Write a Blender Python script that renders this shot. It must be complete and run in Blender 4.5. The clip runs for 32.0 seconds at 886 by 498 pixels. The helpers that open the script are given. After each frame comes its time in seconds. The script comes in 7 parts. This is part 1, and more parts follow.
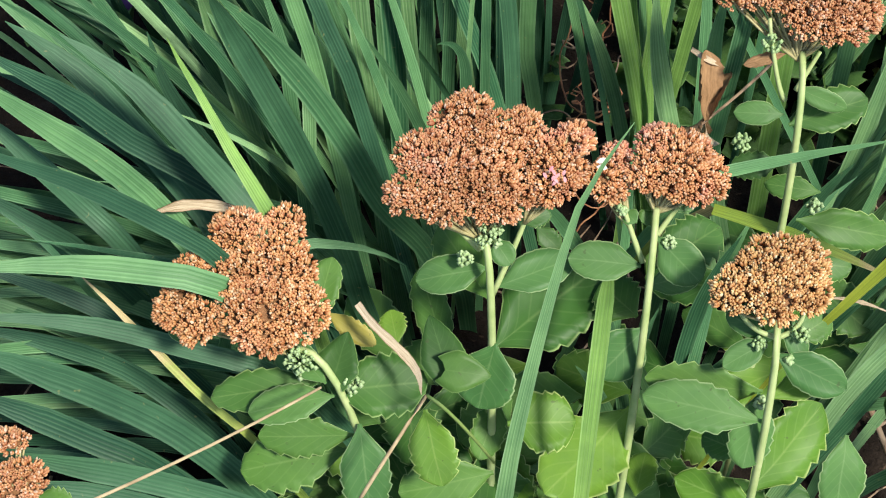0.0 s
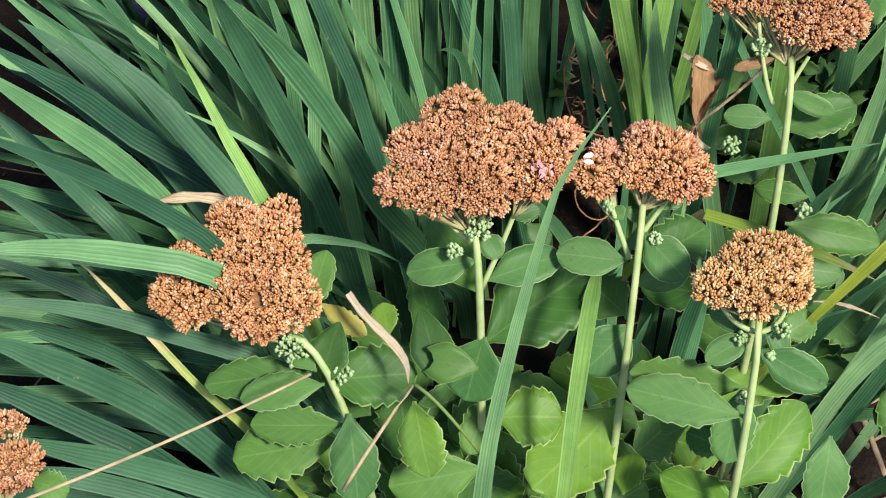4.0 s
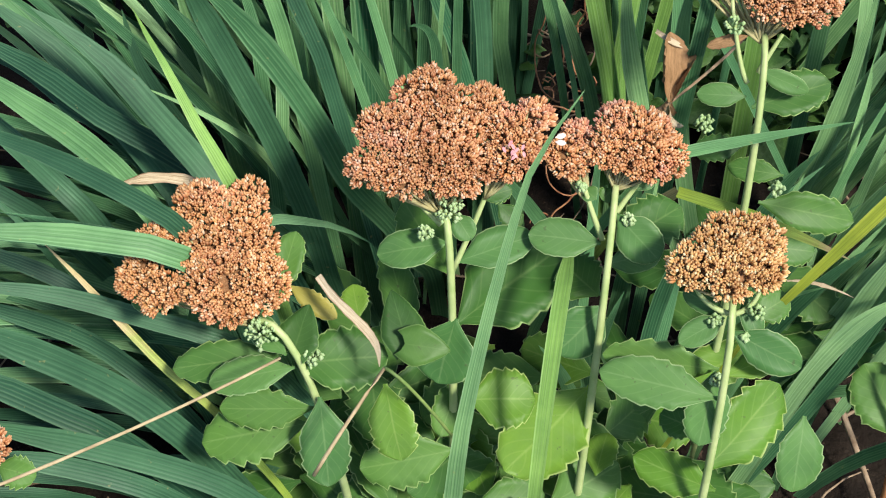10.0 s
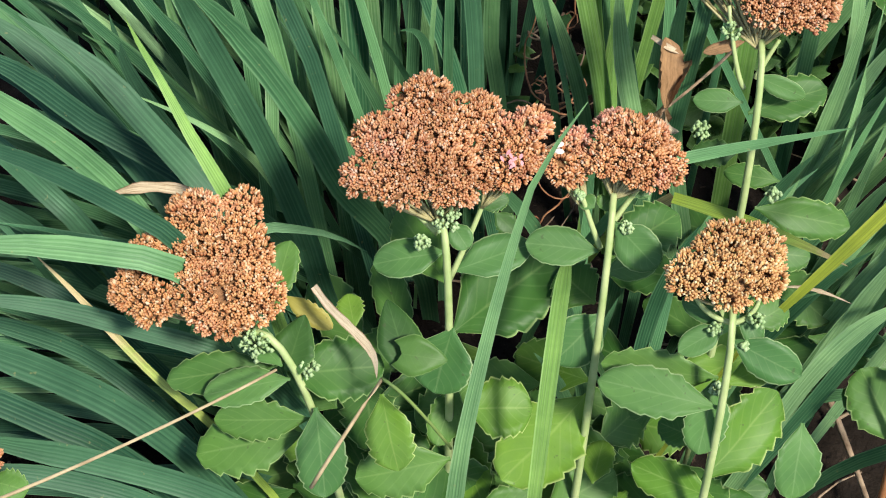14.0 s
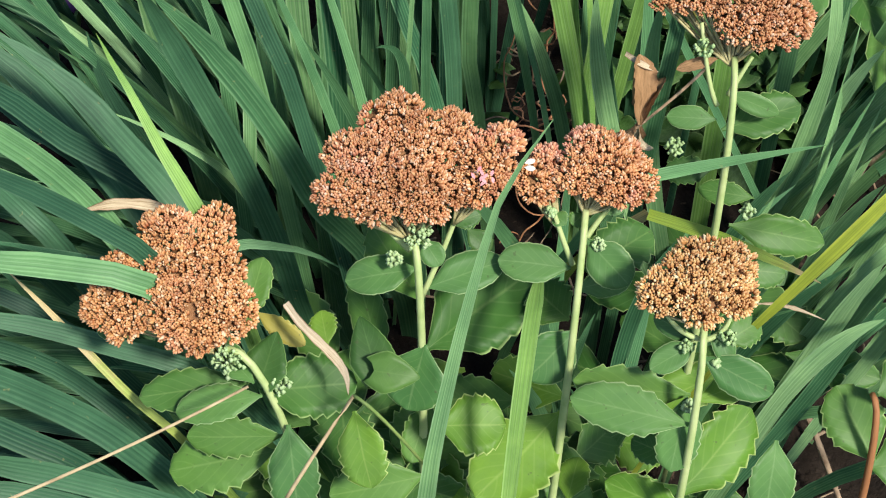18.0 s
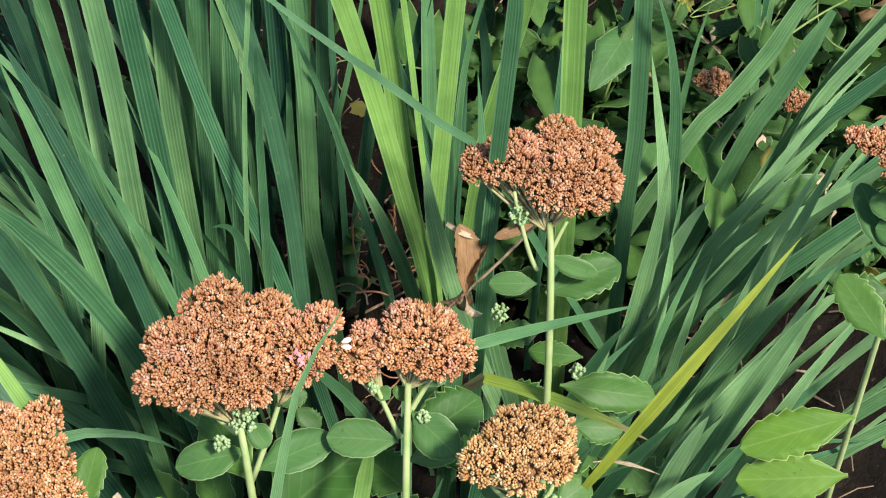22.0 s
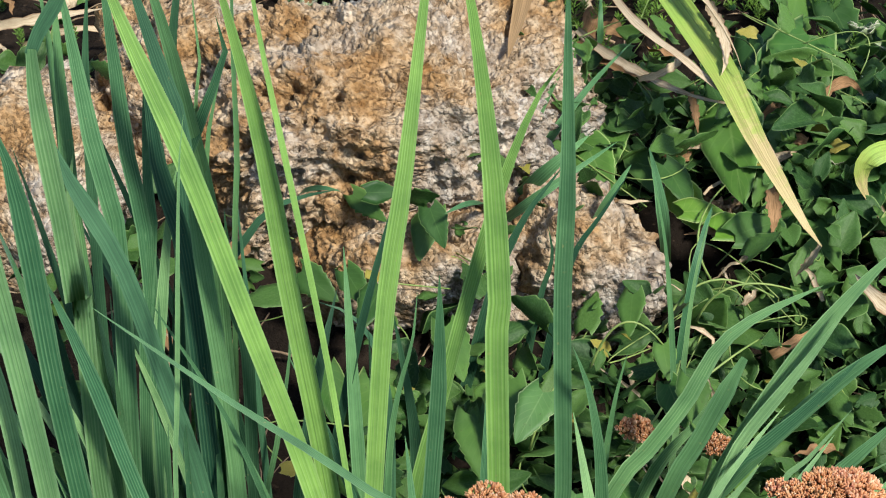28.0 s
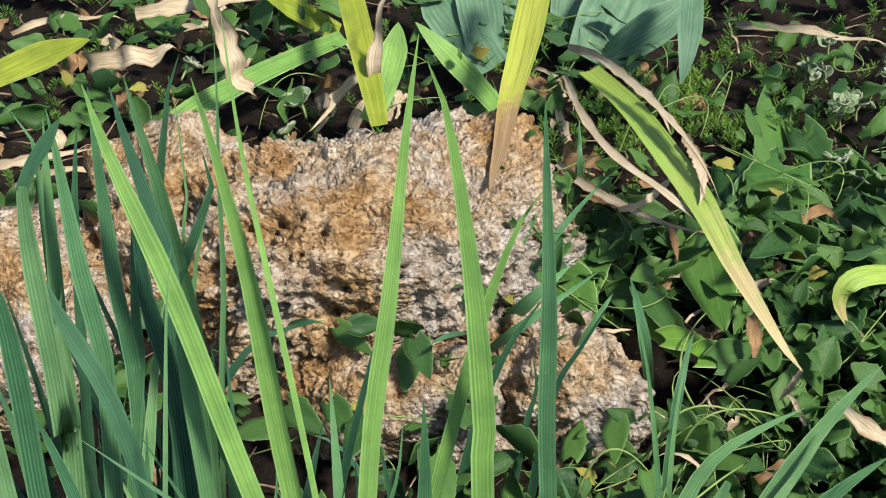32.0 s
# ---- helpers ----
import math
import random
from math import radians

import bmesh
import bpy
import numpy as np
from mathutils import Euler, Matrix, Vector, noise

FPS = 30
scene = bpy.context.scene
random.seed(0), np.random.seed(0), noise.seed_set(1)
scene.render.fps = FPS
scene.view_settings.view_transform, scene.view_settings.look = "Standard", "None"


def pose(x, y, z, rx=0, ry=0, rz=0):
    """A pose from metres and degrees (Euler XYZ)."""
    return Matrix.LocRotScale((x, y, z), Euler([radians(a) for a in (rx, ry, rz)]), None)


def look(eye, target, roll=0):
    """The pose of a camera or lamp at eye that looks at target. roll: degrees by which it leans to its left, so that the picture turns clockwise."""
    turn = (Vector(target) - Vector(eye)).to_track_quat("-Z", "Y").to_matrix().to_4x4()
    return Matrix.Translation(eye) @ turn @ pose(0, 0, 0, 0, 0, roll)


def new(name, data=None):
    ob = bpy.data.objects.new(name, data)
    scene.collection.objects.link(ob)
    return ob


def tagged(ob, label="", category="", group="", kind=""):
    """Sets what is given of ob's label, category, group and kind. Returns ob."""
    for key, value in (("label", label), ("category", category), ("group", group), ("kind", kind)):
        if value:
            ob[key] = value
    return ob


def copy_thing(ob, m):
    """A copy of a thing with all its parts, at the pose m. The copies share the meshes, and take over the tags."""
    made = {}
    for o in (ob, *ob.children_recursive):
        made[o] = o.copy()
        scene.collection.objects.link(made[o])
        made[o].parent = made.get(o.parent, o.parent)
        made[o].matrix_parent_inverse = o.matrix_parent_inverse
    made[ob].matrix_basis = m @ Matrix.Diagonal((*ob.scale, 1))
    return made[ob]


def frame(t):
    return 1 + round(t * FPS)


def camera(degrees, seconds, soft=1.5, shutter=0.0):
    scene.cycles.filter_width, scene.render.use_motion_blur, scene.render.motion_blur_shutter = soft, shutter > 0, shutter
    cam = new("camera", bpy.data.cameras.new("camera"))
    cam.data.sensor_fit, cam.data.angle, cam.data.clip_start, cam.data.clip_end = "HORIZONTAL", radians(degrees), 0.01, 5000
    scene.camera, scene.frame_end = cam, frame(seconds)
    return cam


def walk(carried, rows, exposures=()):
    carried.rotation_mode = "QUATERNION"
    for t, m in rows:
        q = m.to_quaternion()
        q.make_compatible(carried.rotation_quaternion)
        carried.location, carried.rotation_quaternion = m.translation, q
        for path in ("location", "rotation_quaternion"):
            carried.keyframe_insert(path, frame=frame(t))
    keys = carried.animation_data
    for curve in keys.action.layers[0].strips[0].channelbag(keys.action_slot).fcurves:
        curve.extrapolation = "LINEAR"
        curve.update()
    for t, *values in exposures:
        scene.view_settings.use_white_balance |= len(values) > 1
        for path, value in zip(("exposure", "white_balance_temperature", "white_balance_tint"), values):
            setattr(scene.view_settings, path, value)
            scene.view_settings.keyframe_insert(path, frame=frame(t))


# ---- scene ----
cam = camera(30, 32.0, soft=1.1)
PATH = [
    (0.0, look((-0.0614, -0.5641, 1.1826), (-0.0883, -0.0382, 0.3324), 0.05)),
    (1.0, look((-0.0378, -0.5687, 1.1871), (-0.0868, -0.0409, 0.3392), -1.86)),
    (2.0, look((-0.0328, -0.5850, 1.1796), (-0.0825, -0.0441, 0.3400), -1.41)),
    (3.0, look((-0.0353, -0.5871, 1.1828), (-0.0812, -0.0481, 0.3418), -0.74)),
    (3.5, look((-0.0285, -0.5997, 1.1797), (-0.0795, -0.0520, 0.3446), -0.97)),
    (5.5, look((-0.0333, -0.6091, 1.1787), (-0.0845, -0.0532, 0.3490), -0.64)),
    (6.0, look((-0.0332, -0.6100, 1.1743), (-0.0802, -0.0521, 0.3456), -0.29)),
    (7.0, look((-0.0267, -0.6034, 1.1696), (-0.0716, -0.0471, 0.3398), -0.32)),
    (8.0, look((-0.0315, -0.5943, 1.1694), (-0.0690, -0.0462, 0.3339), 0.17)),
    (9.0, look((-0.0379, -0.5933, 1.1679), (-0.0649, -0.0501, 0.3287), 0.98)),
    (10.0, look((-0.0321, -0.5879, 1.1757), (-0.0635, -0.0540, 0.3307), 0.57)),
    (11.0, look((-0.0441, -0.5790, 1.1757), (-0.0683, -0.0491, 0.3280), 1.09)),
    (12.0, look((-0.0429, -0.5759, 1.1789), (-0.0678, -0.0480, 0.3300), 1.03)),
    (13.0, look((-0.0410, -0.5753, 1.1758), (-0.0644, -0.0452, 0.3282), 1.09)),
    (13.5, look((-0.0445, -0.5729, 1.1741), (-0.0634, -0.0434, 0.3260), 1.34)),
    (15.5, look((-0.0497, -0.5814, 1.1769), (-0.0577, -0.0501, 0.3297), 2.41)),
    (16.0, look((-0.0468, -0.5813, 1.1733), (-0.0561, -0.0470, 0.3281), 2.30)),
    (17.0, look((-0.0388, -0.5810, 1.1782), (-0.0526, -0.0461, 0.3334), 1.92)),
    (17.5, look((-0.0375, -0.5772, 1.1779), (-0.0507, -0.0415, 0.3336), 1.96)),
    (18.0, look((-0.0313, -0.5721, 1.1747), (-0.0459, -0.0347, 0.3315), 1.79)),
    (18.5, look((-0.0175, -0.5659, 1.1789), (-0.0372, -0.0269, 0.3368), 1.30)),
    (19.0, look((-0.0016, -0.5598, 1.1815), (-0.0283, -0.0144, 0.3437), 0.59)),
    (19.5, look((0.0150, -0.5561, 1.1852), (-0.0198, -0.0003, 0.3546), -0.14)),
    (20.0, look((0.0337, -0.5530, 1.1856), (-0.0069, 0.0165, 0.3647), -0.71)),
    (20.5, look((0.0406, -0.5500, 1.1860), (0.0066, 0.0326, 0.3740), -0.47)),
    (21.0, look((0.0396, -0.5503, 1.1902), (0.0186, 0.0414, 0.3843), -0.22)),
    (21.5, look((0.0441, -0.5512, 1.1979), (0.0305, 0.0477, 0.3971), -0.41)),
    (22.0, look((0.0440, -0.5546, 1.2031), (0.0595, 0.0474, 0.4048), 0.87)),
    (22.5, look((0.0383, -0.5603, 1.2071), (0.0655, 0.0511, 0.4162), 0.96)),
    (23.0, look((0.0372, -0.5633, 1.2128), (0.0677, 0.0699, 0.4394), 0.68)),
    (23.5, look((0.0360, -0.5643, 1.2190), (0.0708, 0.0821, 0.4567), 0.80)),
    (24.0, look((0.0349, -0.5606, 1.2216), (0.0786, 0.0963, 0.4688), 1.35)),
    (24.5, look((0.0353, -0.5595, 1.2242), (0.0804, 0.1150, 0.4873), 1.38)),
    (25.0, look((0.0356, -0.5557, 1.2262), (0.0831, 0.1262, 0.4963), 1.39)),
    (25.5, look((0.0391, -0.5498, 1.2289), (0.0911, 0.1434, 0.5100), 1.55)),
    (26.0, look((0.0424, -0.5461, 1.2343), (0.0968, 0.1565, 0.5249), 1.37)),
    (26.5, look((0.0474, -0.5458, 1.2370), (0.1061, 0.1717, 0.5428), 1.27)),
    (28.5, look((0.0429, -0.5449, 1.2473), (0.1099, 0.2062, 0.5905), 0.45)),
    (29.0, look((0.0493, -0.5553, 1.2462), (0.1170, 0.2111, 0.6074), 0.12)),
    (30.0, look((0.0424, -0.5514, 1.2459), (0.1155, 0.2218, 0.6159), 0.27)),
    (31.0, look((0.0444, -0.5555, 1.2482), (0.1191, 0.2281, 0.6315), 0.24)),
    (32.0, look((0.0440, -0.5655, 1.2529), (0.1214, 0.2271, 0.6480), 0.17)),
]
walk(cam, PATH)

# ---- light ----
world = bpy.data.worlds.new("sky")
scene.world = world
world.use_nodes = True
wn = world.node_tree
sky = wn.nodes.new("ShaderNodeTexSky")
sky.sky_type = "NISHITA"
sky.sun_disc = False
SUN = Vector((0.42, -0.38, 0.82)).normalized()
sky.sun_elevation = math.asin(SUN.z)
sky.sun_rotation = math.atan2(SUN.x, SUN.y)
bg = wn.nodes["Background"]
bg.inputs[1].default_value = 0.125
wn.links.new(sky.outputs[0], bg.inputs[0])
sun_data = bpy.data.lights.new("sun", "SUN")
sun_data.energy = 4.2
sun_data.angle = radians(8)
sun_data.color = (1.0, 0.95, 0.87)
sun = new("sun", sun_data)
sun.matrix_world = look(SUN * 5, (0, 0, 0))
scene.view_settings.exposure = 0.66


# ---- materials ----
class Mat:
    """A small wrapper that builds node materials."""

    def __init__(self, name, rough=0.6, spec=0.4):
        self.m = bpy.data.materials.new(name)
        self.m.use_nodes = True
        self.t = self.m.node_tree
        self.b = self.t.nodes["Principled BSDF"]
        self.b.inputs["Roughness"].default_value = rough
        self.b.inputs["Specular IOR Level"].default_value = spec

    def node(self, kind, **kw):
        n = self.t.nodes.new("ShaderNode" + kind)
        for k, v in kw.items():
            n.inputs[k.replace("_", " ")].default_value = v
        return n

    def link(self, a, b):
        self.t.links.new(a, b)

    def math(self, op, a, b=0.0):
        n = self.t.nodes.new("ShaderNodeMath")
        n.operation = op
        for s, v in zip(n.inputs, (a, b)):
            if isinstance(v, (int, float)):
                s.default_value = v
            else:
                self.link(v, s)
        return n.outputs[0]

    def ramp(self, fac, *stops):
        n = self.t.nodes.new("ShaderNodeValToRGB")
        e = n.color_ramp.elements
        while len(e) < len(stops):
            e.new(0.5)
        for q, (p, c) in zip(e, stops):
            q.position, q.color = p, (*c, 1)
        self.link(fac, n.inputs[0])
        return n.outputs[0]

    def mix(self, fac, a, b, how="MIX"):
        n = self.t.nodes.new("ShaderNodeMix")
        n.data_type, n.blend_type = "RGBA", how
        for s, v in ((n.inputs[0], fac), (n.inputs[6], a), (n.inputs[7], b)):
            if isinstance(v, (int, float)):
                s.default_value = v
            elif isinstance(v, tuple):
                s.default_value = (*v, 1)
            else:
                self.link(v, s)
        return n.outputs[2]

    def noise(self, scale, detail=4.0, rough=0.6, where="Object"):
        if where == "UV":
            c = self.t.nodes.new("ShaderNodeUVMap").outputs[0]
        elif where == "World":
            c = self.t.nodes.new("ShaderNodeNewGeometry").outputs["Position"]
        else:
            c = self.t.nodes.new("ShaderNodeTexCoord").outputs["Object"]
        n = self.node("TexNoise", Scale=scale, Detail=detail, Roughness=rough)
        self.link(c, n.inputs["Vector"])
        return n.outputs[0]

    def uv(self):
        s = self.t.nodes.new("ShaderNodeSeparateXYZ")
        self.link(self.t.nodes.new("ShaderNodeUVMap").outputs[0], s.inputs[0])
        return s.outputs[0], s.outputs[1]

    def rnd(self):
        return self.t.nodes.new("ShaderNodeObjectInfo").outputs["Random"]

    def island(self):
        return self.t.nodes.new("ShaderNodeNewGeometry").outputs["Random Per Island"]

    def bump(self, height, strength=0.3, dist=0.001):
        n = self.node("Bump", Strength=strength, Distance=dist)
        self.link(height, n.inputs["Height"])
        self.link(n.outputs[0], self.b.inputs["Normal"])

    def colour(self, c, thin=0.0, tint=(1, 1, 1)):
        """Base colour; thin: how much light comes through, as in a leaf."""
        self.link(c, self.b.inputs["Base Color"])
        if thin:
            tr = self.t.nodes.new("ShaderNodeBsdfTranslucent")
            self.link(self.mix(1.0, c, tint, "MULTIPLY"), tr.inputs[0])
            ms = self.t.nodes.new("ShaderNodeMixShader")
            ms.inputs[0].default_value = thin
            self.link(self.b.outputs[0], ms.inputs[1])
            self.link(tr.outputs[0], ms.inputs[2])
            self.link(ms.outputs[0], self.t.nodes["Material Output"].inputs[0])
        return self.m


def blade_material(name, dark, light, vein, rough=0.42, ribs=6, thin=0.17, relief=0.12):
    """Strap leaf: fine ribs along it, blotches, paler towards the base."""
    k = Mat(name, rough + 0.06, 0.17)
    u, v = k.uv()
    rib = k.math("SINE", k.math("MULTIPLY", u, 6.283 * ribs))
    base = k.ramp(k.rnd(), (0.0, dark), (1.0, light))
    line = k.ramp(k.math("ADD", k.math("MULTIPLY", rib, 0.5), 0.5), (0.55, (0, 0, 0)), (0.97, (1, 1, 1)))
    base = k.mix(k.math("MULTIPLY", line, k.math("ADD", k.math("MULTIPLY", k.noise(9, 2), 0.55), 0.0)), base, vein)
    cx = k.t.nodes.new("ShaderNodeCombineXYZ")
    k.link(k.math("MULTIPLY", u, 9.0), cx.inputs[0])
    k.link(k.math("MULTIPLY", v, 1.6), cx.inputs[1])
    k.link(k.math("MULTIPLY", k.rnd(), 37.0), cx.inputs[2])
    st = k.node("TexNoise", Scale=1.6, Detail=3.0, Roughness=0.6)
    k.link(cx.outputs[0], st.inputs["Vector"])
    base = k.mix(1.0, base, k.ramp(st.outputs[0], (0.3, (0.70, 0.74, 0.72)), (0.7, (1.30, 1.24, 1.22))), "MULTIPLY")
    edge = k.math("ABSOLUTE", k.math("SUBTRACT", u, 0.5))
    base = k.mix(k.ramp(edge, (0.40, (0, 0, 0)), (0.5, (0.55, 0.55, 0.55))), base, vein)
    blot = k.ramp(k.noise(26, 5), (0.35, (0.72, 0.78, 0.72)), (0.7, (1.12, 1.1, 1.0)))
    base = k.mix(1.0, base, blot, "MULTIPLY")
    spots = k.ramp(k.noise(190, 2), (0.70, (0, 0, 0)), (0.78, (1, 1, 1)))
    base = k.mix(k.math("MULTIPLY", spots, 0.35), base, (0.30, 0.27, 0.10))
    k.bump(rib, relief, 0.0006)
    return k.colour(base, thin, (1.3, 1.35, 0.5))


iris_green = blade_material("iris_leaf_green", (0.032, 0.115, 0.056), (0.118, 0.262, 0.105), (0.19, 0.34, 0.18))
iris_light = blade_material("iris_leaf_light", (0.16, 0.32, 0.075), (0.25, 0.43, 0.11), (0.36, 0.52, 0.22), thin=0.3)
# blue-green leaves; shade low and deep in the clump is also this dark tone
iris_blue = blade_material("iris_leaf_blue_green", (0.018, 0.068, 0.040), (0.048, 0.130, 0.067), (0.090, 0.19, 0.105))
iris_pale = blade_material("iris_leaf_pale", (0.125, 0.275, 0.110), (0.250, 0.430, 0.200), (0.36, 0.53, 0.30), thin=0.25)
iris_yellow = blade_material("iris_leaf_yellowing", (0.34, 0.42, 0.05), (0.46, 0.50, 0.08), (0.50, 0.50, 0.16), thin=0.5, relief=0.12)
iris_grey = blade_material("bearded_iris_leaf", (0.085, 0.175, 0.105), (0.125, 0.225, 0.145), (0.19, 0.30, 0.20), 0.5, 9, relief=0.1)


def dry_material(name, a, b, rough=0.75):
    k = Mat(name, rough, 0.2)
    u, v = k.uv()
    rib = k.math("SINE", k.math("MULTIPLY", u, 6.283 * 8))
    cx = k.t.nodes.new("ShaderNodeCombineXYZ")
    k.link(k.math("MULTIPLY", u, 7.0), cx.inputs[0])
    k.link(k.math("MULTIPLY", v, 2.2), cx.inputs[1])
    k.link(k.math("MULTIPLY", k.rnd(), 41.0), cx.inputs[2])
    st = k.node("TexNoise", Scale=1.7, Detail=5.0, Roughness=0.7)
    k.link(cx.outputs[0], st.inputs["Vector"])
    c = k.ramp(k.math("ADD", k.math("MULTIPLY", st.outputs[0], 0.7), k.math("MULTIPLY", k.noise(35, 5), 0.3)), (0.36, a), (0.50, tuple(0.4 * p + 0.6 * q for p, q in zip(a, b))), (0.64, b))
    c = k.mix(k.math("MULTIPLY", k.math("ADD", rib, 1.0), k.math("MULTIPLY", k.noise(14, 2), 0.04)), c, (0.26, 0.17, 0.09))
    edge = k.math("ABSOLUTE", k.math("SUBTRACT", u, 0.5))
    c = k.mix(k.ramp(k.math("ADD", edge, k.math("MULTIPLY", k.noise(60, 3), 0.3)), (0.5, (0, 0, 0)), (0.66, (0.8, 0.8, 0.8))), c, (0.22, 0.12, 0.06))
    k.bump(k.math("ADD", k.math("MULTIPLY", rib, 0.05), k.noise(60, 4)), 0.5, 0.0015)
    return k.colour(c, 0.15, (1.0, 0.95, 0.65))


straw = dry_material("dry_leaf_straw", (0.26, 0.19, 0.10), (0.62, 0.52, 0.36))
dead_brown = dry_material("dead_leaf_brown", (0.12, 0.065, 0.026), (0.37, 0.22, 0.105))


def fading_material(name, *stops):
    """Leaf that goes from green at the base through yellow to a dry tip."""
    k = Mat(name, 0.55, 0.35)
    u, v = k.uv()
    rib = k.math("SINE", k.math("MULTIPLY", u, 6.283 * 12))
    f = k.math("ADD", v, k.math("MULTIPLY", k.math("SUBTRACT", k.noise(22, 5), 0.5), 0.7))
    f = k.math("ADD", f, k.math("MULTIPLY", k.math("SUBTRACT", k.noise(140, 3), 0.5), 0.25))
    c = k.ramp(f, *stops)
    cx = k.t.nodes.new("ShaderNodeCombineXYZ")
    k.link(k.math("MULTIPLY", u, 8.0), cx.inputs[0])
    k.link(k.math("MULTIPLY", v, 1.8), cx.inputs[1])
    st = k.node("TexNoise", Scale=1.8, Detail=4.0, Roughness=0.65)
    k.link(cx.outputs[0], st.inputs["Vector"])
    c = k.mix(1.0, c, k.ramp(st.outputs[0], (0.34, (0.60, 0.58, 0.52)), (0.62, (1.12, 1.12, 1.12))), "MULTIPLY")
    c = k.mix(k.math("MULTIPLY", k.math("ADD", rib, 1.0), 0.05), c, (0.32, 0.36, 0.16))
    k.bump(rib, 0.10, 0.0005)
    return k.colour(c, 0.2, (1.2, 1.2, 0.5))


fading = fading_material("leaf_fading_to_straw", (0.0, (0.34, 0.46, 0.05)), (0.45, (0.27, 0.42, 0.07)), (0.72, (0.34, 0.42, 0.09)), (0.86, (0.52, 0.42, 0.20)))
yellowed = fading_material("yellow_leaf_with_dry_end", (0.0, (0.34, 0.42, 0.05)), (0.58, (0.48, 0.50, 0.07)), (0.68, (0.44, 0.32, 0.10)), (0.76, (0.40, 0.25, 0.12)))


def fleshy_material(name, a, b, edge):
    """Succulent leaf: waxy bloom, pale midrib, paler rim."""
    k = Mat(name, 0.46, 0.20)
    u, v = k.uv()
    d = k.math("ABSOLUTE", k.math("SUBTRACT", u, 0.5))
    c = k.ramp(k.rnd(), (0.0, a), (1.0, b))
    c = k.mix(1.0, c, k.ramp(k.noise(30, 5), (0.3, (0.75, 0.80, 0.78)), (0.7, (1.15, 1.12, 1.0))), "MULTIPLY")
    bloom = k.ramp(k.noise(16, 3), (0.45, (0, 0, 0)), (0.75, (1, 1, 1)))
    c = k.mix(k.math("MULTIPLY", bloom, 0.22), c, (0.16, 0.26, 0.12))
    c = k.mix(k.ramp(d, (0.0, (0.20, 0.20, 0.20)), (0.03, (0, 0, 0))), c, edge)
    c = k.mix(k.ramp(d, (0.465, (0, 0, 0)), (0.49, (0.9, 0.9, 0.9))), c, edge)
    side = k.math("SINE", k.math("MULTIPLY", k.math("SUBTRACT", v, k.math("MULTIPLY", d, 0.7)), 44.0))
    c = k.mix(k.ramp(side, (0.80, (0, 0, 0)), (1.0, (0.07, 0.07, 0.07))), c, edge)
    speck = k.ramp(k.noise(260, 2), (0.68, (0, 0, 0)), (0.74, (1, 1, 1)))
    c = k.mix(k.math("MULTIPLY", speck, 0.5), c, (0.06, 0.07, 0.03))
    k.bump(k.math("ADD", k.noise(60, 5), k.math("MULTIPLY", side, 0.012)), 0.25, 0.0015)
    return k.colour(c, 0.22, (1.25, 1.3, 0.45))


sedum_leaf = fleshy_material("sedum_leaf", (0.040, 0.120, 0.022), (0.095, 0.205, 0.040), (0.30, 0.42, 0.15))
# lit copy of sedum_leaf: sunlight painted in as a brighter, yellower green
sedum_lit = fleshy_material("sedum_leaf_sunlit", (0.090, 0.205, 0.022), (0.150, 0.275, 0.034), (0.40, 0.50, 0.17))
sedum_grey = fleshy_material("sedum_leaf_bloomed", (0.055, 0.150, 0.042), (0.098, 0.21, 0.058), (0.30, 0.41, 0.19))
vine_leaf = fleshy_material("bindweed_leaf", (0.020, 0.066, 0.017), (0.082, 0.176, 0.038), (0.15, 0.25, 0.08))
vine_sick = fleshy_material("bindweed_leaf_yellowing", (0.22, 0.20, 0.035), (0.36, 0.31, 0.07), (0.42, 0.40, 0.16))
pale_rosette = fleshy_material("rosette_leaf", (0.17, 0.26, 0.12), (0.34, 0.40, 0.26), (0.58, 0.52, 0.45))


def plain(name, stops, scale, rough=0.6, bump=0.3, thin=0.0, isl=0.0):
    k = Mat(name, rough, 0.3)
    c = k.ramp(k.noise(scale, 5), *stops)
    if isl:
        c = k.mix(1.0, c, k.ramp(k.island(), (0.0, (1 - isl, 1 - isl, 1 - isl)), (1.0, (1 + isl, 1 + isl, 1 + isl))), "MULTIPLY")
    k.bump(k.noise(scale * 6, 4), bump, 0.001)
    return k.colour(c, thin, (1.2, 1.2, 0.6))


stem_green = plain("sedum_stem", ((0.3, (0.26, 0.35, 0.12)), (0.7, (0.41, 0.47, 0.21))), 60, 0.5, 0.1)
stem_pink = plain("sedum_stem_brownish", ((0.3, (0.28, 0.24, 0.10)), (0.7, (0.40, 0.36, 0.18))), 60, 0.5, 0.1)
bud_green = plain("unopened_bud", ((0.3, (0.25, 0.38, 0.15)), (0.7, (0.40, 0.52, 0.27))), 80, 0.5, 0.1, 0.1, 0.2)
# for the sheet under the florets; its dark brown stands for gap shade
gap_brown = plain("floret_gap_filler", ((0.35, (0.16, 0.075, 0.030)), (0.65, (0.30, 0.15, 0.065))), 260, 0.8, 0.8)
stalk_tan = plain("dry_stalk_tan", ((0.3, (0.26, 0.19, 0.10)), (0.7, (0.48, 0.38, 0.22))), 70, 0.7, 0.3)
twig = plain("twig", ((0.3, (0.13, 0.08, 0.045)), (0.7, (0.34, 0.25, 0.16))), 90, 0.85, 0.6)
tendril_red = plain("dry_tendril", ((0.3, (0.30, 0.11, 0.05)), (0.7, (0.50, 0.25, 0.12))), 80, 0.7, 0.3)
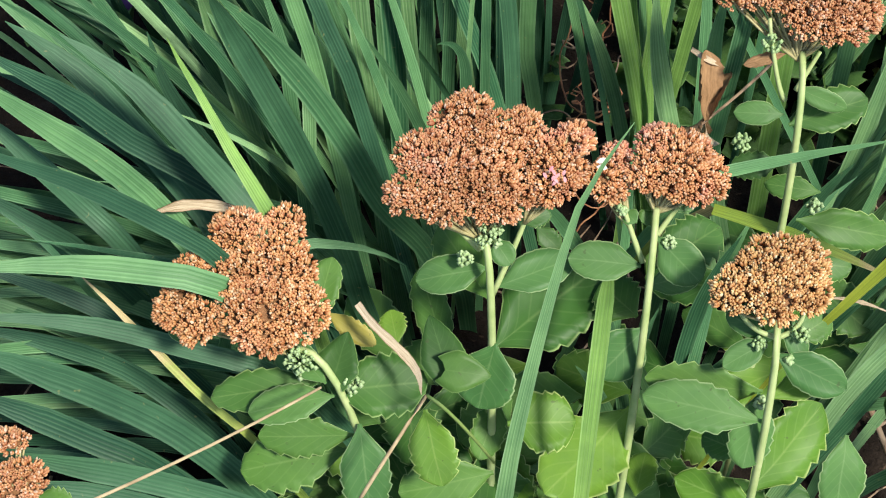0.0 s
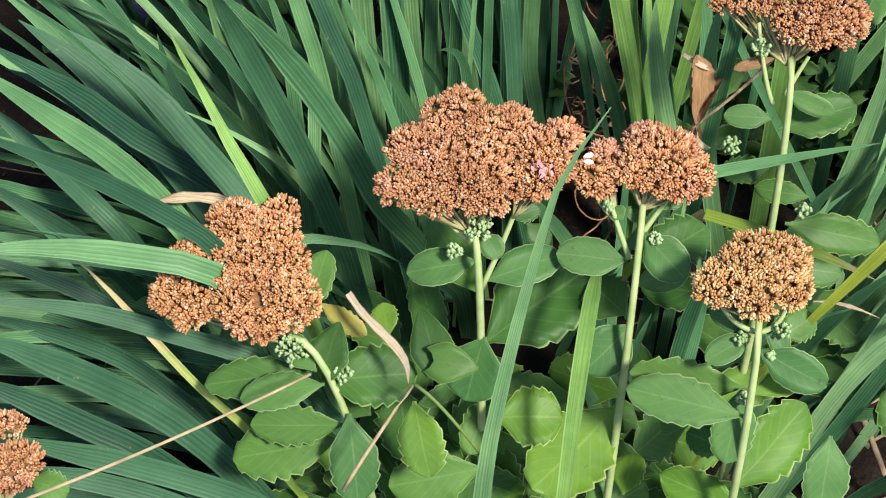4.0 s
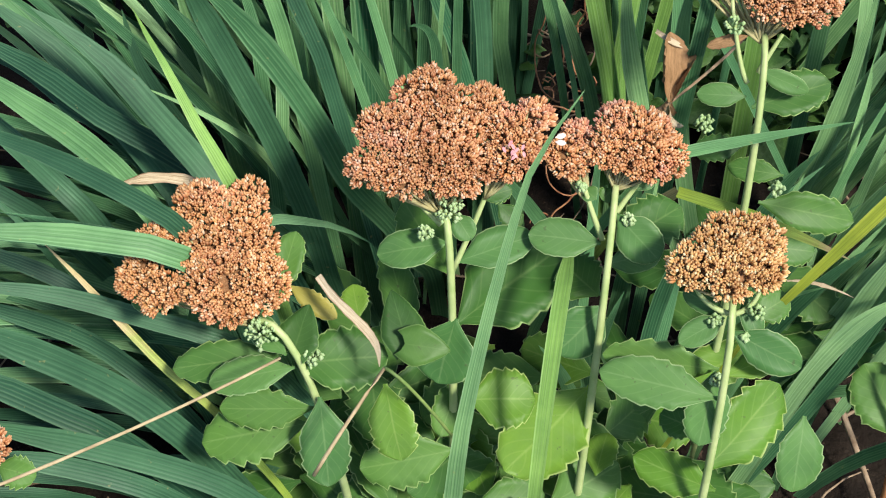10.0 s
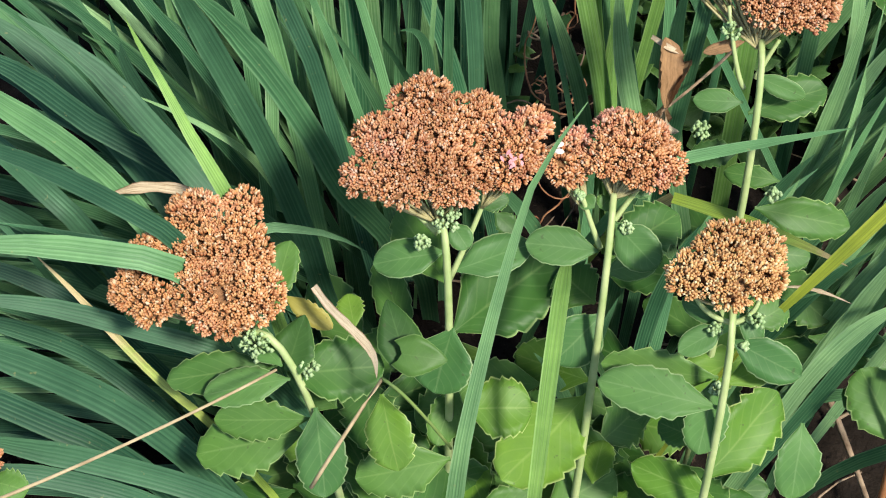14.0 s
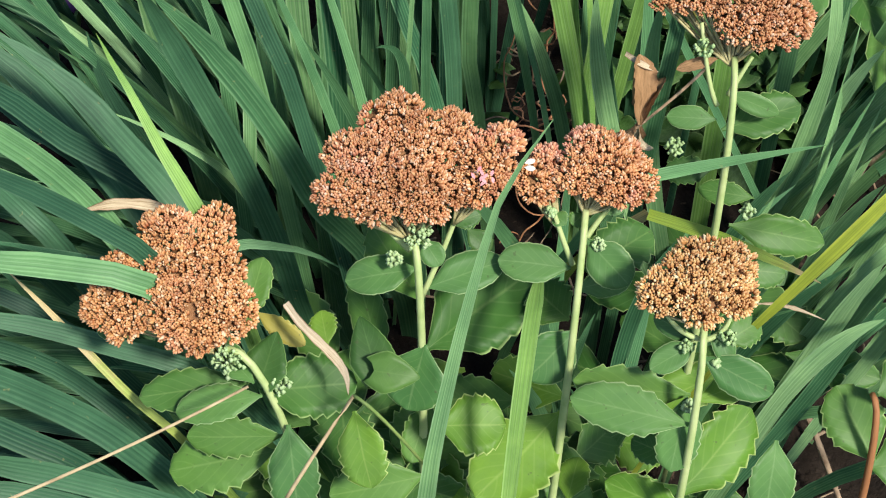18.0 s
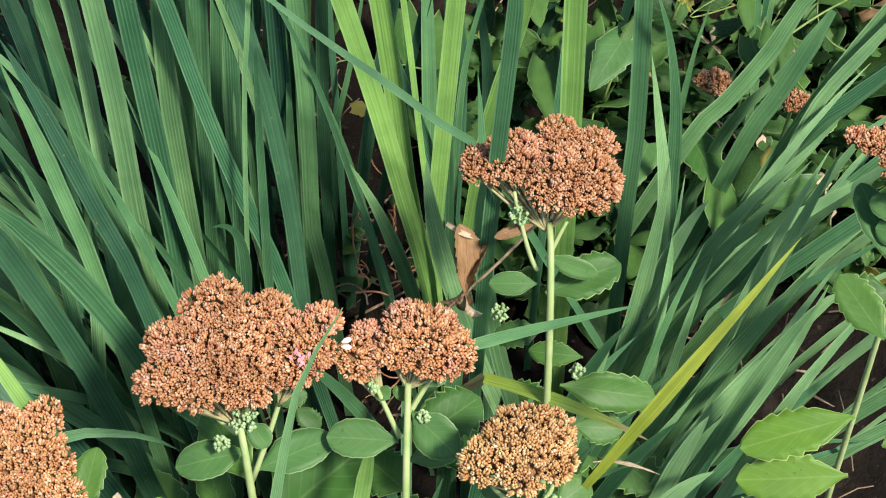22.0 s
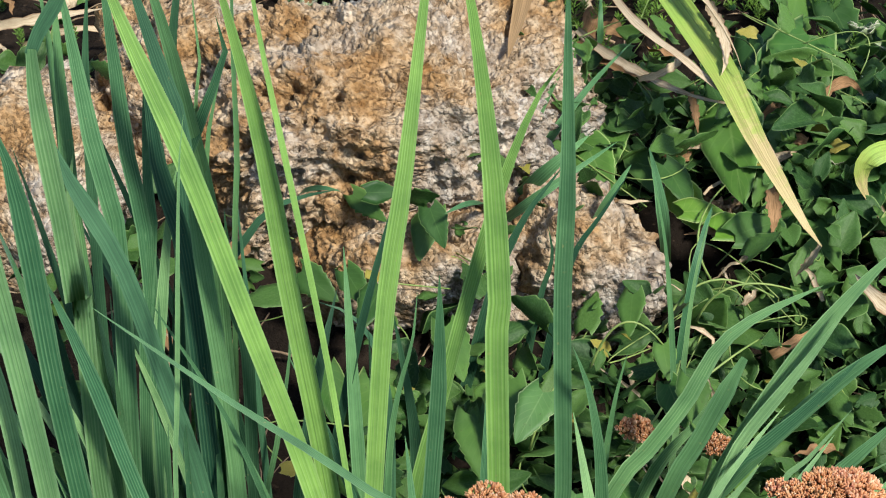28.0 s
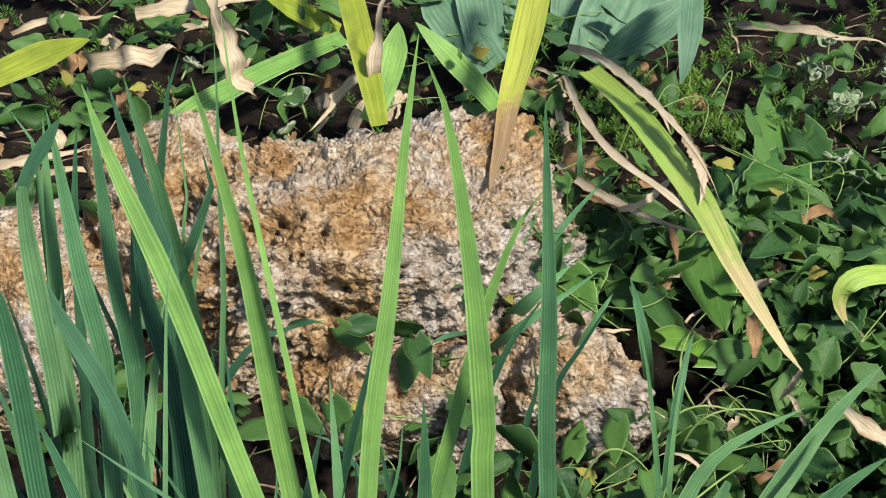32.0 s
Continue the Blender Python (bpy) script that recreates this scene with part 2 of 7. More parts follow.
vine_stem = plain("vine_stem", ((0.3, (0.11, 0.19, 0.045)), (0.7, (0.24, 0.31, 0.09))), 50, 0.55, 0.2)
moss = plain("stonecrop_needles", ((0.3, (0.045, 0.13, 0.02)), (0.7, (0.17, 0.30, 0.04))), 9, 0.5, 0.1, 0.2, 0.35)
petal_white = plain("withered_petal", ((0.3, (0.62, 0.52, 0.46)), (0.7, (0.82, 0.78, 0.72))), 70, 0.6, 0.2, 0.2)
petal_pink = plain("petal_pink", ((0.3, (0.60, 0.24, 0.27)), (0.7, (0.72, 0.38, 0.38))), 90, 0.6, 0.2, 0.2)
violet = plain("petal_violet", ((0.3, (0.16, 0.06, 0.24)), (0.7, (0.28, 0.12, 0.36))), 60, 0.6, 0.3, 0.2)


def floret_material(name, warm, tone=(1, 1, 1)):
    """Faded sedum follicles: russet to tan, a few pink."""
    k = Mat(name, 0.62, 0.25)
    u, v = k.uv()
    c = k.ramp(k.island(), (0.0, (0.35, 0.120, 0.040)), (0.28, (0.49, 0.200, 0.070)), (0.58, (0.60, 0.300, 0.105)), (0.84, (0.69, 0.42, 0.17)), (0.96, (0.82, 0.69, 0.48)))
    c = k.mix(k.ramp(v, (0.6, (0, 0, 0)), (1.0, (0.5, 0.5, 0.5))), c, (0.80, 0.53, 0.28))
    c = k.mix(1.0, c, k.ramp(k.noise(55, 3), (0.36, (0.82, 0.78, 0.75)), (0.62, (1.10, 1.14, 1.14))), "MULTIPLY")
    patch = k.ramp(k.noise(28, 3), (0.52, (0, 0, 0)), (0.75, (1, 1, 1)))
    c = k.mix(k.math("MULTIPLY", patch, warm), c, (0.60, 0.28, 0.27))
    c = k.mix(1.0, c, tone, "MULTIPLY")
    # russet follicle bases, darkened further as shade between the florets
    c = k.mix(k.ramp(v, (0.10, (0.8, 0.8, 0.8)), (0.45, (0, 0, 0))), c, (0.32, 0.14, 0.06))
    k.bump(k.noise(400, 2), 0.2, 0.0005)
    return k.colour(c, 0.28, (1.2, 0.95, 0.7))


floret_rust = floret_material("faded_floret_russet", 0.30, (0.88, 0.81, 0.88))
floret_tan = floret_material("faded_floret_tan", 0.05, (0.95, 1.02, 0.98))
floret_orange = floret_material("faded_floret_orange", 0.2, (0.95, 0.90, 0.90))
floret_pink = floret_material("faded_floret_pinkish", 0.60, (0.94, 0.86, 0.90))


def rock_material():
    """Porous limestone: ochre and grey-white crust, brown pits, cracked lichen; shade of pits and creases is in the
    colour.
    """
    k = Mat("weathered_limestone", 0.95, 0.1)
    big = k.noise(6, 5, 0.6)
    mid = k.noise(34, 4, 0.6)
    grain = k.noise(260, 4, 0.7)
    tone = k.math("ADD", big, k.math("MULTIPLY", k.math("SUBTRACT", mid, 0.5), 0.22))
    c = k.ramp(tone, (0.34, (0.58, 0.35, 0.15)), (0.42, (0.70, 0.47, 0.25)), (0.49, (0.80, 0.64, 0.45)), (0.56, (0.82, 0.71, 0.58)), (0.66, (0.74, 0.70, 0.65)))
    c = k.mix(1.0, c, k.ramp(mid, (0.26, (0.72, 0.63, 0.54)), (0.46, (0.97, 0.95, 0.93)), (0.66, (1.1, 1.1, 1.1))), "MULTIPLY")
    c = k.mix(1.0, c, k.ramp(grain, (0.30, (0.84, 0.80, 0.76)), (0.52, (1.0, 1.0, 1.0)), (0.70, (1.08, 1.08, 1.08))), "MULTIPLY")
    co = k.t.nodes.new("ShaderNodeTexCoord").outputs["Object"]
    v = k.t.nodes.new("ShaderNodeTexVoronoi")
    v.feature = "SMOOTH_F1"
    v.inputs["Scale"].default_value = 80
    k.link(co, v.inputs["Vector"])
    crumb = v.outputs["Distance"]
    v2 = k.t.nodes.new("ShaderNodeTexVoronoi")
    v2.inputs["Scale"].default_value = 165
    warp = k.node("TexNoise", Scale=60.0, Detail=2.0)
    k.link(co, warp.inputs["Vector"])
    k.link(k.mix(0.0025, co, warp.outputs["Color"]), v2.inputs["Vector"])
    nub = v2.outputs["Distance"]
    sep = k.t.nodes.new("ShaderNodeSeparateColor")
    k.link(v2.outputs["Color"], sep.inputs[0])
    c = k.mix(1.0, c, k.ramp(sep.outputs[0], (0.0, (0.84, 0.80, 0.74)), (0.5, (1.0, 1.0, 1.0)), (1.0, (1.10, 1.11, 1.12))), "MULTIPLY")
    lich = k.ramp(k.noise(9, 6, 0.7), (0.53, (0, 0, 0)), (0.58, (1, 1, 1)))
    c = k.mix(k.math("MULTIPLY", lich, 0.45), c, (0.64, 0.61, 0.56))
    # crumb tops lighter, creases darker: their shading is put into the colour
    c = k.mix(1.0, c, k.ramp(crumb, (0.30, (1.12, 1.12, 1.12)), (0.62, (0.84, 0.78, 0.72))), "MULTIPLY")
    c = k.mix(1.0, c, (0.47, 0.465, 0.445), "MULTIPLY")
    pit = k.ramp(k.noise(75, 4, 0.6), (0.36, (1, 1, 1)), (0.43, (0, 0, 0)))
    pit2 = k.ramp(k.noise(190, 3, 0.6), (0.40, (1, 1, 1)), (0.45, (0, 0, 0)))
    # dirt-brown pits, painted darker to read as shaded hollows
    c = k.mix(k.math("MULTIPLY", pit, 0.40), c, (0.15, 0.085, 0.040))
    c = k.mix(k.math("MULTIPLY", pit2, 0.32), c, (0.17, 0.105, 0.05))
    h = k.math("ADD", k.math("MULTIPLY", mid, 0.30), k.math("MULTIPLY", grain, 0.22))
    h = k.math("SUBTRACT", h, k.math("ADD", k.math("MULTIPLY", pit, 0.4), k.math("ADD", k.math("MULTIPLY", pit2, 0.25), k.math("ADD", k.math("MULTIPLY", crumb, 0.3), k.math("MULTIPLY", nub, 0.9)))))
    k.bump(h, 1.0, 0.0055)
    return k.colour(c)


limestone = rock_material()


def soil_material():
    k = Mat("dark_soil", 0.95, 0.1)
    c = k.ramp(k.noise(14, 8, 0.65), (0.3, (0.006, 0.005, 0.004)), (0.55, (0.014, 0.010, 0.007)), (0.75, (0.034, 0.025, 0.018)))
    c = k.mix(k.ramp(k.noise(95, 3), (0.64, (0, 0, 0)), (0.72, (0.4, 0.4, 0.4))), c, (0.16, 0.11, 0.07))
    k.bump(k.math("ADD", k.noise(40, 6), k.noise(170, 4)), 0.8, 0.006)
    return k.colour(c)


soil = soil_material()


# ---- shaping ----
def mesh_of(name, verts, faces, mat, uvs=None, smooth=True):
    me = bpy.data.meshes.new(name)
    me.from_pydata([tuple(v) for v in verts], [], faces)
    if uvs is not None:
        layer = me.uv_layers.new(name="UVMap")
        idx = np.empty(len(me.loops), dtype=np.int32)
        me.loops.foreach_get("vertex_index", idx)
        layer.data.foreach_set("uv", np.asarray(uvs, dtype=np.float32)[idx].ravel())
    if smooth:
        me.polygons.foreach_set("use_smooth", np.ones(len(me.polygons), dtype=bool))
    me.materials.append(mat)
    me.update()
    return me


def thing(name, label, category, at=(0, 0, 0), group="", kind=""):
    e = new(name)
    e.location = at
    bpy.context.view_layer.update()
    return tagged(e, label, category, group, kind)


def part(name, me, parent, label=""):
    """Links a mesh given in world metres as one part of a thing."""
    ob = new(name, me)
    ob.parent = parent
    ob.matrix_parent_inverse = Matrix.Translation(-parent.location) if parent.parent is None else Matrix.Identity(4)
    return tagged(ob, label)


def arc(p0, p1, p2, n):
    """Points, and ways, along a bow from p0 through p1 to p2."""
    p0, p1, p2 = np.array(p0, float), np.array(p1, float), np.array(p2, float)
    c = 2 * p1 - (p0 + p2) / 2
    s = np.linspace(0, 1, n)[:, None]
    p = (1 - s) ** 2 * p0 + 2 * s * (1 - s) * c + s * s * p2
    d = 2 * (1 - s) * (c - p0) + 2 * s * (p2 - c)
    return p, d / (np.linalg.norm(d, axis=1)[:, None] + 1e-9)


def blade_mesh(p0, p1, p2, w, mat, tip=0.35, turn=0.0, twist=0.0, fold=0.17, n=15, wave=0.0, blunt=0.0, neck=0.8, rag=0.0, line=None):
    """Strap leaf: lens-shaped across, folded along its middle, drawn out to a point. turn: degrees by which its flat leans from facing up and forward."""
    p, d = arc(p0, p1, p2, n) if line is None else bow(line, n)
    verts, uvs, faces = [], [], []
    for i in range(n):
        s = i / (n - 1)
        up = np.array((0.25 * math.sin(turn), -0.55, 0.8))
        side = np.cross(d[i], up)
        side /= np.linalg.norm(side) + 1e-9
        nor = np.cross(side, d[i])
        a = radians(turn + twist * (s - 0.5))
        sd, nr = side * math.cos(a) + nor * math.sin(a), nor * math.cos(a) - side * math.sin(a)
        k = ((1 - s) / tip) ** 0.7 if s > 1 - tip else 1.0
        k = max(k, 0.03, blunt) * (neck + (1 - neck) * min(1, s / 0.45))
        h = w * 0.5 * k * (1 + rag * math.sin(i * 2.3 + turn * 3 + w * 900) * math.sin(i * 0.9 + 1))
        c = p[i] + nr * wave * math.sin(s * 17 + turn)
        low = nr * (0.0003 + 0.03 * h)
        for q, u in ((c - sd * h, 0.0), (c - nr * fold * h, 0.5), (c + sd * h, 1.0), (c - sd * h - low * 0.4, 0.0), (c - nr * fold * h - low, 0.5), (c + sd * h - low * 0.4, 1.0)):
            verts.append(q)
            uvs.append((u, s))
    for i in range(n - 1):
        a = 6 * i
        faces += [(a, a + 1, a + 7, a + 6), (a + 1, a + 2, a + 8, a + 7), (a + 4, a + 3, a + 9, a + 10), (a + 5, a + 4, a + 10, a + 11)]
    return mesh_of("leaf", verts, faces, mat, uvs)


def blade(parent, p0, p1, p2, w, mat=None, name="leaf", label="", **kw):
    return part(name, blade_mesh(p0, p1, p2, w, mat or iris_green, **kw), parent, label)


def bow(pts, n):
    """Points, and ways, along a smooth line through the given points."""
    q = np.array(pts, float)
    q = np.vstack([2 * q[0] - q[1], q, 2 * q[-1] - q[-2]])
    fine = []
    for i in range(1, len(q) - 2):
        for u in np.linspace(0, 1, 12, endpoint=False):
            fine.append(0.5 * (2 * q[i] + (q[i + 1] - q[i - 1]) * u + (2 * q[i - 1] - 5 * q[i] + 4 * q[i + 1] - q[i + 2]) * u ** 2 + (3 * q[i] - q[i - 1] - 3 * q[i + 1] + q[i + 2]) * u ** 3))
    fine = np.array(fine + [q[-2]])
    for _ in range(5):
        fine[1:-1] = 0.25 * fine[:-2] + 0.5 * fine[1:-1] + 0.25 * fine[2:]
    s = np.concatenate([[0], np.cumsum(np.linalg.norm(np.diff(fine, axis=0), axis=1))])
    p = np.stack([np.interp(np.linspace(0, s[-1], n), s, fine[:, k]) for k in range(3)], axis=1)
    d = np.gradient(p, axis=0)
    return p, d / (np.linalg.norm(d, axis=1)[:, None] + 1e-9)


def strap(parent, pts, w, mat=None, label="", **kw):
    """Whole strap leaf from its root along the given points to its tip."""
    return part("leaf", blade_mesh(None, None, None, w, mat or iris_green, line=pts, n=24, **kw), parent, label)


def fleshy_mesh(base, tip, w, mat, roll=0.0, bend=0.12, cup=0.15, teeth=5, depth=0.032, n=31, blunt=0.5, heart=0.0, thick=0.0012):
    """Broad leaf with a toothed rim. roll: degrees about its own axis away from facing up and forward."""
    b, t = np.array(base, float), np.array(tip, float)
    ax = t - b
    ln = np.linalg.norm(ax)
    ax /= ln
    side = np.cross(ax, (0.0, -0.5, 0.85))
    side /= np.linalg.norm(side) + 1e-9
    nor = np.cross(side, ax)
    a = radians(roll)
    side, nor = side * math.cos(a) + nor * math.sin(a), nor * math.cos(a) - side * math.sin(a)
    cols = (-1.0, -0.6, 0.0, 0.6, 1.0)
    phase = int(ln * 7919) % 5
    verts, uvs, faces = [], [], []
    for i in range(n):
        s = i / (n - 1)
        prof = (1 - abs(2 * s ** 1.2 - 1) ** 2.3) ** 0.62 * (0.42 + 0.58 * min(1.0, s / 0.34)) if 0 < s < 1 else 0.0
        prof = max(prof, 0.04 if s > 0.5 else 0.09)
        if heart:
            prof = max(0.04, (1 - s) ** 0.7 * (0.55 + 0.75 * min(1, s * 3.2)))
        jag = 1 + (depth * (1.1 - 0.55 * ((i * 7 // 6 + phase) % 5)) * (0.6 + 0.8 * abs(math.sin(i // 5 * 12.9 + ln * 991))) if 0.28 < s < 0.97 else 0)
        for u in cols:
            e = abs(u) == 1.0
            hw = w * 0.5 * prof * u * (jag if e else 1.0)
            back = -heart * ln * u * u * max(0, 1 - 2.2 * s)
            lift = cup * w * 0.5 * (u * prof) ** 2 - bend * ln * (s * s) + 0.02 * w * math.sin(s * 9 + u * 4 + roll)
            verts.append(b + ax * (s * ln + back) + side * hw + nor * lift)
            uvs.append((0.5 + 0.5 * u, s))
    top = len(verts)
    for i in range(n):
        for j in range(5):
            verts.append(verts[i * 5 + j] - nor * thick * (0.15 if j in (0, 4) else 1.0))
            uvs.append(uvs[i * 5 + j])
    for i in range(n - 1):
        for j in range(4):
            a = i * 5 + j
            faces.append((a, a + 1, a + 6, a + 5))
            faces.append((top + a, top + a + 5, top + a + 6, top + a + 1))
        for a, f in ((i * 5, False), (i * 5 + 4, True)):
            q = (a, a + 5, top + a + 5, top + a)
            faces.append(q if not f else q[::-1])
    return mesh_of("leaf", verts, faces, mat, uvs)


def fleshy(parent, base, tip, w, mat=None, name="leaf", label="", **kw):
    kw.setdefault("depth", 0.016 if mat is sedum_grey else 0.075)
    return part(name, fleshy_mesh(base, tip, w, mat or sedum_leaf, **kw), parent, label)


def tube_data(pts, r0, r1, sides=7):
    pts = np.array(pts, float)
    n = len(pts)
    d = np.gradient(pts, axis=0)
    d /= np.linalg.norm(d, axis=1)[:, None] + 1e-9
    verts, faces = [], []
    for i in range(n):
        ref = np.array((0.3, 0.9, 0.2)) if abs(d[i][1]) < 0.85 else np.array((1.0, 0, 0.1))
        a = np.cross(d[i], ref)
        a /= np.linalg.norm(a)
        b = np.cross(d[i], a)
        r = r0 + (r1 - r0) * i / (n - 1)
        for k in range(sides):
            th = 2 * math.pi * k / sides
            verts.append(pts[i] + r * (a * math.cos(th) + b * math.sin(th)))
    for i in range(n - 1):
        for k in range(sides):
            a, b = i * sides + k, i * sides + (k + 1) % sides
            faces.append((a, b, b + sides, a + sides))
    faces += [tuple(range(sides))[::-1], tuple(range((n - 1) * sides, n * sides))]
    return verts, faces


def tube(parent, name, p0, p1, p2, r0, r1, mat, label="", n=9):
    v, f = tube_data(arc(p0, p1, p2, n)[0], r0, r1)
    return part(name, mesh_of(name, v, f, mat), parent, label)


# one faded floret: five plump pointed follicles round a centre
def floret_shape(rng):
    v, f, uv = [], [], []
    for k in range(5):
        th = 2 * math.pi * k / 5 + rng.uniform(-0.35, 0.35)
        out = np.array((math.cos(th), math.sin(th), 0))
        lean, tall, fat = rng.uniform(0.02, 0.16), rng.uniform(0.8, 1.1), rng.uniform(1.0, 1.25)
        i0 = len(v)
        v.append(out * 0.06 - np.array((0, 0, 0.55)))
        uv.append((0.5, 0.0))
        for r, z, t in ((0.15, -0.20, 0.25), (0.205, 0.06, 0.55), (0.125, 0.34, 0.85)):
            for j in range(4):
                a = th + math.pi / 4 + math.pi / 2 * j
                v.append(out * (0.18 + lean * max(0.0, t - 0.25)) + np.array((math.cos(a) * r * fat, math.sin(a) * r * fat, z * tall)))
                uv.append((0.5, t))
        v.append(out * (0.19 + lean) + np.array((0, 0, 0.56 * tall)))
        uv.append((0.5, 1.0))
        for j in range(4):
            a, b = i0 + 1 + j, i0 + 1 + (j + 1) % 4
            f += [(i0, b, a), (a, b, b + 4, a + 4), (a + 4, b + 4, b + 8, a + 8), (a + 8, b + 8, i0 + 13)]
    return np.array(v), f, uv


FRNG = random.Random(5)
FLORETS = [floret_shape(FRNG) for _ in range(12)]


def flower_head(parent, lobes, root, mat, seed, lean=(0.0, -0.25, 1.0), size=0.0053, gap=0.00290):
    """Flat-domed head of faded florets over the given lobes (centre and two radii each), on thin branches that meet at root."""
    rng = random.Random(seed * 77 + 3)
    zax = Vector(lean).normalized()
    xax = (Vector((1, 0, 0)) - zax * zax.x).normalized()
    yax = zax.cross(xax)
    c = sum((Vector(q[:3]) for q in lobes), Vector()) / len(lobes)
    local = []
    for x, y, z, rx, ry in lobes:
        d = Vector((x, y, z)) - c
        local.append((d.dot(xax), d.dot(yax), d.dot(zax), rx, ry, 0.42 * min(rx, ry)))
    span = max(math.hypot(u, v) + r for u, v, _, r, _, _ in local)

    def height(u, v):
        """How far out of the lobes (below 1: inside), and how high the dome is there."""
        out, best = 9.0, -1.0
        for a, b, w, rx, ry, h in local:
            q = ((u - a) / rx) ** 2 + ((v - b) / ry) ** 2
            out = min(out, q)
            if q < 1.25:
                best = max(best, w + h * math.sqrt(max(0.0, 1 - 0.92 * q)) if q < 1 else w + h * (0.28 - 2.6 * (q - 1)))
        return out, best - 0.10 * (u * u + v * v) / span

    lo_u, hi_u = min(q[0] - q[3] for q in local) * 1.1, max(q[0] + q[3] for q in local) * 1.1
    lo_v, hi_v = min(q[1] - q[4] for q in local) * 1.1, max(q[1] + q[4] for q in local) * 1.1
    V, F, U, off, grid, tops = [], [], [], 0, {}, []
    for _ in range(int(9 * (hi_u - lo_u) * (hi_v - lo_v) / gap ** 2)):
        u, v = rng.uniform(lo_u, hi_u), rng.uniform(lo_v, hi_v)
        wob = 0.22 * noise.noise(Vector((u * 120, v * 120, seed)))
        out, h = height(u, v)
        if out > 1.05 + wob:
            continue
        if noise.noise(Vector((u * 95, v * 95, seed * 3.1))) > 0.52 and out < 0.8:
            continue
        p = (u, v, h + 0.0022 * noise.noise(Vector((u * 210, v * 210, seed))))
        key = (int(u / gap + 500), int(v / gap + 500), int(h / gap + 500))
        near = (grid.get((key[0] + i, key[1] + j, key[2] + k), ()) for i in (-1, 0, 1) for j in (-1, 0, 1) for k in (-1, 0, 1))
        if any(math.dist(p, o) < gap * 0.86 for cell in near for o in cell):
            continue
        grid.setdefault(key, []).append(p)
        e = 0.0012
        nrm = Vector(((height(u - e, v)[1] - height(u + e, v)[1]) / (2 * e), (height(u, v - e)[1] - height(u, v + e)[1]) / (2 * e), 1.0))
        nrm.x, nrm.y = max(-1.2, min(1.2, nrm.x)) * 0.8, max(-1.2, min(1.2, nrm.y)) * 0.8
        n = (xax * nrm.x + yax * nrm.y + zax + Vector((rng.gauss(0, 0.25), rng.gauss(0, 0.25), rng.gauss(0, 0.25)))).normalized()
        pos = c + xax * p[0] + yax * p[1] + zax * (p[2] + rng.gauss(0, 0.0008))
        fv, ff, fu = FLORETS[rng.randrange(12)]
        V.append(fv * (size * rng.uniform(0.62, 1.18)) @ np.array(n.to_track_quat("Z", "Y").to_matrix()).T + np.array(pos))
        F.extend([tuple(i + off for i in t) for t in ff])
        U.extend(fu)
        off += len(fv)
        if out < 0.8:
            tops.append(pos - n * 0.003)
    ob = part("flower_head", mesh_of("flower_head", np.concatenate(V), F, mat, U), parent)
    # branches under the dome
    bv, bf = [], []
    for e in tops[::max(1, len(tops) // max(6, int(span * 900)))]:
        r = Vector(root)
        t, f = tube_data(arc(r, r.lerp(e, 0.55) - zax * 0.004, e, 5)[0], 0.0011, 0.0007, 5)
        k = len(bv)
        bv += list(t)
        bf += [tuple(i + k for i in q) for q in f]
    part("flower_stalk", mesh_of("flower_stalk", bv, bf, stem_pink), ob)
    # filler sheet below the florets, painted dark like the shaded gaps
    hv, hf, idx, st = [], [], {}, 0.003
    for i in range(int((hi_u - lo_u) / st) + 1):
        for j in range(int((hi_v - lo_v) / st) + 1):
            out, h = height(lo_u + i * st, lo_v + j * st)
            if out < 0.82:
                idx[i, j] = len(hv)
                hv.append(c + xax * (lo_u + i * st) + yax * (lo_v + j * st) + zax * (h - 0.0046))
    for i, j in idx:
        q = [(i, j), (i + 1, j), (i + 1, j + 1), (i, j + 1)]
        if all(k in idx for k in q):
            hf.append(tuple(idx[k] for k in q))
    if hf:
        part("flower_core", mesh_of("flower_core", hv, hf, gap_brown), ob)
    return ob


def bud_cluster(parent, at, r, seed=0, n=34):
    """Small tuft of unopened pale green buds."""
    rng = random.Random(seed + 900)
    bv, bf = [], []
    for i in range(n):
        a, u = rng.uniform(0, 6.283), rng.uniform(-0.3, 1)
        d = np.array((math.cos(a) * math.sqrt(1 - u * u), math.sin(a) * math.sqrt(1 - u * u) - 0.25, u))
        c = np.array(at) + d * r * rng.uniform(0.55, 1.0)
        q = 0.0017 * rng.uniform(0.7, 1.2)
        k = len(bv)
        bv += [c + q * np.array(o) for o in ((1, 0, 0), (0, 1, 0), (-1, 0, 0), (0, -1, 0), (0, 0, 1.5), (0, 0, -1.2))]
        bf += [tuple(k + j for j in t) for t in ((0, 1, 4), (1, 2, 4), (2, 3, 4), (3, 0, 4), (1, 0, 5), (2, 1, 5), (3, 2, 5), (0, 3, 5))]
        v, f = tube_data([np.array(at) - np.array((0, 0, r * 0.5)), c], 0.0007, 0.0006, 4)
        k = len(bv)
        bv += list(v)
        bf += [tuple(j + k for j in t) for t in f]
    return part("bud_tuft", mesh_of("bud_tuft", bv, bf, bud_green), parent, "pale green unopened buds")


def ground_height(x, y):
    s = min(1.0, max(0.0, (y - 0.30) / 0.55))
    return 0.11 * s * s * (3 - 2 * s)


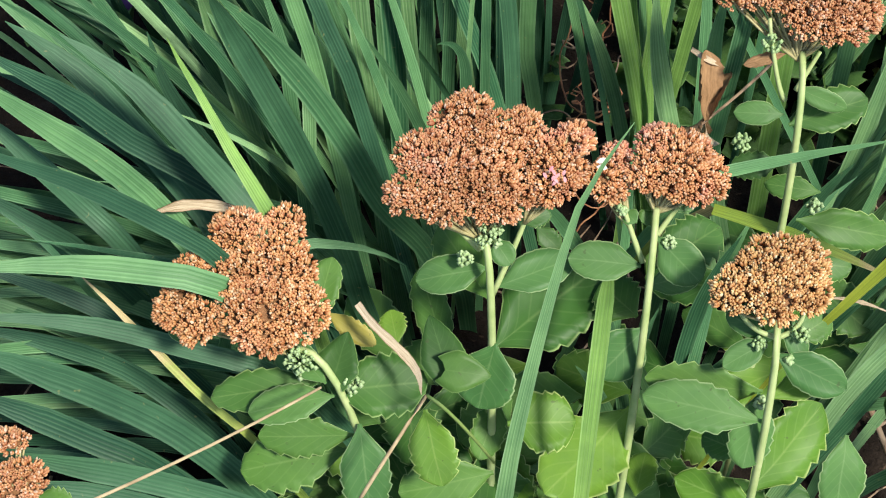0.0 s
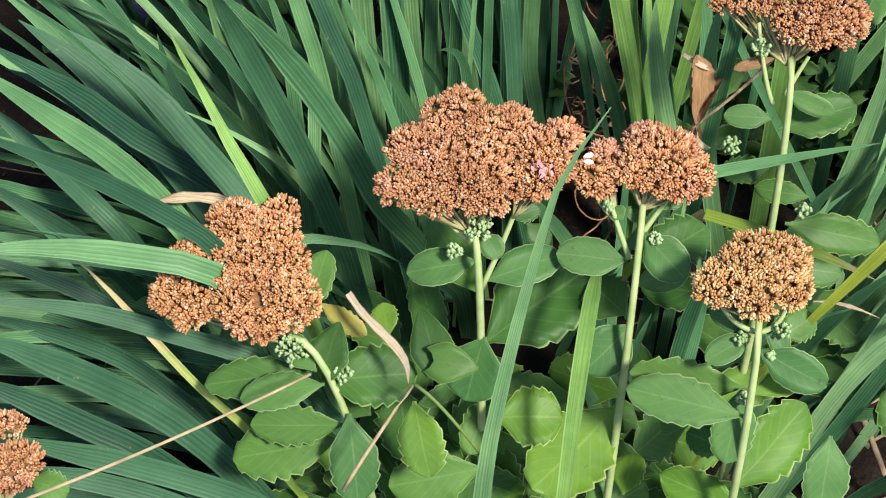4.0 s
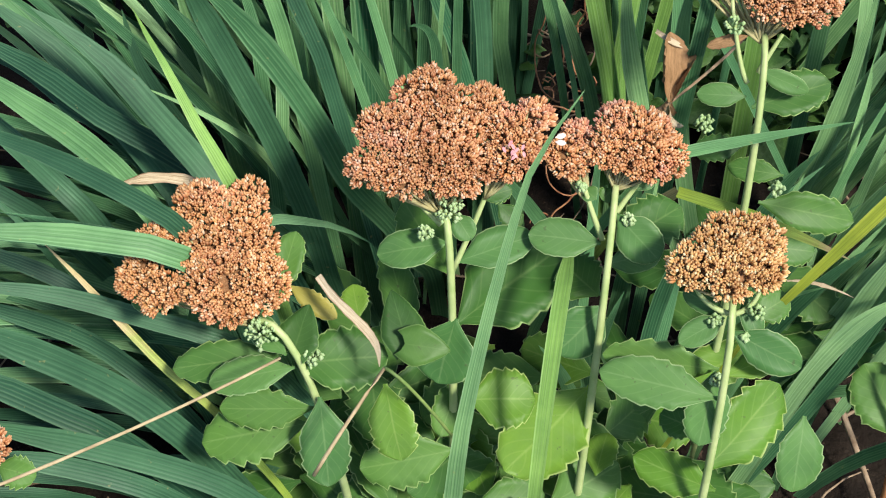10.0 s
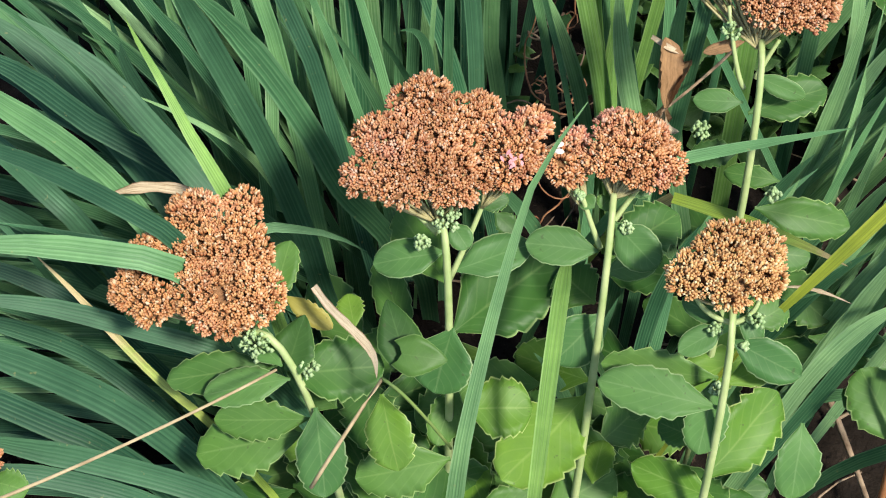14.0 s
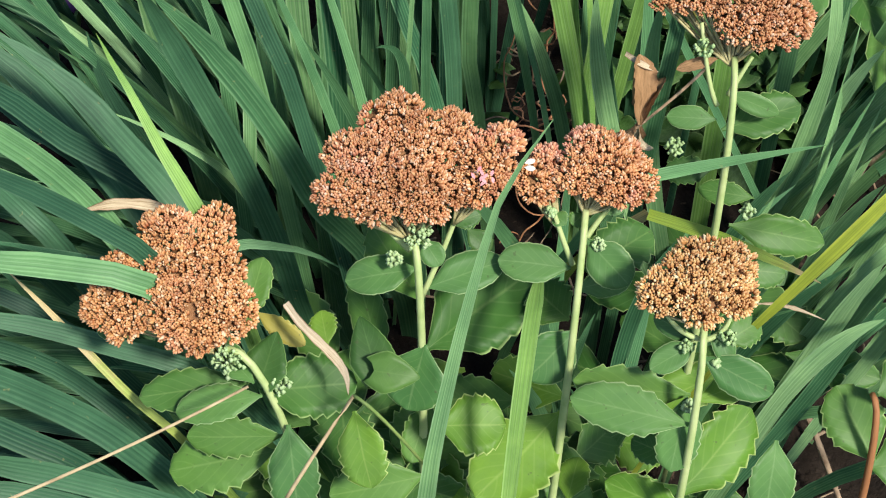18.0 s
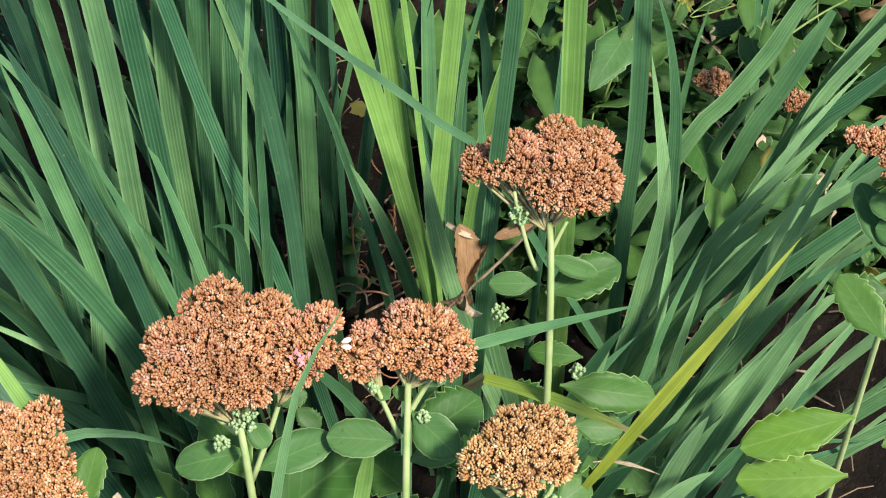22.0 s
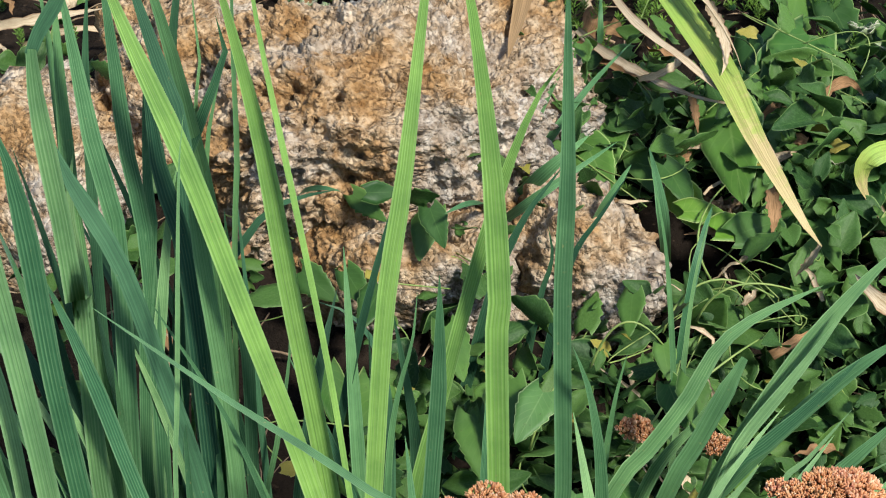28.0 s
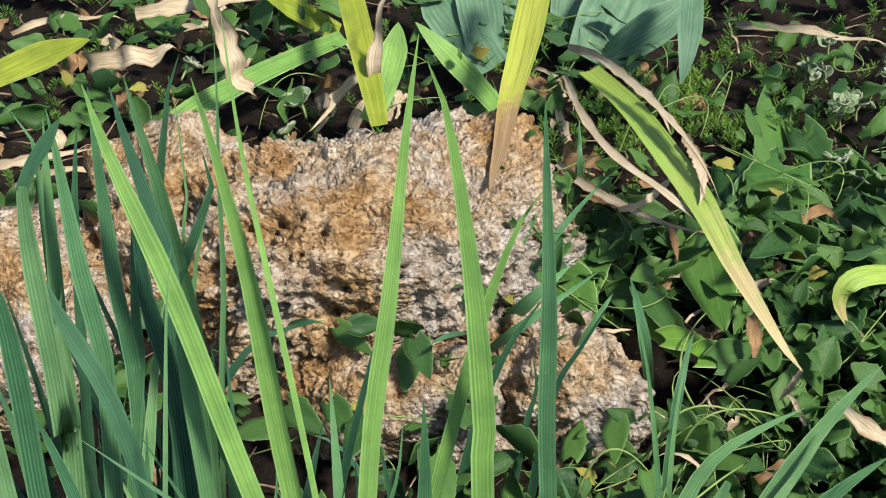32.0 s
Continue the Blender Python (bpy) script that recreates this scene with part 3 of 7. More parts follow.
# ---- ground ----
def ground():
    n = 190
    s = np.linspace(-1, 1, n)
    w = 1.15 * s + 80 * np.sign(s) * np.abs(s) ** 15
    verts, faces = [], []
    for j in range(n):
        for i in range(n):
            x, y = w[i] + 0.15, w[j] + 0.55
            z = ground_height(x, y) - 0.012
            if abs(x) < 3 and abs(y) < 3:
                z += 0.016 * noise.noise(Vector((x * 9, y * 9, 0))) + 0.010 * noise.noise(Vector((x * 26, y * 26, 3))) + 0.004 * noise.noise(Vector((x * 70, y * 70, 8)))
            verts.append((x, y, z))
    for j in range(n - 1):
        for i in range(n - 1):
            a = j * n + i
            faces.append((a, a + 1, a + n + 1, a + n))
    ob = new("ground", mesh_of("ground", verts, faces, soil))
    tagged(ob, "dark crumbly garden soil between the plants", "ground", kind="structure")


ground()

# ---- sedum plants ----
sed_r = thing("sedum_plant", "sedum with one domed tan-russet faded flower head and toothed leaves", "plant", (0.105, -0.200, 0.000), "sedum plants")
tube(sed_r, "stem", (0.107, -0.195, -0.020), (0.107, -0.145, 0.254), (0.108, -0.086, 0.348), 0.0032, 0.0021, stem_green, n=12)
fleshy(sed_r, (0.107, -0.106, 0.296), (0.037, -0.103, 0.296), 0.0272, sedum_leaf, roll=14)
fleshy(sed_r, (0.105, -0.127, 0.298), (0.035, -0.115, 0.304), 0.0295, sedum_grey, roll=-8, depth=0.05)
fleshy(sed_r, (0.104, -0.109, 0.300), (0.098, -0.147, 0.272), 0.0270, sedum_grey, roll=4, depth=0.04)
fleshy(sed_r, (0.110, -0.097, 0.327), (0.152, -0.115, 0.318), 0.0246, sedum_grey, roll=-10, depth=0.03)
fleshy(sed_r, (0.109, -0.111, 0.297), (0.154, -0.092, 0.305), 0.0189, sedum_lit, roll=12)
fleshy(sed_r, (0.115, -0.079, 0.340), (0.126, -0.101, 0.328), 0.0139, sedum_grey, roll=6)
fleshy(sed_r, (0.105, -0.092, 0.334), (0.079, -0.107, 0.328), 0.0166, sedum_grey, roll=-10)
fleshy(sed_r, (0.106, -0.089, 0.333), (0.080, -0.079, 0.340), 0.0140, sedum_grey, roll=15)
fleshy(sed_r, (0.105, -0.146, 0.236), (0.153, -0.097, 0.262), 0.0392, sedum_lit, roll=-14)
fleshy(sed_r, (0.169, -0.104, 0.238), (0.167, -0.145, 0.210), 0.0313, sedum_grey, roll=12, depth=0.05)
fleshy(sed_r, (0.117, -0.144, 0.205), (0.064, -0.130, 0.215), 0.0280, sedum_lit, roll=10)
fleshy(sed_r, (0.128, -0.071, 0.300), (0.150, -0.057, 0.305), 0.0207, sedum_leaf)
fleshy(sed_r, (0.103, -0.123, 0.245), (0.077, -0.115, 0.250), 0.0211, sedum_leaf)
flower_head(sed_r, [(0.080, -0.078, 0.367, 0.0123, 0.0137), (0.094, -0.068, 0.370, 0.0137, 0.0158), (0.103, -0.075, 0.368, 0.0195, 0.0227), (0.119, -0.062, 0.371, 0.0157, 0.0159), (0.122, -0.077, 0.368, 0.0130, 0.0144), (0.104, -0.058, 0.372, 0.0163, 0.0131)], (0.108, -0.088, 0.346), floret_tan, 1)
tube(sed_r, "stem", (0.109, -0.092, 0.338), (0.094, -0.089, 0.344), (0.084, -0.083, 0.356), 0.0018, 0.0013, stem_green)
tube(sed_r, "stem", (0.109, -0.092, 0.338), (0.119, -0.088, 0.343), (0.123, -0.082, 0.353), 0.0018, 0.0013, stem_green)
bud_cluster(sed_r, (0.099, -0.094, 0.334), 0.0043, 0)
bud_cluster(sed_r, (0.122, -0.089, 0.341), 0.0056, 1)
bud_cluster(sed_r, (0.105, -0.115, 0.300), 0.0044, 2)
bud_cluster(sed_r, (0.118, -0.098, 0.325), 0.0030, 3)
sed_c = thing("sedum_plant", "sedum with a broad many-lobed russet flower head over round leaves", "plant", (-0.060, -0.160, 0.000), "sedum plants")
tube(sed_c, "stem", (-0.050, -0.125, -0.020), (-0.056, -0.075, 0.278), (-0.065, -0.034, 0.345), 0.0032, 0.0021, stem_green, n=12)
fleshy(sed_c, (-0.061, -0.045, 0.324), (-0.104, -0.054, 0.322), 0.0242, sedum_grey, roll=-10)
fleshy(sed_c, (-0.055, -0.051, 0.312), (-0.009, -0.033, 0.322), 0.0258, sedum_grey, roll=14)
fleshy(sed_c, (-0.058, -0.034, 0.340), (-0.047, -0.048, 0.334), 0.0151, sedum_grey)
fleshy(sed_c, (-0.059, -0.046, 0.288), (-0.094, -0.000, 0.302), 0.0299, sedum_leaf, roll=6)
fleshy(sed_c, (-0.054, -0.057, 0.246), (0.010, -0.008, 0.272), 0.0578, sedum_leaf, roll=10)
fleshy(sed_c, (-0.054, -0.075, 0.284), (-0.064, -0.108, 0.258), 0.0394, sedum_grey, roll=-10, depth=0.03)
fleshy(sed_c, (-0.044, -0.108, 0.240), (-0.001, -0.105, 0.242), 0.0387, sedum_lit, roll=10)
fleshy(sed_c, (0.035, -0.084, 0.222), (-0.015, -0.138, 0.196), 0.0535, sedum_lit, roll=16)
fleshy(sed_c, (-0.096, -0.107, 0.252), (-0.084, -0.148, 0.226), 0.0306, sedum_lit, roll=-10)
fleshy(sed_c, (-0.051, -0.115, 0.180), (-0.112, -0.133, 0.176), 0.0359, sedum_leaf, roll=8)
fleshy(sed_c, (-0.050, -0.072, 0.205), (-0.060, -0.111, 0.190), 0.0232, sedum_leaf, roll=10)
fleshy(sed_c, (-0.042, -0.022, 0.340), (-0.024, -0.016, 0.344), 0.0124, sedum_leaf)
fleshy(sed_c, (-0.032, -0.015, 0.325), (-0.017, -0.026, 0.318), 0.0140, vine_leaf)
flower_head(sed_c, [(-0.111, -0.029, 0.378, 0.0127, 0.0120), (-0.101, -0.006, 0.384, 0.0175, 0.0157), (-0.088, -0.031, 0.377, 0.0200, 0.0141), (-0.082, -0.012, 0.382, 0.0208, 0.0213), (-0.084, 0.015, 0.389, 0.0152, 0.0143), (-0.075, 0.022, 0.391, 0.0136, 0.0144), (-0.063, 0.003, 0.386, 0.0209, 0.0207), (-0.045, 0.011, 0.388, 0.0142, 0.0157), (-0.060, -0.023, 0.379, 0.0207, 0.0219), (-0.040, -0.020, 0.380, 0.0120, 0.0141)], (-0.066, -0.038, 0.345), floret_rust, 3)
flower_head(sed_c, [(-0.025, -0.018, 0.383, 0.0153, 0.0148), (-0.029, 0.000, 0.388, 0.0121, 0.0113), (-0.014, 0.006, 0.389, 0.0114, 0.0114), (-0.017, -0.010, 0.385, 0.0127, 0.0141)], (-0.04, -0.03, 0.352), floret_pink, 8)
tube(sed_c, "stem", (-0.066, -0.039, 0.335), (-0.078, -0.034, 0.347), (-0.087, -0.029, 0.357), 0.0020, 0.0015, stem_green)
tube(sed_c, "stem", (-0.058, -0.056, 0.307), (-0.044, -0.035, 0.340), (-0.038, -0.024, 0.359), 0.0020, 0.0015, stem_green)
bud_cluster(sed_c, (-0.060, -0.037, 0.349), 0.0098, 10, 56)
bud_cluster(sed_c, (-0.075, -0.045, 0.335), 0.0054, 11)
sed_m = thing("sedum_plant", "slim sedum with a pinkish tan flower head on a forked stem", "plant", (0.035, -0.140, 0.000), "sedum plants")
tube(sed_m, "stem", (0.033, -0.144, -0.020), (0.035, -0.094, 0.241), (0.038, -0.019, 0.359), 0.0032, 0.0021, stem_green, n=12)
fleshy(sed_m, (0.032, -0.040, 0.326), (-0.012, -0.038, 0.330), 0.0248, sedum_grey, roll=-10)
fleshy(sed_m, (0.040, -0.030, 0.344), (0.066, -0.054, 0.332), 0.0266, sedum_grey, roll=-14)
fleshy(sed_m, (0.042, -0.030, 0.308), (0.083, -0.002, 0.318), 0.0344, sedum_leaf, roll=12)
fleshy(sed_m, (0.037, -0.039, 0.300), (0.073, -0.029, 0.304), 0.0197, sedum_grey, roll=-10)
fleshy(sed_m, (0.039, -0.059, 0.284), (0.011, -0.088, 0.270), 0.0325, sedum_grey, roll=14)
fleshy(sed_m, (0.027, -0.026, 0.352), (0.020, -0.020, 0.354), 0.0109, sedum_grey)
fleshy(sed_m, (0.037, -0.016, 0.350), (0.031, -0.023, 0.348), 0.0116, sedum_leaf)
fleshy(sed_m, (0.036, -0.039, 0.262), (0.012, -0.020, 0.270), 0.0327, sedum_leaf, roll=-6)
fleshy(sed_m, (0.040, -0.014, 0.357), (0.061, -0.017, 0.358), 0.0089, sedum_grey)
fleshy(sed_m, (0.044, -0.118, 0.160), (0.050, -0.090, 0.170), 0.0227, sedum_lit, roll=20)
flower_head(sed_m, [(0.038, 0.010, 0.384, 0.0142, 0.0121), (0.033, -0.007, 0.380, 0.0141, 0.0149), (0.051, -0.001, 0.381, 0.0201, 0.0199), (0.065, -0.009, 0.379, 0.0134, 0.0149), (0.057, -0.018, 0.377, 0.0167, 0.0092)], (0.038, -0.021, 0.356), floret_pink, 11)
flower_head(sed_m, [(0.009, -0.011, 0.373, 0.0128, 0.0142), (0.013, 0.005, 0.377, 0.0081, 0.0079)], (0.023, -0.024, 0.345), floret_pink, 12)
tube(sed_m, "stem", (0.033, -0.038, 0.327), (0.027, -0.031, 0.339), (0.018, -0.020, 0.360), 0.0020, 0.0015, stem_green)
tube(sed_m, "stem", (0.039, -0.029, 0.342), (0.046, -0.022, 0.352), (0.053, -0.016, 0.362), 0.0020, 0.0014, stem_green)
bud_cluster(sed_m, (0.047, -0.032, 0.342), 0.0048, 20)
bud_cluster(sed_m, (0.017, -0.023, 0.361), 0.0034, 21)
sed_l = thing("sedum_plant", "leaning sedum with a large lobed orange-brown flower head", "plant", (-0.080, -0.160, 0.000), "sedum plants")
tube(sed_l, "stem", (-0.105, -0.166, -0.020), (-0.139, -0.116, 0.246), (-0.180, -0.090, 0.290), 0.0032, 0.0021, stem_green, n=12)
fleshy(sed_l, (-0.161, -0.099, 0.268), (-0.229, -0.112, 0.266), 0.0262, sedum_leaf, roll=-8)
fleshy(sed_l, (-0.151, -0.112, 0.276), (-0.204, -0.123, 0.272), 0.0244, sedum_grey, roll=-18, depth=0.03)
fleshy(sed_l, (-0.154, -0.105, 0.268), (-0.095, -0.097, 0.272), 0.0395, sedum_leaf, roll=8)
fleshy(sed_l, (-0.140, -0.120, 0.238), (-0.201, -0.125, 0.236), 0.0258, sedum_leaf, roll=8)
fleshy(sed_l, (-0.145, -0.123, 0.222), (-0.213, -0.138, 0.216), 0.0384, sedum_leaf, roll=-8)
fleshy(sed_l, (-0.136, -0.119, 0.252), (-0.127, -0.164, 0.214), 0.0319, sedum_grey, roll=8, depth=0.05)
fleshy(sed_l, (-0.168, -0.062, 0.276), (-0.159, -0.025, 0.296), 0.0208, sedum_leaf)
fleshy(sed_l, (-0.156, -0.108, 0.284), (-0.182, -0.085, 0.290), 0.0187, sedum_grey)
fleshy(sed_l, (-0.152, -0.104, 0.282), (-0.145, -0.078, 0.296), 0.0293, vine_leaf, roll=8, heart=0.2, thick=0.0005, depth=0.02)
fleshy(sed_l, (-0.115, -0.072, 0.272), (-0.121, -0.052, 0.280), 0.0171, sedum_lit)
fleshy(sed_l, (-0.084, -0.095, 0.284), (-0.056, -0.098, 0.284), 0.0272, vine_leaf, label='thin leaf with insect holes', heart=0.2, thick=0.0005, depth=0.02)
fleshy(sed_l, (-0.083, -0.092, 0.276), (-0.095, -0.060, 0.290), 0.0295, vine_leaf, roll=-8, heart=0.2, thick=0.0005, depth=0.02)
fleshy(sed_l, (-0.159, -0.064, 0.294), (-0.128, -0.082, 0.288), 0.0134, vine_sick, thick=0.0005)
fleshy(sed_l, (-0.237, -0.080, 0.282), (-0.257, -0.075, 0.288), 0.0142, sedum_grey)
fleshy(sed_l, (-0.125, -0.105, 0.225), (-0.145, -0.091, 0.230), 0.0218, sedum_leaf)
flower_head(sed_l, [(-0.246, -0.078, 0.319, 0.0145, 0.0153), (-0.234, -0.087, 0.317, 0.0137, 0.0138), (-0.221, -0.033, 0.331, 0.0105, 0.0133), (-0.213, -0.029, 0.332, 0.0147, 0.0126), (-0.185, -0.025, 0.333, 0.0119, 0.0126), (-0.215, -0.059, 0.324, 0.0152, 0.0168), (-0.199, -0.081, 0.319, 0.0213, 0.0203), (-0.192, -0.047, 0.327, 0.0201, 0.0191), (-0.176, -0.054, 0.326, 0.0111, 0.0183), (-0.178, -0.078, 0.319, 0.0226, 0.0196), (-0.192, -0.096, 0.315, 0.0157, 0.0101)], (-0.178, -0.092, 0.29), floret_orange, 14)
flower_head(sed_l, [(-0.240, -0.056, 0.331, 0.0090, 0.0069)], (-0.196, -0.079, 0.29), floret_orange, 18)
bud_cluster(sed_l, (-0.172, -0.098, 0.295), 0.0108, 30, 60)
bud_cluster(sed_l, (-0.140, -0.104, 0.278), 0.0069, 31)
sed_k = thing("sedum_plant", "sedum behind the others with a lobed brownish pink flower head", "plant", (0.140, -0.020, 0.000), "sedum plants")
tube(sed_k, "stem", (0.130, -0.027, -0.020), (0.129, 0.023, 0.271), (0.128, 0.089, 0.377), 0.0032, 0.0021, stem_green, n=12)
fleshy(sed_k, (0.127, 0.069, 0.328), (0.176, 0.084, 0.342), 0.0290, sedum_leaf, roll=10)
fleshy(sed_k, (0.126, 0.078, 0.356), (0.159, 0.066, 0.350), 0.0135, sedum_grey, roll=-20)
fleshy(sed_k, (0.121, 0.065, 0.344), (0.090, 0.065, 0.345), 0.0157, sedum_grey)
fleshy(sed_k, (0.153, 0.044, 0.290), (0.117, 0.048, 0.292), 0.0162, sedum_leaf)
fleshy(sed_k, (0.137, 0.026, 0.284), (0.202, 0.020, 0.276), 0.0264, sedum_leaf, roll=-6)
fleshy(sed_k, (0.126, 0.059, 0.300), (0.094, 0.055, 0.298), 0.0184, vine_leaf)
fleshy(sed_k, (0.119, 0.090, 0.374), (0.093, 0.083, 0.370), 0.0078, dead_brown, thick=0.0005)
fleshy(sed_k, (0.149, 0.021, 0.240), (0.183, 0.020, 0.238), 0.0227, sedum_leaf)
flower_head(sed_k, [(0.081, 0.114, 0.406, 0.0094, 0.0132), (0.094, 0.116, 0.406, 0.0116, 0.0158), (0.108, 0.117, 0.407, 0.0130, 0.0191), (0.134, 0.132, 0.410, 0.0132, 0.0151), (0.158, 0.127, 0.409, 0.0131, 0.0117), (0.145, 0.102, 0.403, 0.0267, 0.0231), (0.139, 0.116, 0.406, 0.0167, 0.0166), (0.125, 0.099, 0.402, 0.0129, 0.0148)], (0.126, 0.086, 0.372), floret_rust, 40)
tube(sed_k, "stem", (0.127, 0.076, 0.355), (0.133, 0.083, 0.367), (0.139, 0.090, 0.377), 0.0018, 0.0013, stem_green)
tube(sed_k, "stem", (0.121, 0.072, 0.349), (0.114, 0.081, 0.363), (0.105, 0.099, 0.396), 0.0018, 0.0013, stem_green)
bud_cluster(sed_k, (0.108, 0.091, 0.382), 0.0063, 50)
bud_cluster(sed_k, (0.097, 0.057, 0.325), 0.0065, 51)
bud_cluster(sed_k, (0.149, 0.035, 0.288), 0.0055, 52)
bud_cluster(sed_k, (0.120, 0.099, 0.396), 0.0042, 53)
sed_f = thing("sedum_plant", "sedum at the bed's edge with a mauve-brown flower head", "plant", (0.420, 0.020, 0.000), "sedum plants")
tube(sed_f, "stem", (0.347, 0.019, -0.020), (0.352, 0.069, 0.365), (0.358, 0.096, 0.409), 0.0025, 0.0016, stem_green, n=12)
flower_head(sed_f, [(0.350, 0.105, 0.423, 0.0216, 0.0230), (0.366, 0.103, 0.423, 0.0216, 0.0247), (0.320, 0.117, 0.426, 0.0087, 0.0074), (0.331, 0.112, 0.425, 0.0108, 0.0107)], (0.357, 0.095, 0.407), floret_pink, 60)
fleshy(sed_f, (0.356, 0.083, 0.388), (0.330, 0.094, 0.393), 0.0181, sedum_grey)
fleshy(sed_f, (0.355, 0.077, 0.378), (0.334, 0.081, 0.379), 0.0182, sedum_grey, roll=20)
fleshy(sed_f, (0.362, 0.081, 0.384), (0.391, 0.076, 0.383), 0.0218, sedum_grey)
fleshy(sed_f, (0.342, 0.069, 0.366), (0.329, 0.113, 0.388), 0.0219, sedum_grey)
fleshy(sed_f, (0.351, 0.063, 0.336), (0.316, 0.058, 0.333), 0.0298)
bud_cluster(sed_f, (0.374, 0.085, 0.393), 0.0065, 62)
fleshy(sed_f, (0.331, 0.008, 0.272), (0.256, -0.008, 0.262), 0.0312, sedum_lit, roll=-10)
fleshy(sed_f, (0.330, -0.016, 0.236), (0.257, -0.018, 0.232), 0.0331, sedum_lit, roll=8)
fleshy(sed_f, (0.343, 0.033, 0.325), (0.316, 0.070, 0.345), 0.0261, sedum_leaf, roll=12)
fleshy(sed_f, (0.348, -0.009, 0.262), (0.377, -0.001, 0.270), 0.0297, sedum_leaf, roll=0)
sed_b = thing("sedum_plant", "sedum in the bed's near corner with an orange-brown flower head", "plant", (-0.330, -0.240, 0.000), "sedum plants")
tube(sed_b, "stem", (-0.358, -0.241, -0.020), (-0.359, -0.191, 0.171), (-0.360, -0.166, 0.204), 0.0032, 0.0021, stem_green, n=12)
flower_head(sed_b, [(-0.354, -0.158, 0.220, 0.0187, 0.0152), (-0.359, -0.130, 0.227, 0.0138, 0.0084), (-0.345, -0.152, 0.221, 0.0122, 0.0114)], (-0.359, -0.172, 0.194), floret_rust, 70)
fleshy(sed_b, (-0.341, -0.161, 0.210), (-0.316, -0.166, 0.207), 0.0215)
sed_g = thing("sedum_plant", "flowerless sedum shoot with broad toothed leaves", "plant", (0.300, -0.060, 0.000), "sedum plants")
tube(sed_g, "stem", (0.251, -0.134, -0.020), (0.247, -0.084, 0.158), (0.242, -0.049, 0.204), 0.0032, 0.0021, floret_orange, n=12)
fleshy(sed_g, (0.250, -0.079, 0.164), (0.224, -0.035, 0.187), 0.0416, teeth=8)
fleshy(sed_g, (0.246, -0.049, 0.204), (0.279, -0.033, 0.211), 0.0410, teeth=8)
fleshy(sed_g, (0.248, -0.082, 0.161), (0.286, -0.076, 0.163), 0.0417, teeth=8)
fleshy(sed_g, (0.247, -0.059, 0.158), (0.216, -0.041, 0.167), 0.0231)
sed_s0 = thing("sedum_plant", "small sedum head half hidden among strap leaves", "plant", (0.291, 0.393, 0.000), "sedum plants")
tube(sed_s0, "stem", (0.291, 0.393, 0.000), (0.291, 0.383, 0.100), (0.291, 0.373, 0.188), 0.002, 0.0015, stem_green)
flower_head(sed_s0, [(0.288, 0.373, 0.200, 0.0143, 0.0098), (0.296, 0.368, 0.199, 0.0086, 0.0087)], (0.291, 0.373, 0.185), floret_rust, 80)
sed_s1 = thing("sedum_plant", "small sedum head half hidden among strap leaves", "plant", (0.353, 0.374, 0.000), "sedum plants")
tube(sed_s1, "stem", (0.353, 0.374, 0.000), (0.353, 0.364, 0.100), (0.353, 0.354, 0.188), 0.002, 0.0015, stem_green)
flower_head(sed_s1, [(0.354, 0.351, 0.199, 0.0113, 0.0097), (0.364, 0.347, 0.198, 0.0066, 0.0076)], (0.353, 0.354, 0.185), floret_rust, 81)

# ---- strap-leaved clumps ----
iris_a = thing("iris_clump", "dense clump of long ribbed blue-green strap leaves", "iris", (-0.13, 0.10, 0.0), "iris clumps")
iris_b = thing("iris_clump", "sparse upright tuft of light green strap leaves", "iris", (0.07, 0.16, 0.0), "iris clumps")
iris_c = thing("iris_clump", "clump of strap leaves fanning over to one side", "iris", (0.25, 0.12, 0.0), "iris clumps")
blade(iris_a, (-0.178, 0.147, 0.109), (-0.209, 0.262, 0.340), (-0.254, 0.338, 0.490), 0.0138, turn=17.6, twist=-25)
blade(iris_a, (-0.168, 0.110, -0.012), (-0.171, 0.124, 0.039), (-0.178, 0.147, 0.109), 0.0111, iris_green, "leaf_base", turn=17.6, blunt=1.0, neck=1.0, n=8)
blade(iris_a, (0.026, 0.217, 0.056), (-0.003, 0.260, 0.200), (-0.037, 0.292, 0.308), 0.0074)
blade(iris_a, (0.038, 0.201, -0.012), (0.033, 0.207, 0.017), (0.026, 0.217, 0.056), 0.0059, iris_green, "leaf_base", turn=0, blunt=1.0, neck=1.0, n=8)
blade(iris_a, (-0.090, 0.146, 0.152), (-0.083, 0.172, 0.239), (-0.104, 0.178, 0.259), 0.0106, tip=0.6, turn=40)
blade(iris_a, (-0.104, 0.094, -0.012), (-0.098, 0.116, 0.056), (-0.090, 0.146, 0.152), 0.0085, iris_green, "leaf_base", turn=40, blunt=1.0, neck=1.0, n=8)
blade(iris_a, (-0.091, 0.108, 0.030), (-0.120, 0.222, 0.140), (-0.130, 0.256, 0.240), 0.0160, turn=-3.2, twist=10)
blade(iris_a, (-0.208, 0.011, 0.280), (-0.246, 0.007, 0.300), (-0.278, -0.011, 0.310), 0.0072, straw, label='withered olive leaf end', fold=0.45, twist=110, rag=0.3)
blade(iris_b, (0.000, -0.186, 0.220), (0.006, -0.108, 0.310), (0.016, -0.021, 0.300), 0.0107, iris_light, tip=0.2, turn=5)
blade(iris_b, (-0.005, -0.256, -0.012), (-0.004, -0.235, 0.087), (0.000, -0.186, 0.220), 0.0086, iris_light, "leaf_base", turn=5, blunt=1.0, neck=1.0, n=8)
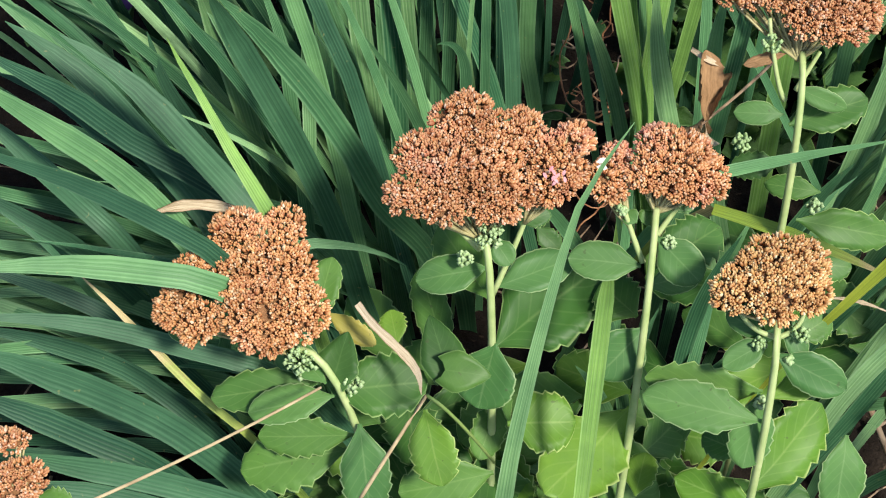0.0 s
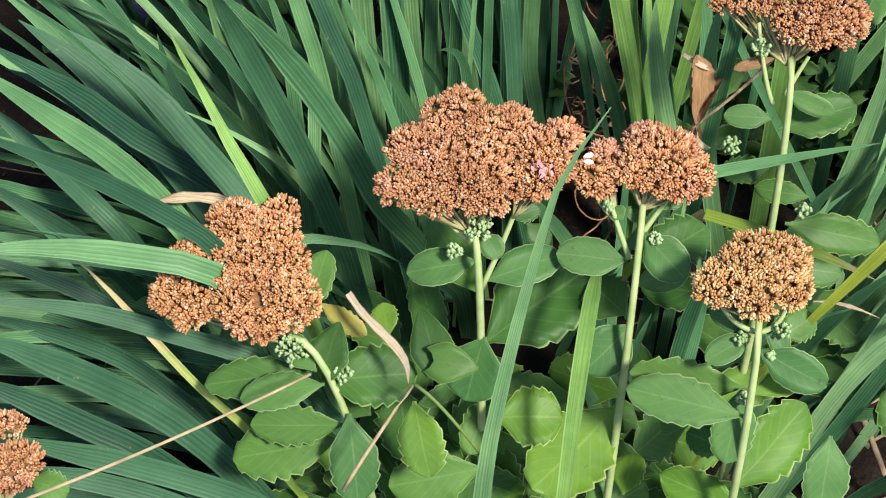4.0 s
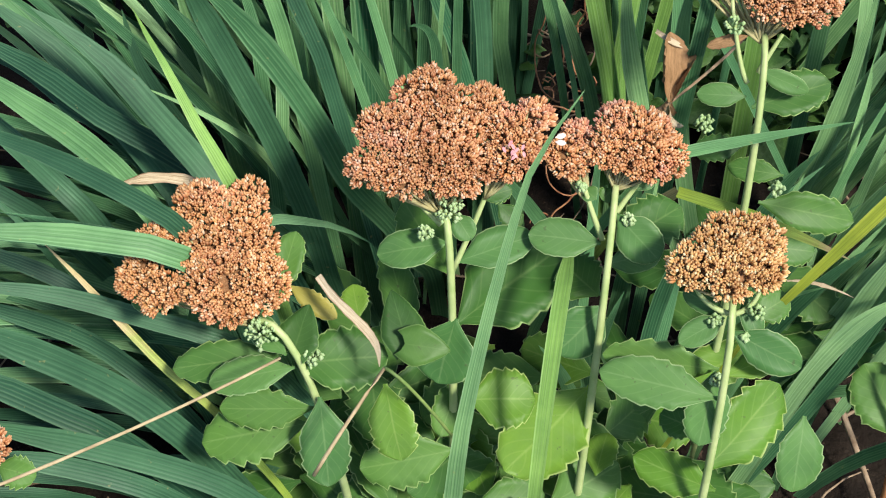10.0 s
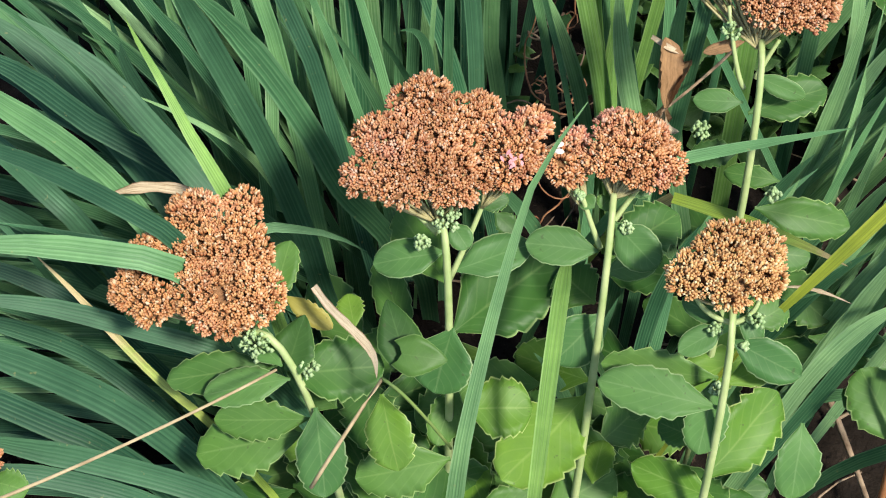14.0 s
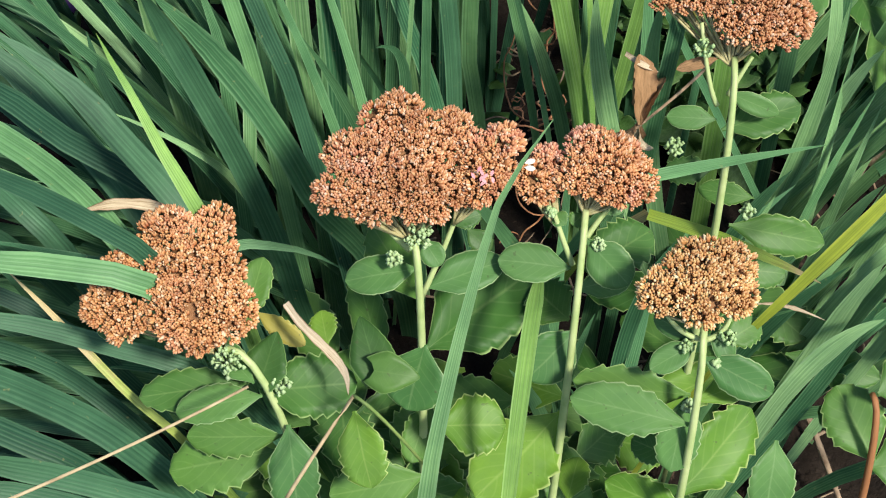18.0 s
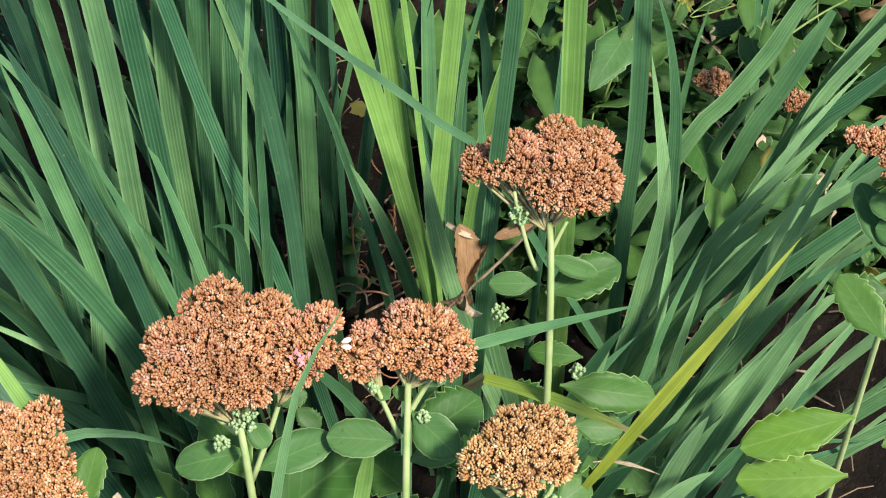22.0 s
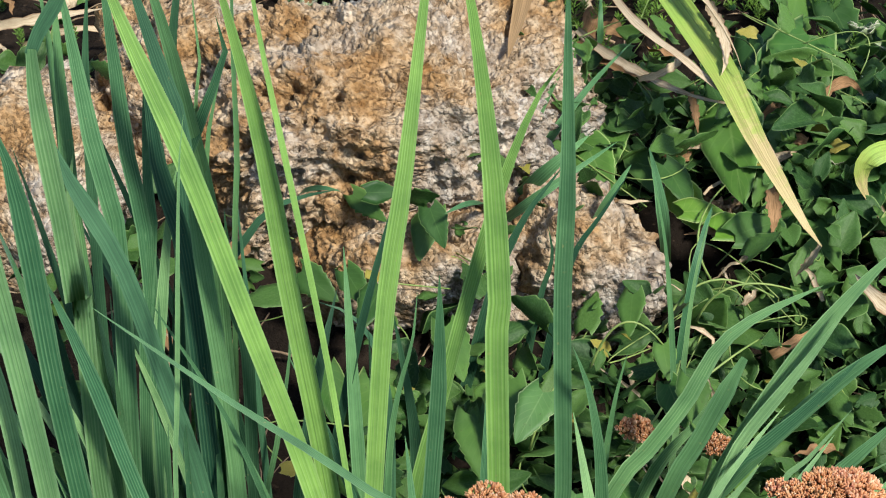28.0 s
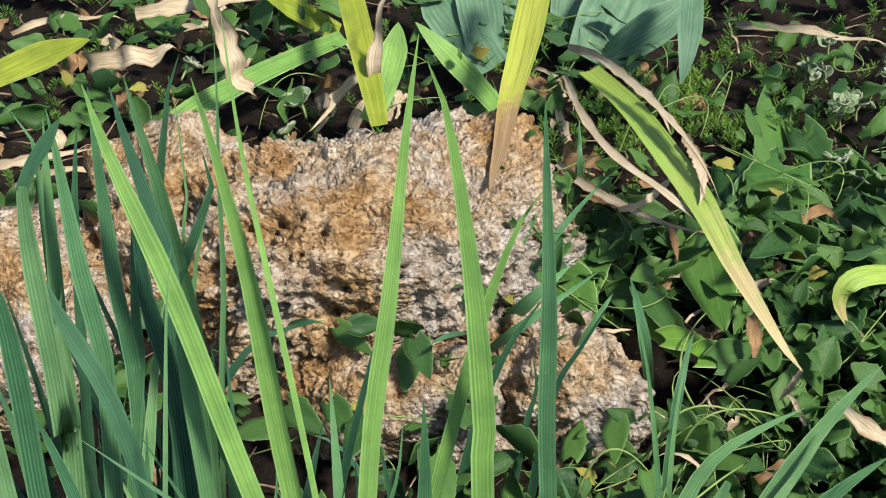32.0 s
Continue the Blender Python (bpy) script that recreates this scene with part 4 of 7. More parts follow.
blade(iris_b, (0.070, 0.018, 0.340), (0.121, 0.027, 0.350), (0.182, 0.030, 0.370), 0.0090, tip=0.8, turn=10)
blade(iris_b, (0.001, 0.005, -0.012), (0.003, 0.006, 0.158), (0.070, 0.018, 0.340), 0.0072, iris_green, "leaf_base", turn=10, blunt=1.0, neck=1.0, n=8)
blade(iris_c, (0.089, 0.054, 0.250), (0.143, 0.013, 0.280), (0.187, -0.031, 0.310), 0.0095, fading, tip=0.6)
blade(iris_c, (0.034, 0.097, -0.012), (0.043, 0.089, 0.109), (0.089, 0.054, 0.250), 0.0076, fading, "leaf_base", turn=0, blunt=1.0, neck=1.0, n=8)
blade(iris_c, (0.158, -0.018, 0.260), (0.178, -0.019, 0.260), (0.201, -0.028, 0.260), 0.0025, straw, fold=0.45, twist=110, rag=0.3)
blade(iris_c, (0.132, -0.063, 0.270), (0.189, -0.038, 0.370), (0.268, 0.028, 0.440), 0.0088, iris_yellow, tip=0.45, neck=0.35)
blade(iris_c, (0.068, -0.092, -0.012), (0.087, -0.083, 0.106), (0.132, -0.063, 0.270), 0.0031, iris_yellow, "leaf_base", turn=0, blunt=1.0, neck=1.0, n=8)
blade(iris_c, (0.300, 0.278, 0.111), (0.384, 0.324, 0.294), (0.473, 0.354, 0.415), 0.0151, iris_pale, turn=1.7, twist=8)
blade(iris_c, (0.265, 0.259, -0.012), (0.278, 0.266, 0.040), (0.300, 0.278, 0.111), 0.0121, iris_pale, "leaf_base", turn=1.7, blunt=1.0, neck=1.0, n=8)
blade(iris_c, (0.312, 0.304, 0.122), (0.407, 0.330, 0.250), (0.491, 0.345, 0.325), 0.0137, turn=5.0, twist=-17)
blade(iris_c, (0.271, 0.293, -0.012), (0.284, 0.297, 0.046), (0.312, 0.304, 0.122), 0.0109, iris_pale, "leaf_base", turn=5.0, blunt=1.0, neck=1.0, n=8)
blade(iris_c, (0.279, 0.223, 0.093), (0.383, 0.253, 0.213), (0.476, 0.278, 0.313), 0.0134, turn=-0.4, twist=8)
blade(iris_c, (0.248, 0.214, -0.012), (0.257, 0.217, 0.034), (0.279, 0.223, 0.093), 0.0107, iris_pale, "leaf_base", turn=-0.4, blunt=1.0, neck=1.0, n=8)
blade(iris_c, (0.282, 0.184, 0.135), (0.391, 0.210, 0.240), (0.465, 0.224, 0.298), 0.0137, turn=5.0, twist=3)
blade(iris_c, (0.236, 0.173, -0.012), (0.249, 0.176, 0.052), (0.282, 0.184, 0.135), 0.0110, iris_pale, "leaf_base", turn=5.0, blunt=1.0, neck=1.0, n=8)
blade(iris_c, (0.188, 0.055, 0.023), (0.252, 0.086, 0.179), (0.315, 0.110, 0.300), 0.0129, iris_pale, turn=-2.2, twist=8)
blade(iris_c, (0.207, 0.006, 0.028), (0.262, 0.043, 0.213), (0.306, 0.064, 0.320), 0.0123, iris_pale, turn=-2.7, twist=3)
blade(iris_c, (0.229, -0.015, 0.074), (0.271, 0.012, 0.212), (0.306, 0.030, 0.300), 0.0114, iris_pale, turn=0.8, twist=-19)
blade(iris_c, (0.208, -0.029, -0.012), (0.216, -0.024, 0.024), (0.229, -0.015, 0.074), 0.0091, iris_pale, "leaf_base", turn=0.8, blunt=1.0, neck=1.0, n=8)
blade(iris_c, (0.178, 0.130, 0.051), (0.255, 0.158, 0.189), (0.324, 0.180, 0.298), 0.0133, iris_pale, turn=1.7, twist=8)
blade(iris_c, (0.161, 0.124, -0.012), (0.167, 0.126, 0.015), (0.178, 0.130, 0.051), 0.0106, iris_pale, "leaf_base", turn=1.7, blunt=1.0, neck=1.0, n=8)
blade(iris_c, (0.165, 0.150, 0.051), (0.232, 0.171, 0.154), (0.325, 0.201, 0.303), 0.0120, iris_pale, turn=-2.4, twist=-9)
blade(iris_c, (0.148, 0.145, -0.012), (0.154, 0.147, 0.015), (0.165, 0.150, 0.051), 0.0096, iris_pale, "leaf_base", turn=-2.4, blunt=1.0, neck=1.0, n=8)
blade(iris_c, (0.161, -0.074, 0.132), (0.191, -0.053, 0.237), (0.230, -0.042, 0.289), 0.0124, iris_pale, turn=20.2, twist=-19)
blade(iris_c, (0.123, -0.100, -0.012), (0.139, -0.089, 0.048), (0.161, -0.074, 0.132), 0.0099, iris_pale, "leaf_base", turn=20.2, blunt=1.0, neck=1.0, n=8)
blade(iris_c, (0.165, -0.062, 0.089), (0.201, -0.033, 0.234), (0.226, -0.017, 0.315), 0.0118, iris_pale, turn=12.0, twist=-2)
blade(iris_c, (0.141, -0.082, -0.012), (0.151, -0.074, 0.030), (0.165, -0.062, 0.089), 0.0095, iris_pale, "leaf_base", turn=12.0, blunt=1.0, neck=1.0, n=8)
blade(iris_c, (0.162, -0.066, 0.057), (0.204, -0.039, 0.164), (0.238, -0.013, 0.268), 0.0109, turn=15.9, twist=19)
blade(iris_c, (0.145, -0.077, -0.012), (0.152, -0.072, 0.017), (0.162, -0.066, 0.057), 0.0087, iris_pale, "leaf_base", turn=15.9, blunt=1.0, neck=1.0, n=8)
blade(iris_c, (0.121, 0.007, -0.010), (0.141, 0.035, 0.077), (0.177, 0.058, 0.190), 0.0128, turn=5.6, twist=14)
blade(iris_c, (0.084, -0.034, -0.010), (0.083, 0.008, 0.138), (0.107, 0.031, 0.254), 0.0113, turn=20.7, twist=20)
blade(iris_c, (0.161, 0.096, -0.010), (0.204, 0.148, 0.161), (0.222, 0.194, 0.314), 0.0127, iris_pale, turn=3.3, twist=8)
blade(iris_c, (0.167, 0.104, 0.012), (0.215, 0.158, 0.192), (0.253, 0.184, 0.280), 0.0125, iris_pale, turn=16.6, twist=-19)
blade(iris_c, (0.131, 0.124, 0.011), (0.071, 0.181, 0.175), (0.051, 0.219, 0.283), 0.0145, iris_pale, turn=13.3, twist=11)
blade(iris_c, (0.133, 0.097, 0.056), (0.094, 0.147, 0.223), (0.094, 0.179, 0.332), 0.0146, iris_pale, turn=24.8, twist=20)
blade(iris_c, (0.145, 0.081, -0.012), (0.140, 0.088, 0.017), (0.133, 0.097, 0.056), 0.0117, iris_pale, "leaf_base", turn=24.8, blunt=1.0, neck=1.0, n=8)
blade(iris_c, (0.075, -0.016, 0.019), (0.053, 0.002, 0.111), (0.003, 0.016, 0.179), 0.0107, turn=23.2, twist=-6)
blade(iris_c, (0.108, -0.061, -0.004), (0.077, -0.044, 0.078), (0.046, -0.030, 0.152), 0.0116, iris_pale, turn=15.3, twist=0)
blade(iris_c, (0.196, 0.060, 0.039), (0.226, 0.089, 0.154), (0.259, 0.106, 0.226), 0.0124, iris_pale, turn=23.2, twist=-2)
blade(iris_c, (0.059, 0.195, -0.010), (0.036, 0.226, 0.128), (-0.007, 0.249, 0.245), 0.0117, iris_pale, turn=26.8, twist=-20)

strap(iris_b, [(0.078, 0.158, -0.012), (0.055, 0.206, 0.133), (0.034, 0.240, 0.215), (0.008, 0.280, 0.309), (-0.024, 0.321, 0.408), (-0.057, 0.365, 0.512), (-0.094, 0.405, 0.608), (-0.109, 0.426, 0.656)], 0.0155, iris_light, tip=0.16, turn=-6)
strap(iris_b, [(0.072, 0.166, -0.012), (0.055, 0.210, 0.120), (0.038, 0.247, 0.206), (0.029, 0.276, 0.276), (0.021, 0.300, 0.333), (0.008, 0.336, 0.420), (-0.003, 0.373, 0.507), (-0.020, 0.409, 0.592), (-0.035, 0.434, 0.652)], 0.0153, iris_light, tip=0.28, turn=-2)
strap(iris_b, [(0.074, 0.154, -0.012), (0.061, 0.206, 0.146), (0.047, 0.255, 0.262), (0.037, 0.293, 0.352), (0.024, 0.330, 0.440), (0.012, 0.361, 0.515), (-0.003, 0.402, 0.611), (-0.011, 0.440, 0.702)], 0.0052, iris_light, tip=0.24, turn=-11)
strap(iris_b, [(0.048, 0.169, -0.012), (0.055, 0.222, 0.147), (0.064, 0.268, 0.258), (0.078, 0.328, 0.399), (0.095, 0.366, 0.490), (0.113, 0.416, 0.608), (0.125, 0.443, 0.673)], 0.0143, iris_light, tip=0.32, turn=8)
strap(iris_b, [(0.160, 0.185, -0.012), (0.161, 0.264, 0.225), (0.161, 0.326, 0.371), (0.164, 0.329, 0.379), (0.159, 0.377, 0.493), (0.145, 0.426, 0.609), (0.131, 0.443, 0.651)], 0.0175, iris_light, tip=0.32, turn=-8)
strap(iris_b, [(0.204, 0.193, -0.012), (0.210, 0.262, 0.196), (0.213, 0.283, 0.246), (0.212, 0.341, 0.383), (0.216, 0.378, 0.472), (0.216, 0.421, 0.574), (0.216, 0.439, 0.618)], 0.0138, iris_green, tip=0.28, turn=10)
strap(iris_b, [(0.078, 0.057, -0.012), (0.088, 0.093, 0.285), (0.095, 0.114, 0.427), (0.101, 0.128, 0.520), (0.102, 0.136, 0.576), (0.102, 0.141, 0.605)], 0.0103, iris_green, tip=0.14, turn=-3)
strap(iris_b, [(0.065, 0.213, -0.012), (0.092, 0.281, 0.193), (0.103, 0.304, 0.249), (0.119, 0.325, 0.297), (0.138, 0.353, 0.364), (0.175, 0.399, 0.474), (0.202, 0.422, 0.529), (0.215, 0.428, 0.543)], 0.0111, iris_light, tip=0.24, turn=6)
strap(iris_b, [(0.065, 0.231, -0.012), (0.074, 0.295, 0.177), (0.080, 0.326, 0.252), (0.089, 0.345, 0.297), (0.100, 0.359, 0.332), (0.105, 0.375, 0.370)], 0.0071, iris_green, tip=0.48, turn=14)
strap(iris_b, [(0.071, 0.266, -0.012), (0.075, 0.308, 0.115), (0.081, 0.365, 0.250), (0.068, 0.390, 0.309), (0.046, 0.399, 0.332), (0.029, 0.402, 0.338)], 0.0118, iris_blue, tip=0.48, turn=-12)
strap(iris_b, [(0.101, 0.268, -0.012), (0.101, 0.321, 0.144), (0.102, 0.353, 0.222), (0.093, 0.382, 0.291), (0.087, 0.397, 0.327)], 0.0120, iris_blue, tip=0.40, turn=12)
strap(iris_a, [(-0.134, 0.093, -0.012), (-0.151, 0.162, 0.194), (-0.159, 0.187, 0.254), (-0.166, 0.224, 0.343), (-0.176, 0.258, 0.423), (-0.188, 0.293, 0.508), (-0.193, 0.312, 0.552)], 0.0176, iris_pale, tip=0.08, turn=10)
strap(iris_a, [(-0.124, 0.112, -0.012), (-0.133, 0.177, 0.184), (-0.140, 0.213, 0.270), (-0.149, 0.244, 0.343), (-0.157, 0.271, 0.408), (-0.163, 0.305, 0.489), (-0.170, 0.328, 0.544), (-0.177, 0.340, 0.571)], 0.0159, iris_green, tip=0.11, turn=-8)
strap(iris_a, [(-0.114, 0.140, -0.012), (-0.123, 0.196, 0.157), (-0.133, 0.242, 0.266), (-0.137, 0.268, 0.328), (-0.136, 0.316, 0.443), (-0.140, 0.310, 0.429), (-0.144, 0.333, 0.484), (-0.149, 0.352, 0.529), (-0.153, 0.371, 0.574), (-0.153, 0.383, 0.603)], 0.0160, iris_pale, tip=0.06, turn=5, blunt=0.5)
strap(iris_a, [(-0.154, 0.382, 0.599), (-0.146, 0.388, 0.614), (-0.134, 0.395, 0.630), (-0.123, 0.401, 0.645)], 0.0102, iris_blue, tip=0.33, turn=-20)
strap(iris_a, [(-0.102, 0.169, -0.012), (-0.110, 0.222, 0.148), (-0.117, 0.257, 0.232), (-0.111, 0.352, 0.456), (-0.120, 0.373, 0.508), (-0.127, 0.397, 0.565), (-0.133, 0.419, 0.617), (-0.136, 0.427, 0.637)], 0.0134, iris_green, tip=0.17, turn=8)
strap(iris_a, [(-0.119, 0.202, -0.012), (-0.127, 0.266, 0.180), (-0.143, 0.367, 0.421), (-0.145, 0.399, 0.497), (-0.145, 0.414, 0.533), (-0.144, 0.432, 0.577), (-0.143, 0.449, 0.616)], 0.0109, iris_green, tip=0.17, turn=-9)
strap(iris_a, [(-0.144, 0.248, -0.012), (-0.136, 0.374, 0.367), (-0.134, 0.412, 0.458), (-0.131, 0.442, 0.530), (-0.128, 0.456, 0.563), (-0.123, 0.471, 0.599)], 0.0080, iris_blue, tip=0.17, turn=9)
strap(iris_a, [(-0.138, 0.249, -0.010), (-0.148, 0.392, 0.433), (-0.152, 0.430, 0.525), (-0.153, 0.451, 0.575), (-0.157, 0.461, 0.597), (-0.170, 0.468, 0.614)], 0.0077, iris_green, tip=0.22, turn=9)
strap(iris_a, [(-0.101, 0.208, -0.012), (-0.099, 0.260, 0.142), (-0.095, 0.373, 0.412), (-0.103, 0.403, 0.484), (-0.107, 0.432, 0.551), (-0.110, 0.455, 0.606), (-0.111, 0.465, 0.630)], 0.0114, iris_green, tip=0.17, turn=-9)
strap(iris_a, [(-0.052, 0.196, -0.012), (-0.054, 0.240, 0.119), (-0.058, 0.284, 0.224), (-0.066, 0.367, 0.421), (-0.080, 0.392, 0.481), (-0.084, 0.414, 0.533), (-0.086, 0.428, 0.567)], 0.0141, iris_blue, tip=0.17, turn=6)
strap(iris_a, [(-0.053, 0.221, -0.012), (-0.057, 0.284, 0.177), (-0.061, 0.322, 0.266), (-0.063, 0.365, 0.369), (-0.064, 0.416, 0.491), (-0.076, 0.439, 0.544), (-0.092, 0.463, 0.602), (-0.097, 0.472, 0.625)], 0.0144, iris_blue, tip=0.17, turn=-12)
strap(iris_a, [(-0.044, 0.238, -0.012), (-0.045, 0.290, 0.144), (-0.047, 0.397, 0.398), (-0.061, 0.439, 0.498), (-0.071, 0.462, 0.552), (-0.081, 0.477, 0.589), (-0.088, 0.491, 0.622)], 0.0140, iris_green, tip=0.19, turn=12)
strap(iris_a, [(-0.043, 0.271, -0.012), (-0.063, 0.412, 0.409), (-0.071, 0.457, 0.516), (-0.069, 0.468, 0.544), (-0.064, 0.478, 0.567), (-0.059, 0.492, 0.601), (-0.047, 0.505, 0.631)], 0.0088, iris_blue, tip=0.17, turn=16)
strap(iris_a, [(-0.043, 0.259, -0.012), (-0.059, 0.390, 0.381), (-0.064, 0.423, 0.461), (-0.054, 0.436, 0.490), (-0.040, 0.448, 0.519), (-0.029, 0.459, 0.546), (-0.035, 0.468, 0.567)], 0.0104, iris_green, tip=0.14, turn=12)
strap(iris_a, [(-0.063, 0.278, -0.012), (-0.054, 0.404, 0.368), (-0.051, 0.440, 0.452), (-0.044, 0.455, 0.489), (-0.034, 0.469, 0.520)], 0.0060, iris_green, tip=0.22, turn=-14)
strap(iris_a, [(-0.057, 0.287, -0.012), (-0.036, 0.411, 0.360), (-0.028, 0.449, 0.449), (-0.026, 0.481, 0.527), (-0.023, 0.506, 0.586), (-0.022, 0.527, 0.636)], 0.0047, iris_green, tip=0.28, turn=4)
strap(iris_a, [(-0.099, 0.302, -0.010), (-0.059, 0.443, 0.461), (-0.050, 0.471, 0.525), (-0.052, 0.484, 0.557), (-0.053, 0.495, 0.584), (-0.055, 0.504, 0.604)], 0.0038, iris_pale, tip=0.28, turn=4)
strap(iris_a, [(-0.012, 0.177, -0.012), (-0.029, 0.224, 0.129), (-0.038, 0.243, 0.173), (-0.039, 0.283, 0.270), (-0.046, 0.323, 0.364), (-0.052, 0.347, 0.421), (-0.056, 0.369, 0.474), (-0.058, 0.382, 0.504)], 0.0132, iris_green, tip=0.11, turn=4)
strap(iris_a, [(-0.110, 0.284, -0.012), (-0.092, 0.358, 0.196), (-0.079, 0.400, 0.289), (-0.059, 0.422, 0.338), (-0.035, 0.434, 0.365), (-0.018, 0.444, 0.387), (0.007, 0.451, 0.403), (0.048, 0.454, 0.410)], 0.0111, iris_blue, tip=0.28, turn=12)
strap(iris_a, [(-0.037, 0.139, -0.012), (-0.046, 0.195, 0.155), (-0.052, 0.225, 0.225), (-0.064, 0.257, 0.302), (-0.077, 0.279, 0.354), (-0.104, 0.320, 0.452), (-0.122, 0.336, 0.490), (-0.139, 0.350, 0.524), (-0.145, 0.359, 0.544)], 0.0132, iris_blue, tip=0.08, turn=-6)
strap(iris_a, [(-0.011, 0.122, -0.012), (-0.059, 0.186, 0.182), (-0.083, 0.212, 0.243), (-0.100, 0.232, 0.289), (-0.115, 0.252, 0.338), (-0.127, 0.270, 0.381), (-0.142, 0.289, 0.427), (-0.158, 0.306, 0.467)], 0.0114, iris_green, tip=0.17, turn=7)
strap(iris_a, [(-0.088, 0.105, -0.012), (-0.082, 0.183, 0.222), (-0.076, 0.240, 0.356), (-0.072, 0.252, 0.386), (-0.059, 0.315, 0.536), (-0.052, 0.334, 0.581)], 0.0035, iris_pale, tip=0.22, turn=0)
strap(iris_a, [(0.058, 0.112, -0.012), (0.024, 0.175, 0.179), (-0.002, 0.211, 0.265), (-0.023, 0.239, 0.331), (-0.043, 0.259, 0.379), (-0.067, 0.277, 0.421), (-0.090, 0.294, 0.462)], 0.0045, iris_green, tip=0.28, turn=10)
strap(iris_a, [(0.275, 0.098, -0.012), (0.092, 0.199, 0.307), (0.081, 0.204, 0.318), (0.021, 0.223, 0.365), (-0.023, 0.236, 0.396), (-0.072, 0.252, 0.434), (-0.123, 0.269, 0.473)], 0.0059, iris_green, tip=0.28, turn=0)
strap(iris_a, [(-0.100, 0.213, -0.012), (-0.100, 0.282, 0.194), (-0.100, 0.326, 0.299), (-0.089, 0.358, 0.376), (-0.075, 0.393, 0.459), (-0.068, 0.403, 0.483)], 0.0095, iris_pale, tip=0.22, turn=8)
strap(iris_a, [(-0.122, 0.215, -0.012), (-0.112, 0.292, 0.218), (-0.103, 0.347, 0.351), (-0.091, 0.383, 0.436), (-0.091, 0.397, 0.468), (-0.088, 0.426, 0.539)], 0.0094, iris_green, tip=0.17, turn=-8)
strap(iris_a, [(-0.118, 0.160, -0.012), (-0.116, 0.218, 0.162), (-0.115, 0.246, 0.228), (-0.117, 0.277, 0.302), (-0.121, 0.307, 0.373)], 0.0105, iris_green, tip=0.22, turn=10)
strap(iris_a, [(-0.121, 0.085, -0.012), (-0.159, 0.159, 0.212), (-0.170, 0.177, 0.255), (-0.185, 0.194, 0.296), (-0.197, 0.218, 0.352), (-0.212, 0.245, 0.416)], 0.0108, iris_green, tip=0.17, turn=6)
strap(iris_a, [(-0.100, 0.067, -0.012), (-0.159, 0.147, 0.230), (-0.177, 0.166, 0.276), (-0.195, 0.185, 0.321), (-0.215, 0.206, 0.371), (-0.233, 0.222, 0.408)], 0.0123, iris_blue, tip=0.17, turn=-4)
strap(iris_a, [(-0.135, 0.048, -0.012), (-0.182, 0.136, 0.253), (-0.198, 0.160, 0.310), (-0.213, 0.181, 0.361), (-0.230, 0.201, 0.408)], 0.0113, iris_green, tip=0.17, turn=8)
strap(iris_a, [(-0.177, 0.128, -0.012), (-0.185, 0.217, 0.255), (-0.188, 0.238, 0.305), (-0.193, 0.264, 0.368), (-0.202, 0.287, 0.421), (-0.213, 0.300, 0.452), (-0.221, 0.309, 0.473)], 0.0112, iris_pale, tip=0.17, turn=0)
strap(iris_a, [(-0.137, 0.162, -0.012), (-0.146, 0.228, 0.186), (-0.153, 0.266, 0.277), (-0.160, 0.292, 0.337), (-0.172, 0.319, 0.403), (-0.186, 0.342, 0.458)], 0.0121, iris_green, tip=0.17, turn=-14)
strap(iris_a, [(-0.117, 0.195, -0.012), (-0.133, 0.271, 0.216), (-0.144, 0.312, 0.315), (-0.143, 0.352, 0.410), (-0.146, 0.376, 0.468), (-0.139, 0.393, 0.507)], 0.0121, iris_pale, tip=0.17, turn=12)
strap(iris_a, [(-0.071, 0.225, -0.012), (-0.075, 0.264, 0.104), (-0.080, 0.305, 0.201), (-0.081, 0.343, 0.293), (-0.077, 0.379, 0.378), (-0.069, 0.406, 0.443)], 0.0109, iris_blue, tip=0.22, turn=10)
strap(iris_a, [(-0.028, 0.243, -0.012), (-0.029, 0.276, 0.085), (-0.031, 0.325, 0.203), (-0.029, 0.375, 0.321), (-0.038, 0.386, 0.348), (-0.039, 0.418, 0.424)], 0.0101, iris_blue, tip=0.22, turn=-8)
strap(iris_a, [(-0.185, 0.047, -0.012), (-0.204, 0.131, 0.241), (-0.210, 0.152, 0.291), (-0.227, 0.173, 0.341)], 0.0097, iris_green, tip=0.22, turn=8)
strap(iris_a, [(-0.054, 0.261, -0.012), (-0.025, 0.324, 0.176), (-0.011, 0.348, 0.232), (0.003, 0.376, 0.300), (0.005, 0.391, 0.335)], 0.0045, iris_green, tip=0.28, turn=0)
strap(iris_c, [(0.180, 0.146, -0.012), (0.236, 0.180, 0.160), (0.264, 0.193, 0.211), (0.293, 0.204, 0.255), (0.325, 0.214, 0.297), (0.345, 0.222, 0.327)], 0.0093, iris_pale, tip=0.20, turn=0)
strap(iris_c, [(0.175, 0.278, -0.012), (0.264, 0.318, 0.191), (0.290, 0.327, 0.226), (0.321, 0.339, 0.275), (0.338, 0.348, 0.314), (0.365, 0.355, 0.341), (0.420, 0.362, 0.368)], 0.0135, iris_pale, tip=0.28, turn=8)
strap(iris_c, [(0.244, 0.268, -0.012), (0.305, 0.308, 0.193), (0.327, 0.320, 0.239), (0.348, 0.332, 0.288), (0.360, 0.339, 0.315)], 0.0140, iris_green, tip=0.08, turn=-2, blunt=0.4)
